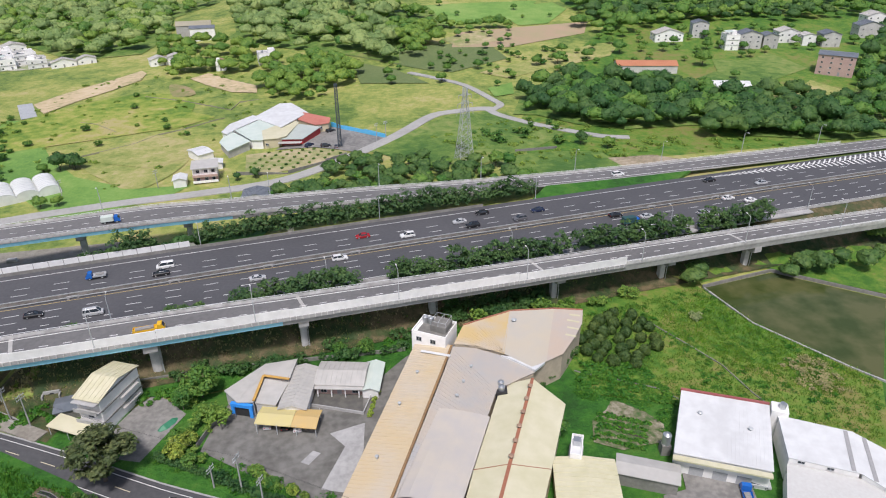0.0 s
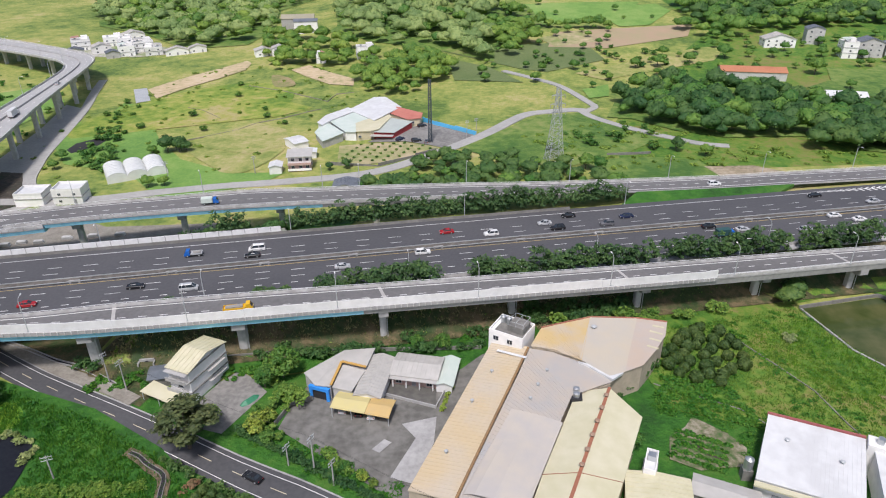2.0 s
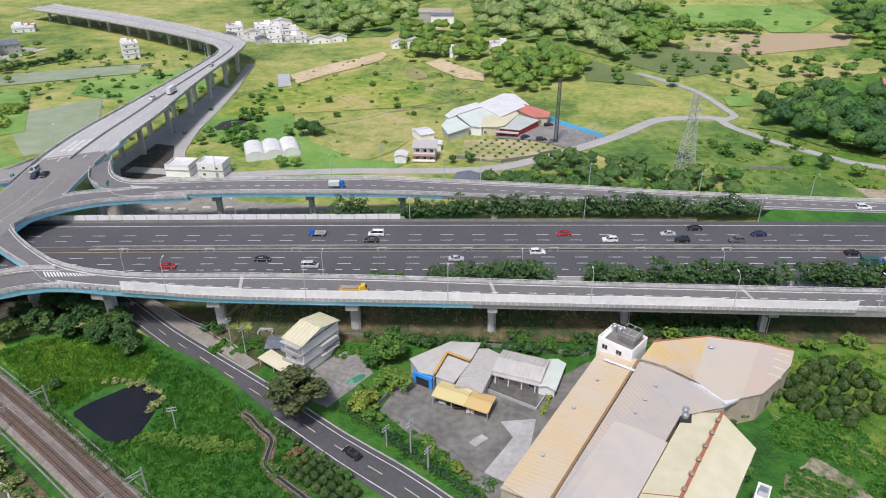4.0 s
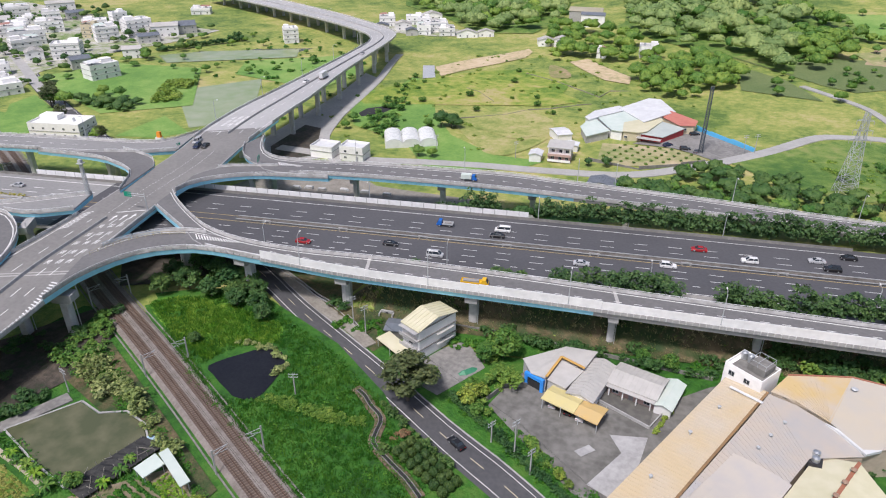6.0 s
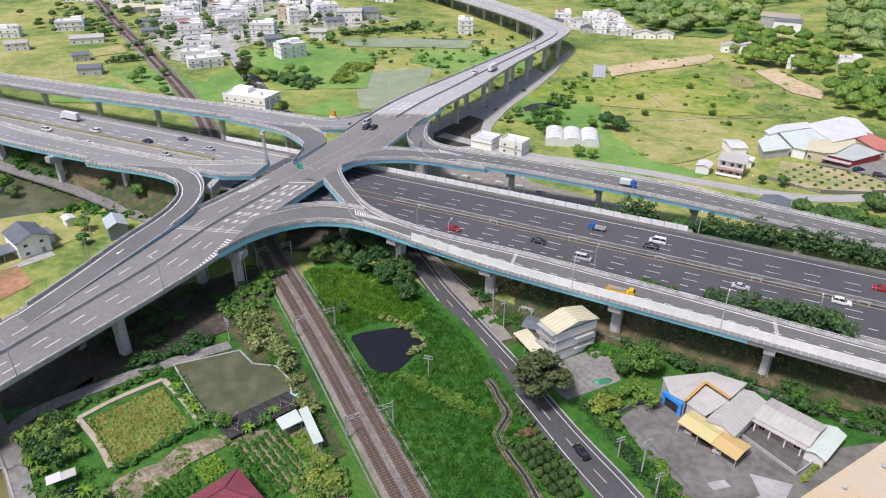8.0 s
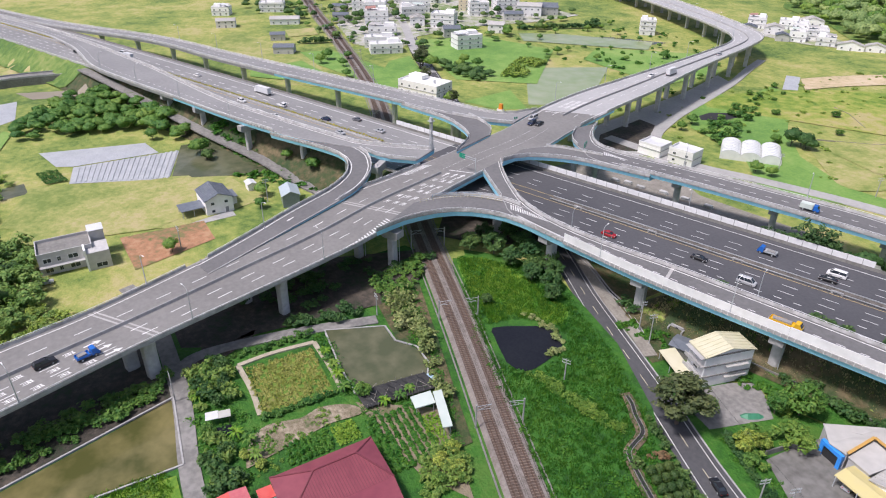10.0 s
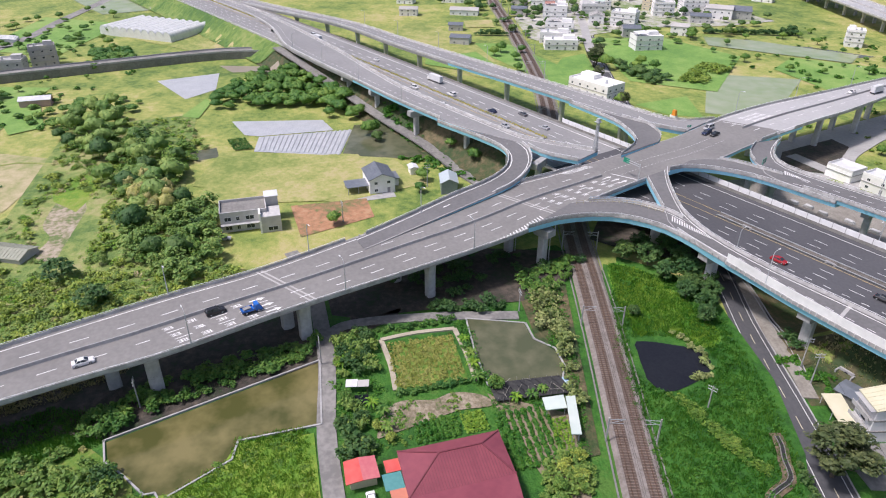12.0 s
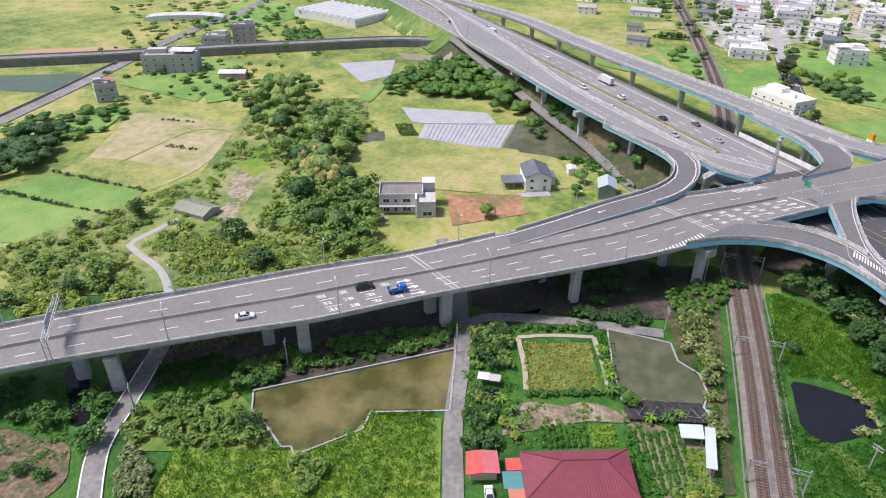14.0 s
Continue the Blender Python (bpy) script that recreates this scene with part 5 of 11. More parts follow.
wood("scrub", "dry grey-green shrubs beside the railway cutting", "bushes", LEAF_DRY, scatter([(-144, 68), (-149, 76), (-128, 70), (-132, 65)], 22, 17, 2) + scatter([(-128, 68), (-100, 60), (-100, 62), (-128, 71)], 12, 217, 1.5), 94, 2.8, 2.2, 10, 18, 0.34, 0.8)
wood("scrub", "green bushes beside the railway cutting", "bushes", LEAF, scatter([(-155, 68), (-163, 88), (-146, 80), (-144, 68)], 24, 218, 2), 95, 2.2, 1.8, 10, 18, 0.34, 0.8)
wood("scrub", "shrubs on the roadside slope north of the ramp", "bushes", LEAF_DARK, scatter([(-67, 240), (-50, 258), (-38, 280), (-10, 272), (12, 268), (24, 262), (36, 250), (30, 244), (-18, 235), (-50, 228)], 70, 18, 3.4), 96, 5.4, 3.4, 16, 24, 0.38, 1.1)
wood("scrub", "lighter shrubs on the roadside slope north of the ramp", "bushes", LEAF, scatter([(-67, 240), (-50, 258), (-38, 280), (-10, 272), (12, 268), (24, 262), (36, 250), (30, 244), (-18, 235), (-50, 228)], 40, 418, 3.4), 97, 4.0, 2.8, 14, 22, 0.36, 1.0)
wood("scrub", "bushes on the bank behind the factory", "bushes", LEAF, [(33, 165), (35, 164), (37, 167), (44, 167), (46, 168), (54, 172), (56, 171.5), (28, 163), (24, 162), (10, 158)], 98, 3.6, 2.4, 14, 20, 0.36, 0.9)
wood("scrub", "shaded dark shrubs under the ramp", "bushes", LEAF_DARK, scatter([(2, 158), (30, 166), (30, 170), (2, 163)], 26, 19, 2), 99, 3.2, 2.2, 12, 18, 0.4, 0.9)
wood("scrub", "tall dark green trees beside the eastern pond", "bushes", LEAF_DARK, [(108, 183), (115, 188), (119, 186), (129, 192), (134, 187), (124, 189), (140, 193), (146, 199), (147, 206), (76, 178), (79, 182.5), (152, 203), (112, 186)], 101, 6.0, 3.4, 18, 22, 0.42, 1.1)
wood("scrub", "dark green bushes on the bank behind the yard", "bushes", LEAF_DARK, scatter([(-60, 135), (-16, 144), (-10, 147), (-60, 137.5)], 20, 20, 1.8), 100, 2.6, 2.0, 12, 18, 0.34, 0.8)

wood("garden_trees", "dark green trees between the village houses", "bushes", LEAF_DARK, scatter([(-720, 220), (-600, 160), (-420, 190), (-390, 300), (-440, 400), (-640, 400)], 120, 341, 8), 342, 5.5, 3.4, 12, 14, 0.6, 1.1)
wood("garden_trees", "light green shrubs between the village houses", "bushes", LEAF, scatter([(-720, 220), (-600, 160), (-420, 190), (-390, 300), (-440, 400), (-640, 400)], 110, 343, 8), 344, 3.4, 2.8, 10, 14, 0.55, 1.0)
# woods of the far hills and hedges of the plain
# leaf colour lightened: distance haze is put into it
HAZEWOOD = leafy("far_wood_leaves", (0.17, 0.27, 0.08), (0.29, 0.385, 0.125), fine=0.5, broad=0.04, per_island=0.2, bump=0.5, bump_scale=0.9)
wood("woodland", "broadleaf forest on the northern hill", "forest", HAZEWOOD, scatter([(-500, 760), (-277, 747), (-214, 555), (-216, 499), (-262, 488), (-322, 543), (-385, 576)], 170, 301, 8) + scatter([(-197, 682), (-37, 610), (-27, 440), (-65, 468), (-123, 499), (-158, 539)], 110, 302, 9), 310, 12, 7, 12, 15, 1.2, 2.6)
wood("woodland", "bright green trees round the northern houses", "forest", LEAF, scatter([(-208, 524), (-170, 517), (-136, 495), (-120, 437), (-155, 441), (-175, 423)], 46, 303, 6) + scatter([(-121, 457), (-59, 455), (-51, 411), (-74, 372), (-102, 383)], 50, 304, 5.5) + scatter([(-31, 513), (-8, 517), (0, 481), (-18, 443), (-27, 444)], 18, 305, 6) + [(-28 + 7 * k, 525 - 0.5 * k) for k in range(12)], 314, 9, 5.2, 18, 18, 0.58, 1.6)
wood("woodland", "dark green trees east of the village lane", "forest", LEAF_DARK, scatter([(148, 366), (208, 358), (178, 299), (120, 298)], 50, 306, 6) + scatter([(103, 590), (308, 567), (293, 535), (204, 534), (110, 540)], 60, 307, 9), 318, 10, 5.5, 16, 18, 0.8, 1.8)
for x, y, h in ((162, 426, 11), (117, 455, 10), (73, 432, 9), (172, 399, 6), (199, 445, 6), (-409, 158, 8), (-402, 151, 7), (-389, 160, 6), (-365, 152, 6), (-404, 170, 6), (-362, 200, 11), (-356, 203, 10), (-294, 179, 7), (-358, 228, 7), (-346, 230, 7), (-351, 221, 6), (-414, 300, 8), (-408, 296, 7), (-388, 310, 5), (-349, 294, 6), (-542, 193, 6), (-588, 206, 7), (-314, 36, 6), (-311, 50, 7), (-306, 346, 6)):
    tree("broad%d" % (int(abs(x)) % 4), x, y, h)
wood("field_hedge", "tall dark field hedges on the plain", "hedge", LEAF_DARK, [(-460 + 0.33 * k, 158 + 0.9 * k) for k in range(0, 24, 2)] + [(-423 + 0.32 * k, 318 + 0.8 * k) for k in range(0, 76, 2)] + [(-411 - 0.3 * k, 380 + 0.5 * k) for k in range(0, 20, 2)], 322, 3.6, 2.2, 10, 14, 0.6, 0.9)
wood("scrub", "yellow-green shrubs in the wet meadow", "bushes", LEAF_YELLOW, scatter([(-349, 268), (-336, 274), (-315, 242), (-322, 232), (-340, 250)], 50, 323, 3), 324, 2.6, 2.4, 10, 14, 0.5, 0.9)
wood("scrub", "mixed bushes beside the western lane", "bushes", LEAF, scatter([(-361, -17), (-401, 9), (-388, 27), (-337, 46), (-332, 36), (-339, -16)], 70, 325, 4) + scatter([(-447, -84), (-469, -89), (-472, -67), (-442, -63)], 26, 326, 4), 327, 4.6, 3.4, 14, 16, 0.6, 1.1)
wood("scrub", "sparse bushes on the western plain", "bushes", LEAF, scatter([(-400, -130), (-370, -60), (-345, -40), (-330, -85), (-350, -125)], 34, 328, 5) + scatter([(-300, -190), (-340, -130), (-285, -140), (-260, -175)], 46, 329, 4) + scatter([(-640, -190), (-560, -100), (-480, -100), (-470, -180), (-560, -240)], 50, 330, 9), 331, 3.0, 2.8, 12, 14, 0.55, 0.95)
wood("scrub", "sparse bushes across the northern meadows", "bushes", LEAF, scatter([(-200, 256), (-228, 340), (-200, 300), (-180, 250)], 26, 332, 4) + scatter([(10, 300), (40, 340), (70, 300), (40, 285)], 14, 333, 4) + scatter([(-20, 440), (40, 400), (100, 440), (60, 480)], 26, 334, 5), 335, 2.6, 2.2, 12, 14, 0.5, 0.9)

HEDGE_GREEN = leafy("hedge_leaves", (0.035, 0.095, 0.026), (0.08, 0.16, 0.04), fine=0.9, broad=0.12, per_island=0.3)


def hedge_row(spans, v, height, radius, seed, label):
    """Trees in a line v metres north of the motorway's middle, along stretches of x."""
    r = rng(seed)
    places = []
    for a, b in spans:
        for x in np.arange(a, b, radius * 0.62):
            places.append((x + r.uniform(-0.4, 0.4), median_y(x) + v / 0.946 + r.uniform(-1, 1)))
    q = []
    base = [leaf_cloud(seed + k, 24, 22, radius * 0.8, height * 0.45, 0.1, 0.36, 0.95) for k in range(4)]
    for i, (x, y) in enumerate(places):
        a, k = r.uniform(0, 6.28), r.uniform(0.85, 1.2)
        p = base[i % 4].copy()
        c, s = math.cos(a) * k, math.sin(a) * k
        p = np.stack([p[..., 0] * c - p[..., 1] * s + x, p[..., 0] * s + p[..., 1] * c + y, p[..., 2] * k + terrain(x, y)], -1)
        q.append(p)
    return tagged(new("hedge", quads_mesh("hedge", np.concatenate(q), HEDGE_GREEN)), label, "hedge", "", "stuff")


hedge_row([(-54, -24), (-14, 36), (42, 78), (84, 108)], -22.3, 9.0, 3.3, 200, "dense dark green shrubs between motorway and ramp")
hedge_row([(-105, -88), (-71, -64)], -21.6, 3.6, 1.6, 204, "low green shrubs beside the motorway")
hedge_row([(-138, -104), (-98, -90), (-74, 10), (14, 34)], 21.4, 9.6, 3.6, 208, "row of dark green shrubs below the north ramp")

wood("hedge", "dark green conifer hedge along the factory wall", "hedge", LEAF_DARK, [(24.1, 130.1), (26.2, 133.3), (28.5, 136.6), (30.6, 138.8), (32.6, 141.2), (34.5, 143.5), (22.3, 127.0)], 611, 3.4, 1.1, 12, 22, 0.26, 0.5)
wood("scrub", "bright green shrubs between factory and workshop", "bushes", LEAF, [(22.3, 109.4), (23.6, 111.9), (21.0, 107.0), (22.7, 114.6), (25.1, 113.7)], 613, 4.6, 1.8, 14, 22, 0.3, 0.7)
# single trees
for key, x, y, h, w in (("thin0", -70, 102, 14, 1.5), ("broad2", -69, 110, 5.2, 1.0), ("broad1", -54, 119.5, 5.6, 1.1), ("broad0", -58, 128, 8.5, 1.0), ("broad1", -61, 123.5, 6.5, 0.8), ("broad2", -51, 118.5, 5.0, 1.1), ("yellow0", -57.5, 108.5, 5.0, 1.0), ("broad3", -70, 108, 4.8, 1.0),
                        ("yellow1", -56, 112, 4.0, 1.0), ("broad1", -53.5, 105.5, 3.6, 1.0), ("broad0", -20, 145, 4.6, 1.0), ("broad2", -27, 144.5, 4.0, 1.0), ("yellow0", -30.5, 98, 2.6, 1.0), ("yellow1", -28, 96.6, 2.2, 1.0), ("bush0", -35, 100, 2.4, 1.0)):
    tree(key, x, y, h, wide=w, beside="beside the walled yard")
for key, x, y, h in (("dark0", -142, 116, 8.5), ("dark1", -149, 118, 8), ("dark2", -138, 119, 8), ("dark3", -127, 112, 6.5), ("dark2", -137, 113, 7), ("dark1", -122.6, 109, 5.5), ("dark0", -130.5, 92, 3.6), ("dark3", -134, 110.5, 6), ("dark0", -144, 110, 7), ("dark1", -153, 110, 8), ("dark3", -158, 104, 7), ("dark2", -132, 117, 6), ("dark1", -162, 112, 6.5), ("dark0", -158, 119, 7)):
    tree(key, x, y, h, beside="below the curved ramp")
for i, (x, y) in enumerate(scatter([(36.5, 151), (48, 162), (57, 160), (57, 146), (48, 137.5), (36.5, 141)], 46, 30, 2.9)):
    tree(f"ball{i % 2}", x, y, 2.5 + 0.9 * ((i * 7) % 5) / 5, wide=1.0, group="orchard bushes", beside="in an orchard")
for key, x, y, h in (("dark0", -166, 278, 9.5), ("dark1", -161, 281, 8), ("broad2", -172, 275, 5), ("broad1", -154, 238, 6), ("broad3", -148, 240, 5), ("dark1", -77, 262, 5), ("dark3", -84, 260, 4), ("broad0", -107, 258, 4.5), ("broad2", 22, 264, 7.5), ("broad3", 27, 262, 7), ("broad1", 8, 285, 5),
                     ("broad1", -208, 262, 6), ("broad2", -205, 252, 5), ("dark2", 62, 290, 7), ("broad0", 73, 285, 6), ("broad3", 92, 322, 5), ("thin1", -375, 208, 12), ("thin0", -334, 187, 10), ("broad1", -232, 60, 6), ("broad0", -205, 22, 5.5), ("broad2", -222, 56, 4.5),
                     ("broad3", -283, 50, 9), ("dark1", -276, 51, 6), ("broad1", -252, 77, 5), ("broad2", -237, 82, 6), ("broad0", -118, 12, 3.6), ("yellow0", -108, 17, 2.6), ("yellow1", -104, 19, 2.2), ("broad3", -113, 46, 4), ("yellow0", -86, 51, 3.4), ("yellow1", -83, 53, 3.2), ("broad1", -82, 48, 3.4), ("yellow0", -88, 55, 3.0)):
    tree(key, x, y, h)
r_ = rng(77)
for x, y in scatter([(-240, 300), (-230, 420), (-140, 420), (-90, 330), (-130, 300), (-200, 270)], 20, 31, 12):
    tree(f"bush{int(r_.randint(2))}", x, y, r_.uniform(1.4, 3.4), beside="in the rough meadow")
for x, y in scatter([(-420, 300), (-300, 260), (-260, 330), (-300, 380), (-420, 400)], 22, 32, 12):
    tree(f"broad{int(r_.randint(4))}", x, y, r_.uniform(2.5, 5.5), beside="in the wet meadow")
for x, y in scatter([(-700, 160), (-560, 150), (-420, 200), (-480, 360), (-640, 420), (-740, 320)], 70, 33, 12):
    tree(f"dark{int(r_.randint(4))}", x, y, r_.uniform(4, 8), beside="among village houses")
for x, y in scatter([(-560, -180), (-420, -200), (-360, -120), (-430, -60), (-640, -100)], 50, 34, 11):
    tree(f"broad{int(r_.randint(4))}", x, y, r_.uniform(3, 6.5), beside="between flat fields")
for x, y in scatter([(40, 400), (100, 420), (180, 440), (290, 460), (250, 520), (100, 500)], 60, 35, 9):
    tree(f"broad{int(r_.randint(4))}", x, y, r_.uniform(4, 8), beside="between the houses")
for x, y in scatter([(-60, 400), (30, 380), (60, 480), (90, 560), (-20, 600), (-60, 480)], 50, 36, 10):
    tree(f"broad{int(r_.randint(4))}", x, y, r_.uniform(3, 7), beside="along field edges")

# low weeds and grass
def cover(name, label, poly, count, leaf, seed, height=0.32, radius=1.2, size=0.19, per=12, clumps=4, category="grass"):
    """A carpet of low leafy clumps."""
    return wood(name, label, category, leaf, scatter(poly, count, seed), seed, height, radius, clumps, per, size, radius * 0.5, 0.0, 0.5, 1.0)


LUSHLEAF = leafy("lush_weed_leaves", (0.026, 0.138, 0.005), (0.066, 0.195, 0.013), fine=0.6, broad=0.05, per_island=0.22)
BRIGHTLEAF = leafy("bright_weed_leaves", (0.11, 0.26, 0.014), (0.2, 0.34, 0.03), fine=0.6, broad=0.05, per_island=0.2)
MIDLEAF = leafy("mid_weed_leaves", (0.0842, 0.199, 0.0182), (0.15, 0.253, 0.0331), fine=0.6, broad=0.05, per_island=0.25)
SOFTLEAF = leafy("soft_brush_leaves", (0.2, 0.31, 0.05), (0.29, 0.36, 0.1), fine=0.4, broad=0.06, per_island=0.15)
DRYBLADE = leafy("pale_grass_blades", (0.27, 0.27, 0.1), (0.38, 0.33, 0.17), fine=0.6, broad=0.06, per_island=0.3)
RAIL_PLOT = [(-157, 99), (-138, 118), (-98, 108), (-76, 99), (-52, 81), (-40, 62), (-69, 65), (-118, 80)]
tufts("weeds", "lush bright green grass beside the railway", LUSHLEAF, scatter(RAIL_PLOT, 4600, 41), 41, 0.75, 9, 0.13, 0.7)
cover("weeds", "broad-leaved weeds beside the railway", RAIL_PLOT, 160, LUSHLEAF, 241, 0.5)
SUNNY = meadow("sunny_grass", [(0.045, 0.16, 0.008), (0.085, 0.22, 0.012), (0.14, 0.26, 0.022), (0.2, 0.27, 0.04)], 0.05, 0.6, 0.35, 1.2)
SUNNYLEAF = leafy("sunny_grass_blades", (0.085, 0.25, 0.01), (0.19, 0.33, 0.03), fine=0.6, broad=0.06, per_island=0.2)
WET_PLOT = [(-156, 98), (-151.6, 105.6), (-141, 109.3), (-129.6, 109.5), (-117.4, 110), (-112, 104), (-116.4, 99.5), (-121, 95), (-121.5, 88), (-135.8, 90.7)]
patch("verge", rounded(WET_PLOT), SUNNY, "bright yellow-green grass in the wet plot", "grass", lift=0.09)
tufts("weeds", "light green grass in the wet plot", SUNNYLEAF, scatter(WET_PLOT, 1700, 141), 141, 0.7, 9, 0.13, 0.7)
cover("weeds", "pale reed band beside the dark pond", [(-102, 86.5), (-92, 87.5), (-74, 91.5), (-74, 88.5), (-92, 84.5), (-101, 83.5)], 110, MIDLEAF, 142, 1.0, 0.9)
tufts("weeds", "thick bright green grass by the fish pond", BRIGHTLEAF, scatter([(-103, -52), (-102, -24), (-113, -13), (-113, 2), (-89, 2), (-80, -20), (-88, -56)], 3000, 43), 43, 0.7, 9, 0.12, 0.7)
cover("weeds", "low weeds among the grass by the fish pond", [(-103, -52), (-102, -24), (-113, -13), (-113, 2), (-89, 2), (-80, -20), (-88, -56)], 120, MIDLEAF, 243, 0.45, 1.1)
tufts("weeds", "uneven green grass on the plot below the motorway", MIDLEAF, scatter([(36, 160), (80, 178), (108, 134), (95, 108), (75, 120), (56, 128), (40, 128), (34, 140)], 3000, 45), 45, 0.6, 9, 0.13, 0.7)
cover("weeds", "uneven green weeds on the plot below the motorway", [(36, 160), (80, 178), (108, 134), (95, 108), (75, 120), (56, 128), (40, 128), (34, 140)], 300, LUSHLEAF, 245, 0.35, 1.1)
tufts("weeds", "yellow-green grass on the plot below the motorway", SUNNYLEAF, scatter([(56, 160), (78, 172), (106, 132), (92, 126), (76, 136)], 1200, 145), 145, 0.6, 9, 0.13, 0.7)
cover("weeds", "rusty brown dry weeds", [(86, 143), (98, 142), (98, 128), (86, 130)], 70, DRYBLADE, 146, 0.6, 1.0)
cover("weeds", "mixed weeds between the farm plots", [(-117, 44), (-106, 43), (-104, 62), (-110, 63)], 50, LUSHLEAF, 151)
cover("weeds", "grassy verge of the farm lane", [(-140, 44.5), (-117, 43.5), (-116, 46.5), (-140, 47.5)], 60, LUSHLEAF, 152)
cover("weeds", "weeds in the cottage garden", [(-141, 12), (-142, 22), (-112, 21), (-100, 15.5), (-100, 8.5), (-118, 9)], 120, LUSHLEAF, 153)
cover("weeds", "light grass beside the railway", [(-150, 68), (-150, 79), (-88, 58), (-88, 55), (-112, 63)], 160, LUSHLEAF, 154)
cover("weeds", "green weeds beside the stream", [(-128, -96), (-118, -70), (-104, -70), (-88, -92), (-100, -104)], 150, LUSHLEAF, 155)
cover("weeds", "garden weeds behind the factory halls", [(30, 128), (36, 138), (60, 128), (58, 118), (50, 112), (46, 124)], 130, LUSHLEAF, 156)
cover("weeds", "verge plants between yard and road", [(-64, 107), (-58, 112), (-22, 97), (-24, 92)], 80, LUSHLEAF, 157)
wood("reeds", "silvery pampas grass clump", "grass", DRYREED, [(71, 159), (72, 160), (70.5, 160.5)], 446, 1.8, 1.1, 8, 20, 0.28, 0.5)
tufts("dry_grass", "dry grass on the motorway bank", DRYBLADE, scatter([(-104, 133), (-40, 153), (30, 175), (30, 164), (-40, 143), (-104, 122)], 1500, 48), 49, 0.7, 7)
tufts("bank_grass", "dark green grass among the dry grass of the bank", MIDLEAF, scatter([(-104, 133), (-40, 153), (60, 184), (60, 172), (-40, 142), (-104, 121)], 700, 148), 149, 0.6, 7)
for poly, m_, lab in (([(-157, 97), (-138, 120), (-98, 111), (-76, 101), (-52, 83), (-20, 70), (-10, 50), (-69, 60), (-118, 76.5)], LUSH, "lush green grass beside the railway"),
                      ([(-103, -52), (-102, -24), (-107.5, -15), (-112, -12.5), (-110.5, 3.5), (-80, 2), (-70, -55)], BRIGHT, "bright green grass beside the fish pond"),
                      ([(24, 160), (30, 166), (76, 182), (86, 158), (103, 138), (108, 132), (95, 105), (75, 115), (56, 124), (36, 128)], WEEDY, "weedy green plot below the motorway"),
                      ([(70, 183), (77, 178.5), (101, 190), (134, 172), (112, 131), (150, 120), (220, 190), (220, 222), (110, 197)], WEEDY, "grassy ground round the eastern pond"),
                      ([(-118, -66), (-119, -42), (-108, -33), (-102, -32), (-103, -62)], WEEDY, "scrubby ground beside the lane"),
                      ([(-150, 66), (-150, 81), (-88, 60), (-88, 56)], BANK, "brown scrubby verge beside the railway"),
                      (rounded([(-109, -93), (-107, -82), (-105, -75), (-100, -72.5), (-95, -71.5), (-90, -76), (-88, -92)]), meadow("red_earth", [(0.05, 0.09, 0.02), (0.1, 0.085, 0.04), (0.16, 0.115, 0.07), (0.23, 0.165, 0.11)], 0.2, 0.6, 0.2, 1.0), "bare reddish earth beside the lane"),
                      ([(-160, -105), (-189, -130), (-240, -85), (-331, -80), (-335, -25), (-232, -28), (-189, -17), (-163, -64)], SCRUB, "scrubland floor"),
                      (rounded([(-208, -70), (-220, -68), (-231, -72), (-253, -70), (-258, -66), (-241, -60), (-228, -61), (-217, -56), (-201, -59)]), meadow("trodden_earth", [(0.12, 0.17, 0.05), (0.22, 0.21, 0.11), (0.33, 0.28, 0.2), (0.4, 0.34, 0.26)], 0.1, 0.6, 0.25, 1.2), "bare pale earth clearing in the scrub"),
                      ([(-263, -75), (-272, -63), (-254, -58), (-238, -63), (-249, -72)], BRIGHT, "grassy clearing in the scrub"),
                      ([(-272, -17), (-266, 40), (-250, 44), (-232, 40), (-224, 20), (-233, -24), (-253, -19)], MEADOW, "half-dry mown field"),
                      # next two sheets: shade under the deck put into the ground colour
                      ([(-125, -48), (-119, -75), (-146, -70), (-165, -2), (-139, 8), (-134, 8), (-121, -40)], SOIL_SHADE, "bare earth, darkened for shade under the flyover"),
                      ([(-139, 12), (-147, 30), (-165, 40), (-160, 95), (-150, 80), (-145, 66), (-148, 40), (-150, 18)], SOIL_SHADE, "bare earth, darkened for shade under the flyover"),
                      (rounded([(-130, -86), (-129, -81), (-125, -78.6), (-118, -76), (-112, -73.6), (-110.6, -76.4), (-116, -79.5), (-122, -82.5)]), WATER_DARK, "still dark stream below the flyover"),
                      ([(-286, -27), (-288, -16), (-277, -15), (-275, -24)], WATER_GREY, "small pond at the field edge")):
    patch("stream" if "stream" in lab else "pond" if "pond at" in lab else "verge", poly, m_, lab, "water" if m_ in (WATER_GREY, WATER_DARK) else "grass", lift=0.3 if m_ is WATER_DARK else 0.04)

wood("weeds", "pale yellow-green brush in the scrubland", "grass", BRIGHTLEAF, west(SCRUB_W, 420, 541, 1.5), 541, 0.9, 1.6, 6, 14, 0.24, 0.7, 0.0, 0.5, 0.6)
wood("weeds", "soft light green brush above the flyover", "grass", SOFTLEAF, west(LOW_W, 200, 543, 1.5) + west(BAND_W, 100, 544, 1.5), 545, 1.0, 1.7, 7, 16, 0.22, 0.75, 0.0, 0.5, 0.6)
wood("weeds", "dry straw-coloured grass in the scrubland", "grass", DRYBLADE, west(SCRUB_W, 200, 542, 0), 542, 0.7, 1.3, 4, 12, 0.24, 0.6, 0.0, 0.5, 1.0)

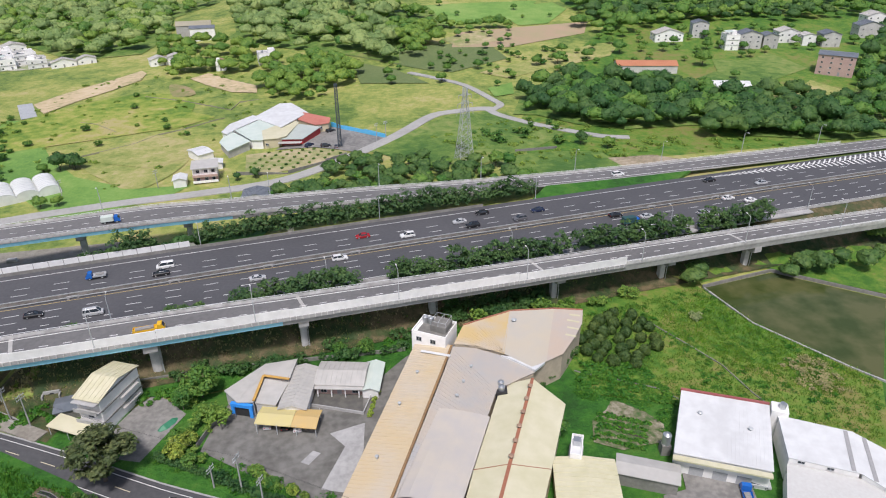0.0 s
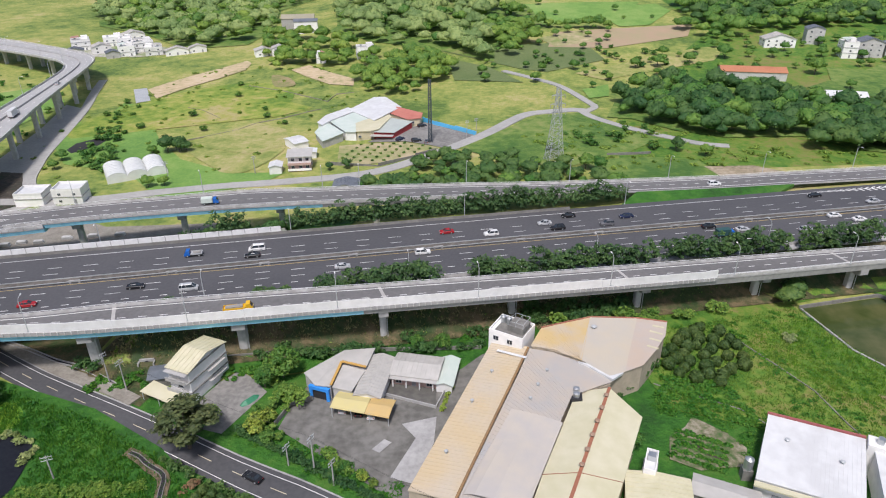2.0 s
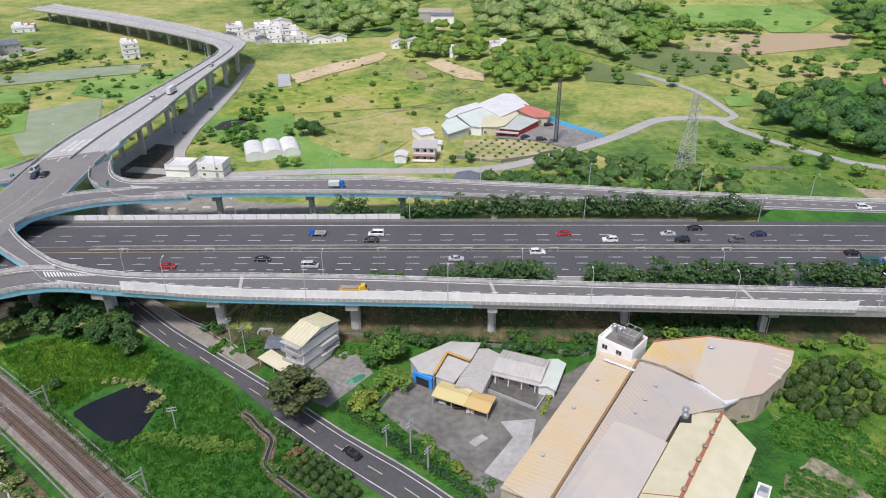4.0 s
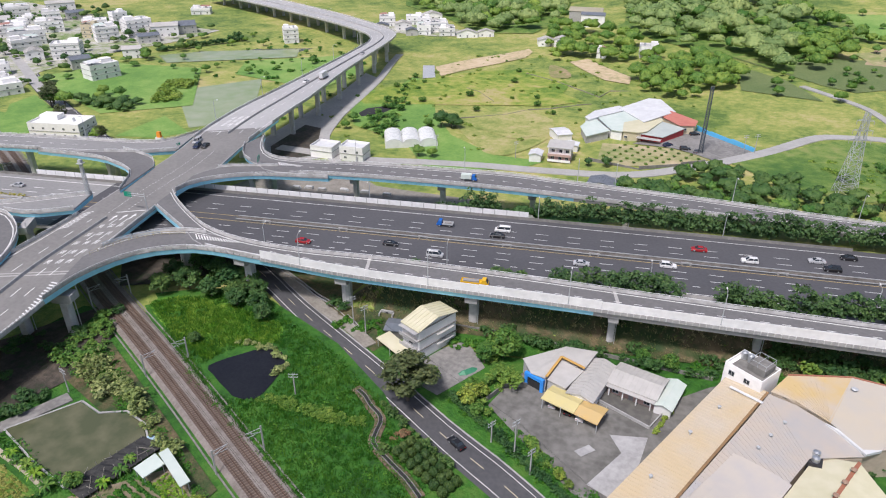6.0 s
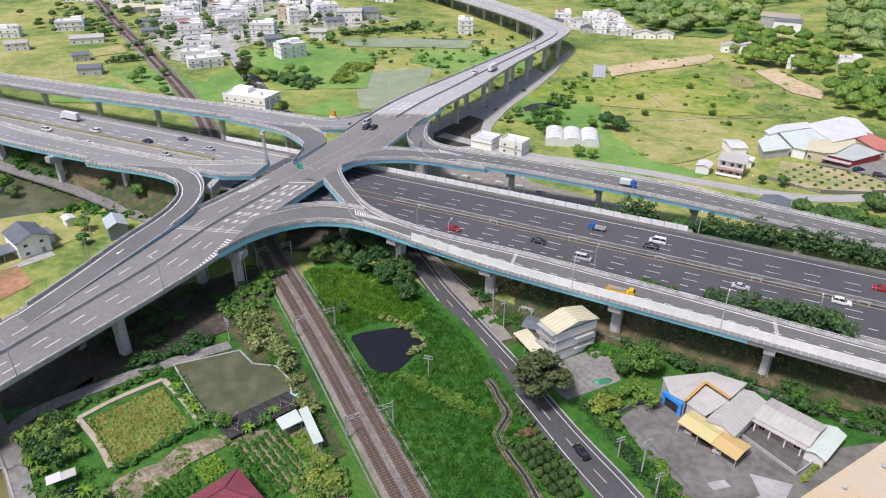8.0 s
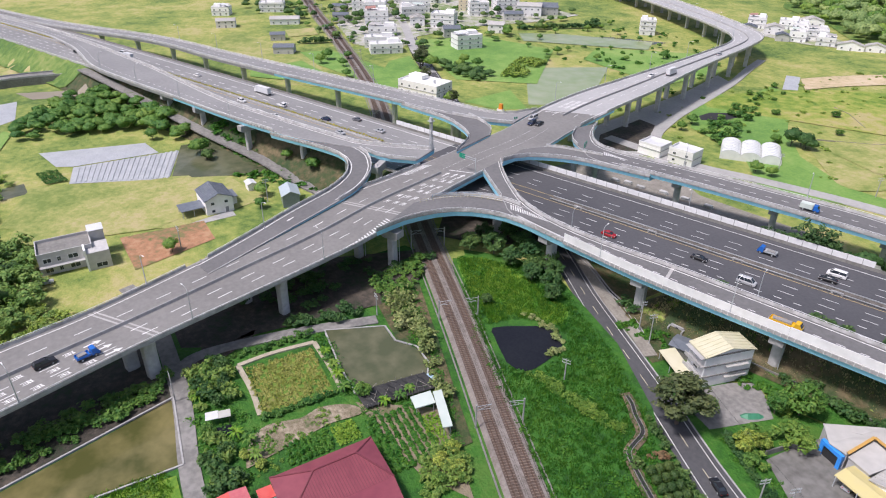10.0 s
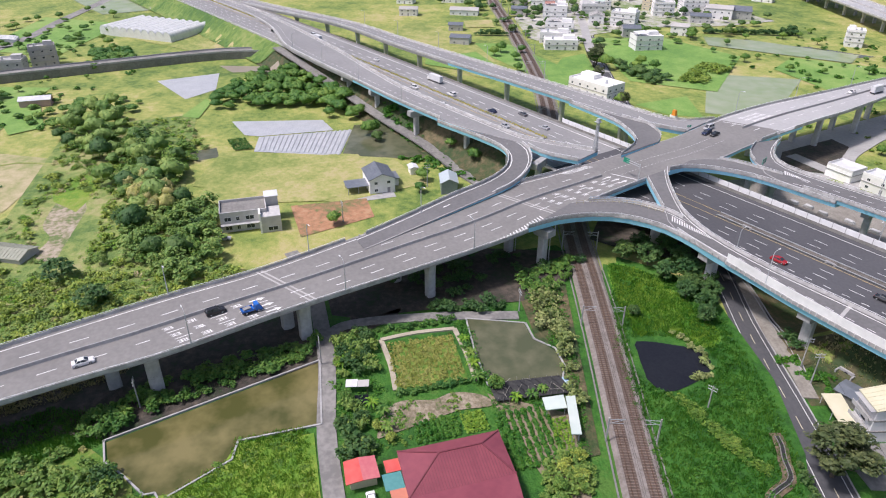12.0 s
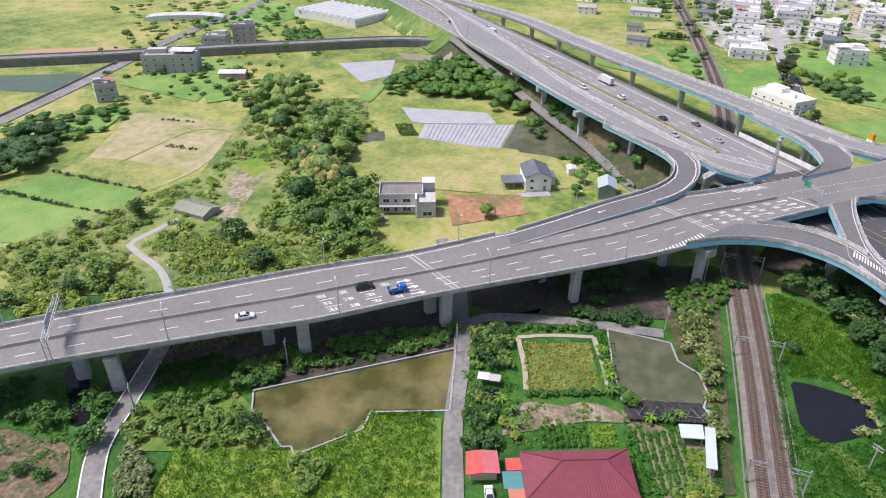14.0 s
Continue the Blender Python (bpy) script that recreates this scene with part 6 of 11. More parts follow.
# both sheets put the flyover's shade into the ground colour
patch("verge", [(-172, 13.5), (-180, 30), (-178, 60), (-166, 94), (-160, 62), (-150, 42), (-149.5, 20), (-153, 13.5)], SOIL_SHADE, "bare earth, darkened for shade under the flyover", "grass", lift=0.05)
patch("verge", [(-180, -4), (-178, 7), (-145, 7), (-140, 6), (-150, -8)], SOIL_SHADE, "bare shaded earth beside the farm lane", "grass", lift=0.05)
# dark leaf picked so the deck's shade sits in the leaf colour
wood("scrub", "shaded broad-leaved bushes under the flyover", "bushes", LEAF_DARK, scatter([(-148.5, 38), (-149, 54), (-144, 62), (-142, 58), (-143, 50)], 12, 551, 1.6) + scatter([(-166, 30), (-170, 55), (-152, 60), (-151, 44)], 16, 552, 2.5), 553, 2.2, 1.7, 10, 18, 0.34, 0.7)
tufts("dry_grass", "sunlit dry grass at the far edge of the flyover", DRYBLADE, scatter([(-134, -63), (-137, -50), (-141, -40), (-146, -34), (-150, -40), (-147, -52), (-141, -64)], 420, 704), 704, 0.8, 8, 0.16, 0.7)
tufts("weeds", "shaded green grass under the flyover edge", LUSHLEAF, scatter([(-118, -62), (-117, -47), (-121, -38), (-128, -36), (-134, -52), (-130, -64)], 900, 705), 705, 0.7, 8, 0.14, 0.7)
# dark leaves again carry the deck's shade by colour
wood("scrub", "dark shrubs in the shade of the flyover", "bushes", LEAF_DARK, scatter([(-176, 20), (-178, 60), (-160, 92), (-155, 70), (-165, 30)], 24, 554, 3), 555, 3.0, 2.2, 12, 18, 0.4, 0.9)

for x, y, h in ((-362, 199, 13), (-366, 203, 11), (-293, 180, 8)):
    tree("thin%d" % (int(h) % 2), x, y, h, beside="beside the village street", wide=1.3)
for x, y, h in ((-161, 279, 8), (-164, 282, 7), (-158, 280, 6)):
    tree("dark%d" % (h % 2), x, y, h, beside="in the meadow")
wood("scrub", "dark leafy bushes in the wet meadow", "bushes", LEAF_DARK, scatter([(-360, 212), (-354, 224), (-326, 226), (-322, 214), (-340, 210)], 30, 561, 3), 562, 4.4, 3.0, 14, 18, 0.5, 1.1)

# ---- buildings ----
FRAME = mat("window_frame", (0.62, 0.63, 0.63), (0.52, 0.53, 0.53), rough=0.5)
TANK = mat("steel_tank", (0.55, 0.57, 0.58), (0.45, 0.47, 0.48), rough=0.3, metal=0.7)
_win = Geo()
for cx, cz, sx, sz in ((-0.72, 0.0, 0.1, 1.3), (0.72, 0.0, 0.1, 1.3), (0.0, 0.0, 0.06, 1.3)):
    _win.box(cx, 0, cz, sx, 0.14, sz)
for cz in (-0.06, 1.24):
    _win.box(0, 0, cz, 1.54, 0.2, 0.1)
WINDOW = _win.mesh("window", FRAME)
WPANE = Geo().box(0, 0, 0.0, 1.4, 0.05, 1.24).mesh("pane", PANE)
DOORM = Geo().box(0, 0, 0, 1.1, 0.12, 2.1).mesh("door", mat("steel_door", (0.3, 0.3, 0.31), (0.24, 0.24, 0.25), rough=0.5))
SHUTTER = Geo().box(0, 0, 0, 2.8, 0.1, 2.5).mesh("roller_shutter", mat("roller_shutter_steel", (0.4, 0.41, 0.42), (0.32, 0.33, 0.34), rough=0.45, fine=3))


def put(name, mesh, m, parent, label=""):
    ob = new(name, mesh)
    ob.parent = parent
    ob.matrix_basis = m
    return tagged(ob, label)


def window(parent, x, y, z, turn, sx=1.0, sz=1.0):
    w = put("window", WINDOW, pose(x, y, z, 0, 0, turn) @ Matrix.Diagonal((sx, 1, sz, 1)), parent)
    put("pane", WPANE, Matrix.Identity(4), w)
    return w


def roof_gable(w, d, h, rise, over=0.4, thick=0.18, along="y"):
    """A pitched sheet roof over w by d, ridge along x or y."""
    g = Geo()
    if along == "y":
        prof = [(-w / 2 - over, h - over * rise / (w / 2)), (0, h + rise), (w / 2 + over, h - over * rise / (w / 2))]
        ring = lambda yy: [(x, yy, z + thick) for x, z in prof] + [(x, yy, z) for x, z in prof[::-1]]
        g.loft([ring(-d / 2 - over), ring(d / 2 + over)])
    else:
        prof = [(-d / 2 - over, h - over * rise / (d / 2)), (0, h + rise), (d / 2 + over, h - over * rise / (d / 2))]
        ring = lambda xx: [(xx, y, z + thick) for y, z in prof] + [(xx, y, z) for y, z in prof[::-1]]
        g.loft([ring(-w / 2 - over), ring(w / 2 + over)])
    return g


def seams(w, d, h, rise, step=0.9, along="y", over=0.4):
    """Raised ribs of a sheet roof, running down the slope."""
    g = Geo()
    if along == "y":
        for yy in np.arange(-d / 2, d / 2 + 0.01, step):
            for sgn in (-1, 1):
                g.bar((0, yy, h + rise + 0.22), (sgn * (w / 2 + over), yy, h - over * rise / (w / 2) + 0.22), 0.08, 0.1)
    else:
        for xx in np.arange(-w / 2, w / 2 + 0.01, step):
            for sgn in (-1, 1):
                g.bar((xx, 0, h + rise + 0.22), (xx, sgn * (d / 2 + over), h - over * rise / (d / 2) + 0.22), 0.08, 0.1)
    return g


def walls(w, d, h, rise=0.0, along="y"):
    g = Geo()
    if rise == 0:
        return g.box(0, 0, -0.8, w, d, h + 0.8)
    if along == "y":
        ring = lambda yy: [(-w / 2, yy, -0.8), (w / 2, yy, -0.8), (w / 2, yy, h), (0, yy, h + rise), (-w / 2, yy, h)]
        return g.loft([ring(-d / 2), ring(d / 2)])
    ring = lambda xx: [(xx, -d / 2, -0.8), (xx, d / 2, -0.8), (xx, d / 2, h), (xx, 0, h + rise), (xx, -d / 2, h)]
    return g.loft([ring(-w / 2), ring(w / 2)])


def house(x, y, turn, w, d, h, roof, wall, roofing, label, name="house", along="y", rise=None, rows=True, group="", top=True, seed=0, sides=(0, 1, 2, 3)):
    """A building: its front on local -y. roof: flat or gable."""
    hs = thing(name, label, "building", (x, y, terrain(x, y)), turn, group)
    span = w if along == "y" else d
    rise = (span * 0.16 if rise is None else rise) if roof == "gable" else 0.0
    part("wall", walls(w, d, h, rise, along), wall, hs)
    if roof == "gable":
        part("roof", roof_gable(w, d, h, rise, along=along), roofing, hs)
        if w * d > 60 and w < 40:
            part("roof_ribs", seams(w, d, h, rise, 1.2, along), roofing, hs)
    else:
        part("roof", Geo().box(0, 0, h, w - 0.5, d - 0.5, 0.06), roofing, hs)
        par = Geo()
        for cx, cy, sx, sy in ((0, -d / 2 + 0.1, w, 0.2), (0, d / 2 - 0.1, w, 0.2), (-w / 2 + 0.1, 0, 0.2, d - 0.4), (w / 2 - 0.1, 0, 0.2, d - 0.4)):
            par.box(cx, cy, h, sx, sy, 0.9)
        part("parapet", par, wall, hs)
        if top:
            r = rng(int(abs(x * 13 + y * 7)) + seed)
            sx = r.choice([-1, 1])
            part("stair_head", Geo().box(sx * w * 0.25, d * 0.2, h, w * 0.35, d * 0.4, 2.4), wall, hs)
            tk = Geo()
            tk.tube((-sx * w * 0.25, 0, h), (-sx * w * 0.25, 0, h + 1.6), 0.7, 0.7, 10)
            tk.tube((-sx * w * 0.25, 0, h + 1.6), (-sx * w * 0.25, 0, h + 1.9), 0.7, 0.2, 10)
            part("water_tank", tk, TANK, hs, "steel rooftop water tank")
            if r.rand() < 0.55:
                cover_ = Geo().prism([(-sx * w * 0.46, -d * 0.46), (-sx * w * 0.02, -d * 0.46), (-sx * w * 0.02, d * 0.3), (-sx * w * 0.46, d * 0.3)], [h + 2.0, h + 2.5, h + 2.5, h + 2.0], [h + 2.12, h + 2.62, h + 2.62, h + 2.12])
                part("roof_shelter", cover_, [ROOFGREY, ROOFWHITE, mat("rust_red_sheet", (0.36, 0.17, 0.13), (0.42, 0.22, 0.17), rough=0.5), ROOFGREEN][int(r.randint(4))], hs, "sheet shelter on the roof")
        for z in np.arange(3.1, h - 0.5, 3.2):
            part("ledge", Geo().box(0, 0, z, w + 0.5, d + 0.5, 0.22), CONCRETE, hs)
    if rows:
        storeys = max(1, round(h / 3.2))
        for s in range(storeys):
            z = 0.95 + s * h / storeys
            for side in sides:
                length = w if side in (0, 2) else d
                n = max(1, int(length / (3.4 if abs(x) + abs(y) < 260 else 4.6)))
                for k in range(n):
                    off = (k + 0.5) / n * length - length / 2
                    px, py, a = ((off, -d / 2, 0), (w / 2, off, 90), (off, d / 2, 0), (-w / 2, off, 90))[side]
                    if s == 0 and side == 0 and k == n // 2:
                        put("door", DOORM, pose(px, py - 0.02, 0, 0, 0, 0), hs)
                    else:
                        window(hs, px, py, z, a, 1.0 if abs(x) + abs(y) < 260 else 0.8, 1.0 if abs(x) + abs(y) < 260 else 0.75)
    return hs


# village, rows: x, y, turn, width, depth, height, roof and wall
VILLAGE = [
    (-317, 177, 23, 26, 14, 6.2, 0), (-411, 200, 71, 21, 12, 5.5, 0), (-395, 253, 81, 18, 12, 8.4, 0), (-477, 260, 63, 11, 12, 5.6, 2), (-460, 274, 45, 18, 12, 10.2, 0),
    (-489, 324, 65, 16, 14, 10.2, 0), (-488, 351, 71, 19, 14, 11.5, 0), (-510, 326, 29, 10, 10, 9.4, 1), (-458, 337, 62, 15, 10, 5.1, 3), (-567, 298, 56, 20, 12, 7.4, 0),
    (-557, 322, 60, 20, 12, 8.5, 0), (-509, 273, 72, 19, 12, 7.8, 0), (-497, 235, 65, 18, 14, 10, 0), (-538, 246, 65, 24, 14, 13, 0), (-601, 272, 66, 12, 14, 11.5, 0), (-618, 314, 57, 20, 14, 5.6, 2),
    (-608, 332, 54, 13, 10, 5.7, 0)]
VILLAGE2 = [
    (-632, 248, 75, 21, 14, 4.2, 4), (-612, 262, 75, 18, 12, 4.2, 4), (-696, 268, 60, 19, 12, 5.7, 0), (-706, 288, 68, 11, 10, 5.9, 0), (-593, 368, 67, 15, 10, 5.9, 3), (-541, 373, 76, 12, 10, 9.1, 0),
    (-462, 374, 60, 18, 10, 6.4, 3), (-519, 443, 38, 17, 10, 4.8, 0), (-698, 304, 59, 11, 10, 4.7, 2), (-562, 232, 45, 12, 8, 4.0, 3), (-650, 300, 60, 16, 12, 8, 0), (-665, 330, 58, 14, 12, 7, 0),
    (-575, 275, 60, 14, 12, 9, 0), (-430, 262, 70, 12, 10, 6, 3), (-366, 392, 49, 10.6, 10, 10.2, 0), (-520, 215, 60, 12, 9, 5, 3), (-480, 150, 70, 10, 8, 4, 3), (-540, 130, 70, 14, 9, 5, 2), (-590, 140, 60, 14, 10, 6, 0)]
VILLAGE3 = [
    (-585, 181, 65, 20, 12, 7, 0), (-531, 173, 65, 22, 10, 4, 2), (-440, 141, 60, 13, 9, 4.5, 3), (-489, 151, 60, 14, 10, 4.5, 3), (-554, 257, 62, 16, 12, 13, 0), (-493, 228, 62, 18, 10, 9, 0), (-458, 221, 62, 20, 10, 6, 0), (-426, 203, 62, 20, 9, 6.5, 0), (-411, 209, 62, 14, 9, 4, 2),
    (-542, 236, 62, 14, 12, 10, 0), (-526, 285, 62, 24, 12, 10, 0), (-482, 258, 62, 14, 11, 9, 1), (-551, 318, 62, 20, 12, 9, 0), (-465, 275, 62, 22, 12, 8, 0), (-609, 341, 62, 22, 12, 9, 0), (-606, 312, 62, 20, 12, 11, 0), (-629, 322, 62, 16, 12, 9, 0), (-578, 308, 62, 16, 12, 8, 0),
    (-633, 290, 62, 18, 14, 12, 0), (-660, 292, 62, 16, 12, 10, 0), (-614, 294, 62, 20, 12, 12, 0), (-595, 278, 62, 22, 12, 14, 0), (-523, 246, 62, 18, 12, 11, 0), (-491, 328, 50, 22, 14, 9, 0), (-504, 360, 50, 20, 12, 8, 0), (-467, 360, 50, 20, 12, 8, 2), (-453, 372, 50, 18, 12, 5, 3),
    (-526, 341, 55, 18, 12, 9, 0), (-541, 374, 55, 18, 12, 8, 1), (-475, 386, 50, 16, 10, 5, 3), (-426, 299, 50, 12, 10, 6, 2), (-516, 316, 55, 14, 10, 7, 0), (-599, 350, 60, 14, 10, 8, 0), (-680, 325, 60, 24, 14, 9, 0), (-650, 350, 60, 20, 12, 8, 0), (-700, 350, 60, 24, 12, 9, 0), (-640, 385, 60, 24, 12, 8, 2), (-720, 240, 60, 30, 14, 8, 0)]
STYLES = [("flat", HOUSEWHITE, mat("pale_roof_coat", (0.74, 0.735, 0.72), (0.6, 0.595, 0.58), fine=0.5, broad=0.15, per_object=0.15), "white flat-roofed village house with rooftop tank"), ("flat", mat("cream_render", (0.62, 0.55, 0.38), (0.55, 0.48, 0.33)), CONCRETE, "cream flat-roofed village house"),
          ("gable", HOUSEWHITE, ROOFGREY, "white village house with grey sheet roof"), ("gable", HOUSEGREY, ROOFSLATE, "grey village house with dark sheet roof"), ("gable", HOUSEGREY, ROOFCREAM, "long shed with pale yellow roof")]
for x, y, a, w, d, h, k in VILLAGE + VILLAGE2 + [v for v in VILLAGE3 if all(math.dist(v[:2], q[:2]) > 14 for q in VILLAGE + VILLAGE2)]:
    roof, wall, roofing, label = STYLES[k]
    house(x, y, a, w, d, h, roof, wall, roofing, label, group="village houses", along="x" if w > d else "y", sides=(0, 1))

# houses in the north and east
for x, y, a, w, d, h, k in ((-342, 484, 35, 13, 10, 7.6, 0), (-321, 476, 40, 13, 9, 5, 2), (-326, 501, 35, 14, 10, 6.5, 0), (-296, 468, 34, 11, 9, 6.6, 0), (-292, 484, 38, 14, 10, 7, 0), (-277, 472, 30, 12, 9, 5.4, 0), (-303, 461, 38, 9, 8, 4, 3), (-316, 513, 40, 16, 10, 7, 2), (-308, 488, 38, 10, 9, 8.2, 0), (-334, 464, 35, 12, 8, 4.2, 3), (-259, 472, 30, 16, 6, 3.4, 2), (-247, 480, 30, 12, 6, 3.6, 2), (-192, 468, 30, 12, 8, 4, 2), (-181, 470, 20, 10, 8, 5, 2), (-144, 449, 10, 6, 6, 5, 0),
                            (157, 487, 5, 20, 10, 5, 2), (206, 469, 0, 15, 10, 9, 3), (220, 469, 0, 10, 9, 8, 3), (193, 466, 0, 9, 10, 9, 0), (238, 483, 0, 14, 10, 7, 2), (249, 475, 0, 9, 8, 6.4, 2), (262, 472, 0, 12, 10, 8, 3), (182, 496, -5, 11, 9, 9.5, 3),
                            (315, 515, 5, 16, 10, 9.4, 2), (300, 494, 0, 17, 10, 8, 3)):
    roof, wall, roofing, label = STYLES[k]
    house(x, y, a, w, d, h, roof, wall, roofing, label.replace("village", "hillside"), group="hillside houses", sides=(0, 1, 3))
house(236, 410, -30, 20, 14, 11.5, "gable", PINKTILE, ROOFSLATE, "three-storey pink tiled building with slate roof", along="x", rise=1.0)
house(-116, 460, 20, 12, 10, 6.6, "flat", HOUSEWHITE, CONCRETE, "white and pink house among trees", sides=(0, 1, 3))
house(157, 371, -5, 22, 10, 5.5, "gable", HOUSEWHITE, ROOFWHITE, "long white shed with white sheet roof", name="shed", along="x", rows=False)
house(124, 417, -2, 36, 12, 4.5, "gable", HOUSEGREY, mat("terracotta_roof", (0.42, 0.17, 0.09), (0.5, 0.22, 0.12), rough=0.6), "long low building with terracotta roof", name="shed", along="x", rows=False)
house(-195, 556, 15, 26, 14, 8, "gable", CONCRETE, mat("temple_tile_roof", (0.3, 0.28, 0.2), (0.36, 0.33, 0.25)), "temple-like hall with grey tiled roof", name="hall", along="x", rows=False)
house(-182, 536, 15, 18, 9, 9, "gable", HOUSEWHITE, ROOFSLATE, "white hall beside a terrace", name="hall", along="x", rows=False)
def balcony_house(x, y, turn):
    """A house with a pink lower storey, a white upper one, balconies and a grey sheet roof."""
    t = thing("house", "three-storey pink and white house with balconies and grey roof", "building", (x, y, terrain(x, y)), turn)
    part("lower_wall", Geo().box(0, 0, -0.8, 9.6, 8.0, 4.0), PINKTILE, t, "pink tiled lower storey")
    part("upper_wall", Geo().box(0, 0.4, 3.2, 9.6, 7.2, 3.0), HOUSEWHITE, t, "white upper storey")
    part("roof", Geo().prism([(-5.4, -4.4), (5.4, -4.4), (5.4, 4.6), (-5.4, 4.6)], [6.3, 6.3, 6.9, 6.9], [6.5, 6.5, 7.1, 7.1]), ROOFGREY, t, "grey sheet roof")
    for z in (3.05, 0.6):
        part("balcony", Geo().box(0, -4.6, z, 9.8, 1.5, 0.18).box(0, -5.3, z, 9.8, 0.14, 1.0), PINKTILE if z > 1 else HOUSEWHITE, t)
    for cx in (-4.6, -1.6, 1.6, 4.6):
        part("post", Geo().box(cx, -4.3, 4.0, 0.2, 0.2, 2.4), HOUSEWHITE, t)
    for z in (1.2, 4.2):
        for cx in (-2.8, 0.4, 3.2):
            window(t, cx, -4.02 if z < 2 else -3.22, z, 0, 0.9, 1.0)
        for cy in (-1.6, 1.8):
            window(t, 4.82, cy, z, 90, 0.9, 0.9)
    return t


balcony_house(-97.6, 263, 14)
house(-106.5, 257.5, 14, 5, 6, 3.4, "gable", HOUSEWHITE, ROOFWHITE, "white annex with sheet roof", name="annex", rows=False)
house(-108.4, 290, -45, 10, 7, 3.2, "gable", HOUSEWHITE, ROOFWHITE, "white workshop with sheet roof", name="annex", rows=False, rise=0.7)
house(-98.2, 276, 14, 7, 5, 3.0, "gable", HOUSEWHITE, ROOFWHITE, "low white shed with sheet roof", name="annex", rows=False, rise=0.5)
house(-71, 239.5, 8, 10, 8, 2.6, "gable", HOUSEGREY, ROOFSLATE, "low shed with blue-grey sheet roof below the road", name="shed", rows=False, rise=1.2)
house(-190.5, 219, 12, 10.5, 9, 4.6, "flat", HOUSEWHITE, ROOFWHITE, "white cubic house beside the ramp", top=False, sides=(1,), rows=False)
house(-177, 222.5, 12, 11, 8, 5.6, "flat", HOUSEWHITE, ROOFWHITE, "white house with small windows beside the ramp", top=False, sides=(0,))
# west
house(-386, -138, 94, 29, 13, 9.5, "flat", HOUSEGREY, CONCRETE, "three-storey pale grey concrete building", sides=(0, 1, 3))
house(-335, -155, 119, 10, 8, 8, "flat", HOUSEGREY, CONCRETE, "small grey concrete building", sides=(0, 1, 3))
house(-440, -127, 86, 15, 10, 7, "flat", HOUSEGREY, CONCRETE, "grey flat-roofed building by a crossroads", sides=(0, 1, 3))
house(-452, -112, 100, 14, 8, 11, "flat", HOUSEGREY, CONCRETE, "grey narrow building by a crossroads", sides=(0, 1, 3))
house(-371, -101, 90, 14, 7, 3.4, "gable", PINKTILE, ROOFWHITE, "low brick house with white roof", along="x", rows=False)
house(-211, -77, 62, 13, 8, 1.9, "gable", HOUSEGREY, mat("olive_sheet_roof", (0.26, 0.27, 0.2), (0.32, 0.33, 0.26)), "old shed with olive sheet roof in scrub", name="shed", along="x", rows=False)


def vault_house(x, y, turn, w, d, h, n, label):
    """A row of n arched film greenhouses."""
    t = thing("greenhouse", label, "greenhouse", (x, y, terrain(x, y)), turn)
    for k in range(n):
        c = (k - (n - 1) / 2) * w / n
        ring = lambda yy: [(c - w / n / 2, yy, -0.6)] + [(c + w / n / 2 * -math.cos(math.pi * i / 10), yy, h * 0.45 + h * 0.55 * math.sin(math.pi * i / 10)) for i in range(11)] + [(c + w / n / 2, yy, -0.6)]
        part("bay", Geo().loft([ring(-d / 2), ring(d / 2)]), GLASSHOUSE, t)
        for yy in np.arange(-d / 2, d / 2 + 0.1, max(2.0, d / 12)):
            pts = [(c + w / n / 2 * -math.cos(math.pi * i / 8) * 1.01, yy, h * 0.45 + h * 0.56 * math.sin(math.pi * i / 8)) for i in range(9)]
            part("hoop", Geo().loft([[(x, y + dy, z + dz) for dy, dz in ((-0.04, -0.04), (0.04, -0.04), (0.04, 0.04), (-0.04, 0.04))] for x, y, z in pts]), STEEL, t)
    return t


vault_house(-168, 253, 37, 24, 17, 4.2, 3, "three white film tunnel greenhouses")
vault_house(-524, -56, 51, 62, 38, 6.5, 10, "large glasshouse with many white bays")
vault_house(-520, -170, 92, 56, 12, 4, 1, "long low white greenhouse")


def slab(name, poly, z, parent, material, thick=0.2, at=(0, 0, 0), label=""):
    """A sloping sheet over an outline; z: one height for each corner."""
    poly = [(x - at[0], y - at[1]) for x, y in poly]
    n = len(poly)
    area = sum(poly[i][0] * poly[(i + 1) % n][1] - poly[(i + 1) % n][0] * poly[i][1] for i in range(n))
    zs = list(z) if isinstance(z, (list, tuple)) else [z] * n
    if area < 0:
        poly, zs = poly[::-1], zs[::-1]
    return part(name, Geo().prism(poly, [q - thick for q in zs], zs), material, parent, label)


def skirt(name, poly, z, parent, material, at=(0, 0, 0), inset=0.3, label=""):
    """Walls below a roof outline, set in a little."""
    cx, cy = sum(p[0] for p in poly) / len(poly), sum(p[1] for p in poly) / len(poly)
    q = []
    for x, y in poly:
        d = math.hypot(x - cx, y - cy)
        q.append((x - (x - cx) / d * inset, y - (y - cy) / d * inset))
    zs = list(z) if isinstance(z, (list, tuple)) else [z] * len(q)
    poly2 = [(x - at[0], y - at[1]) for x, y in q]
    n = len(poly2)
    if sum(poly2[i][0] * poly2[(i + 1) % n][1] - poly2[(i + 1) % n][0] * poly2[i][1] for i in range(n)) < 0:
        poly2, zs = poly2[::-1], zs[::-1]
    return part(name, Geo().prism(poly2, -0.6, [v - 0.25 for v in zs]), material, parent, label)


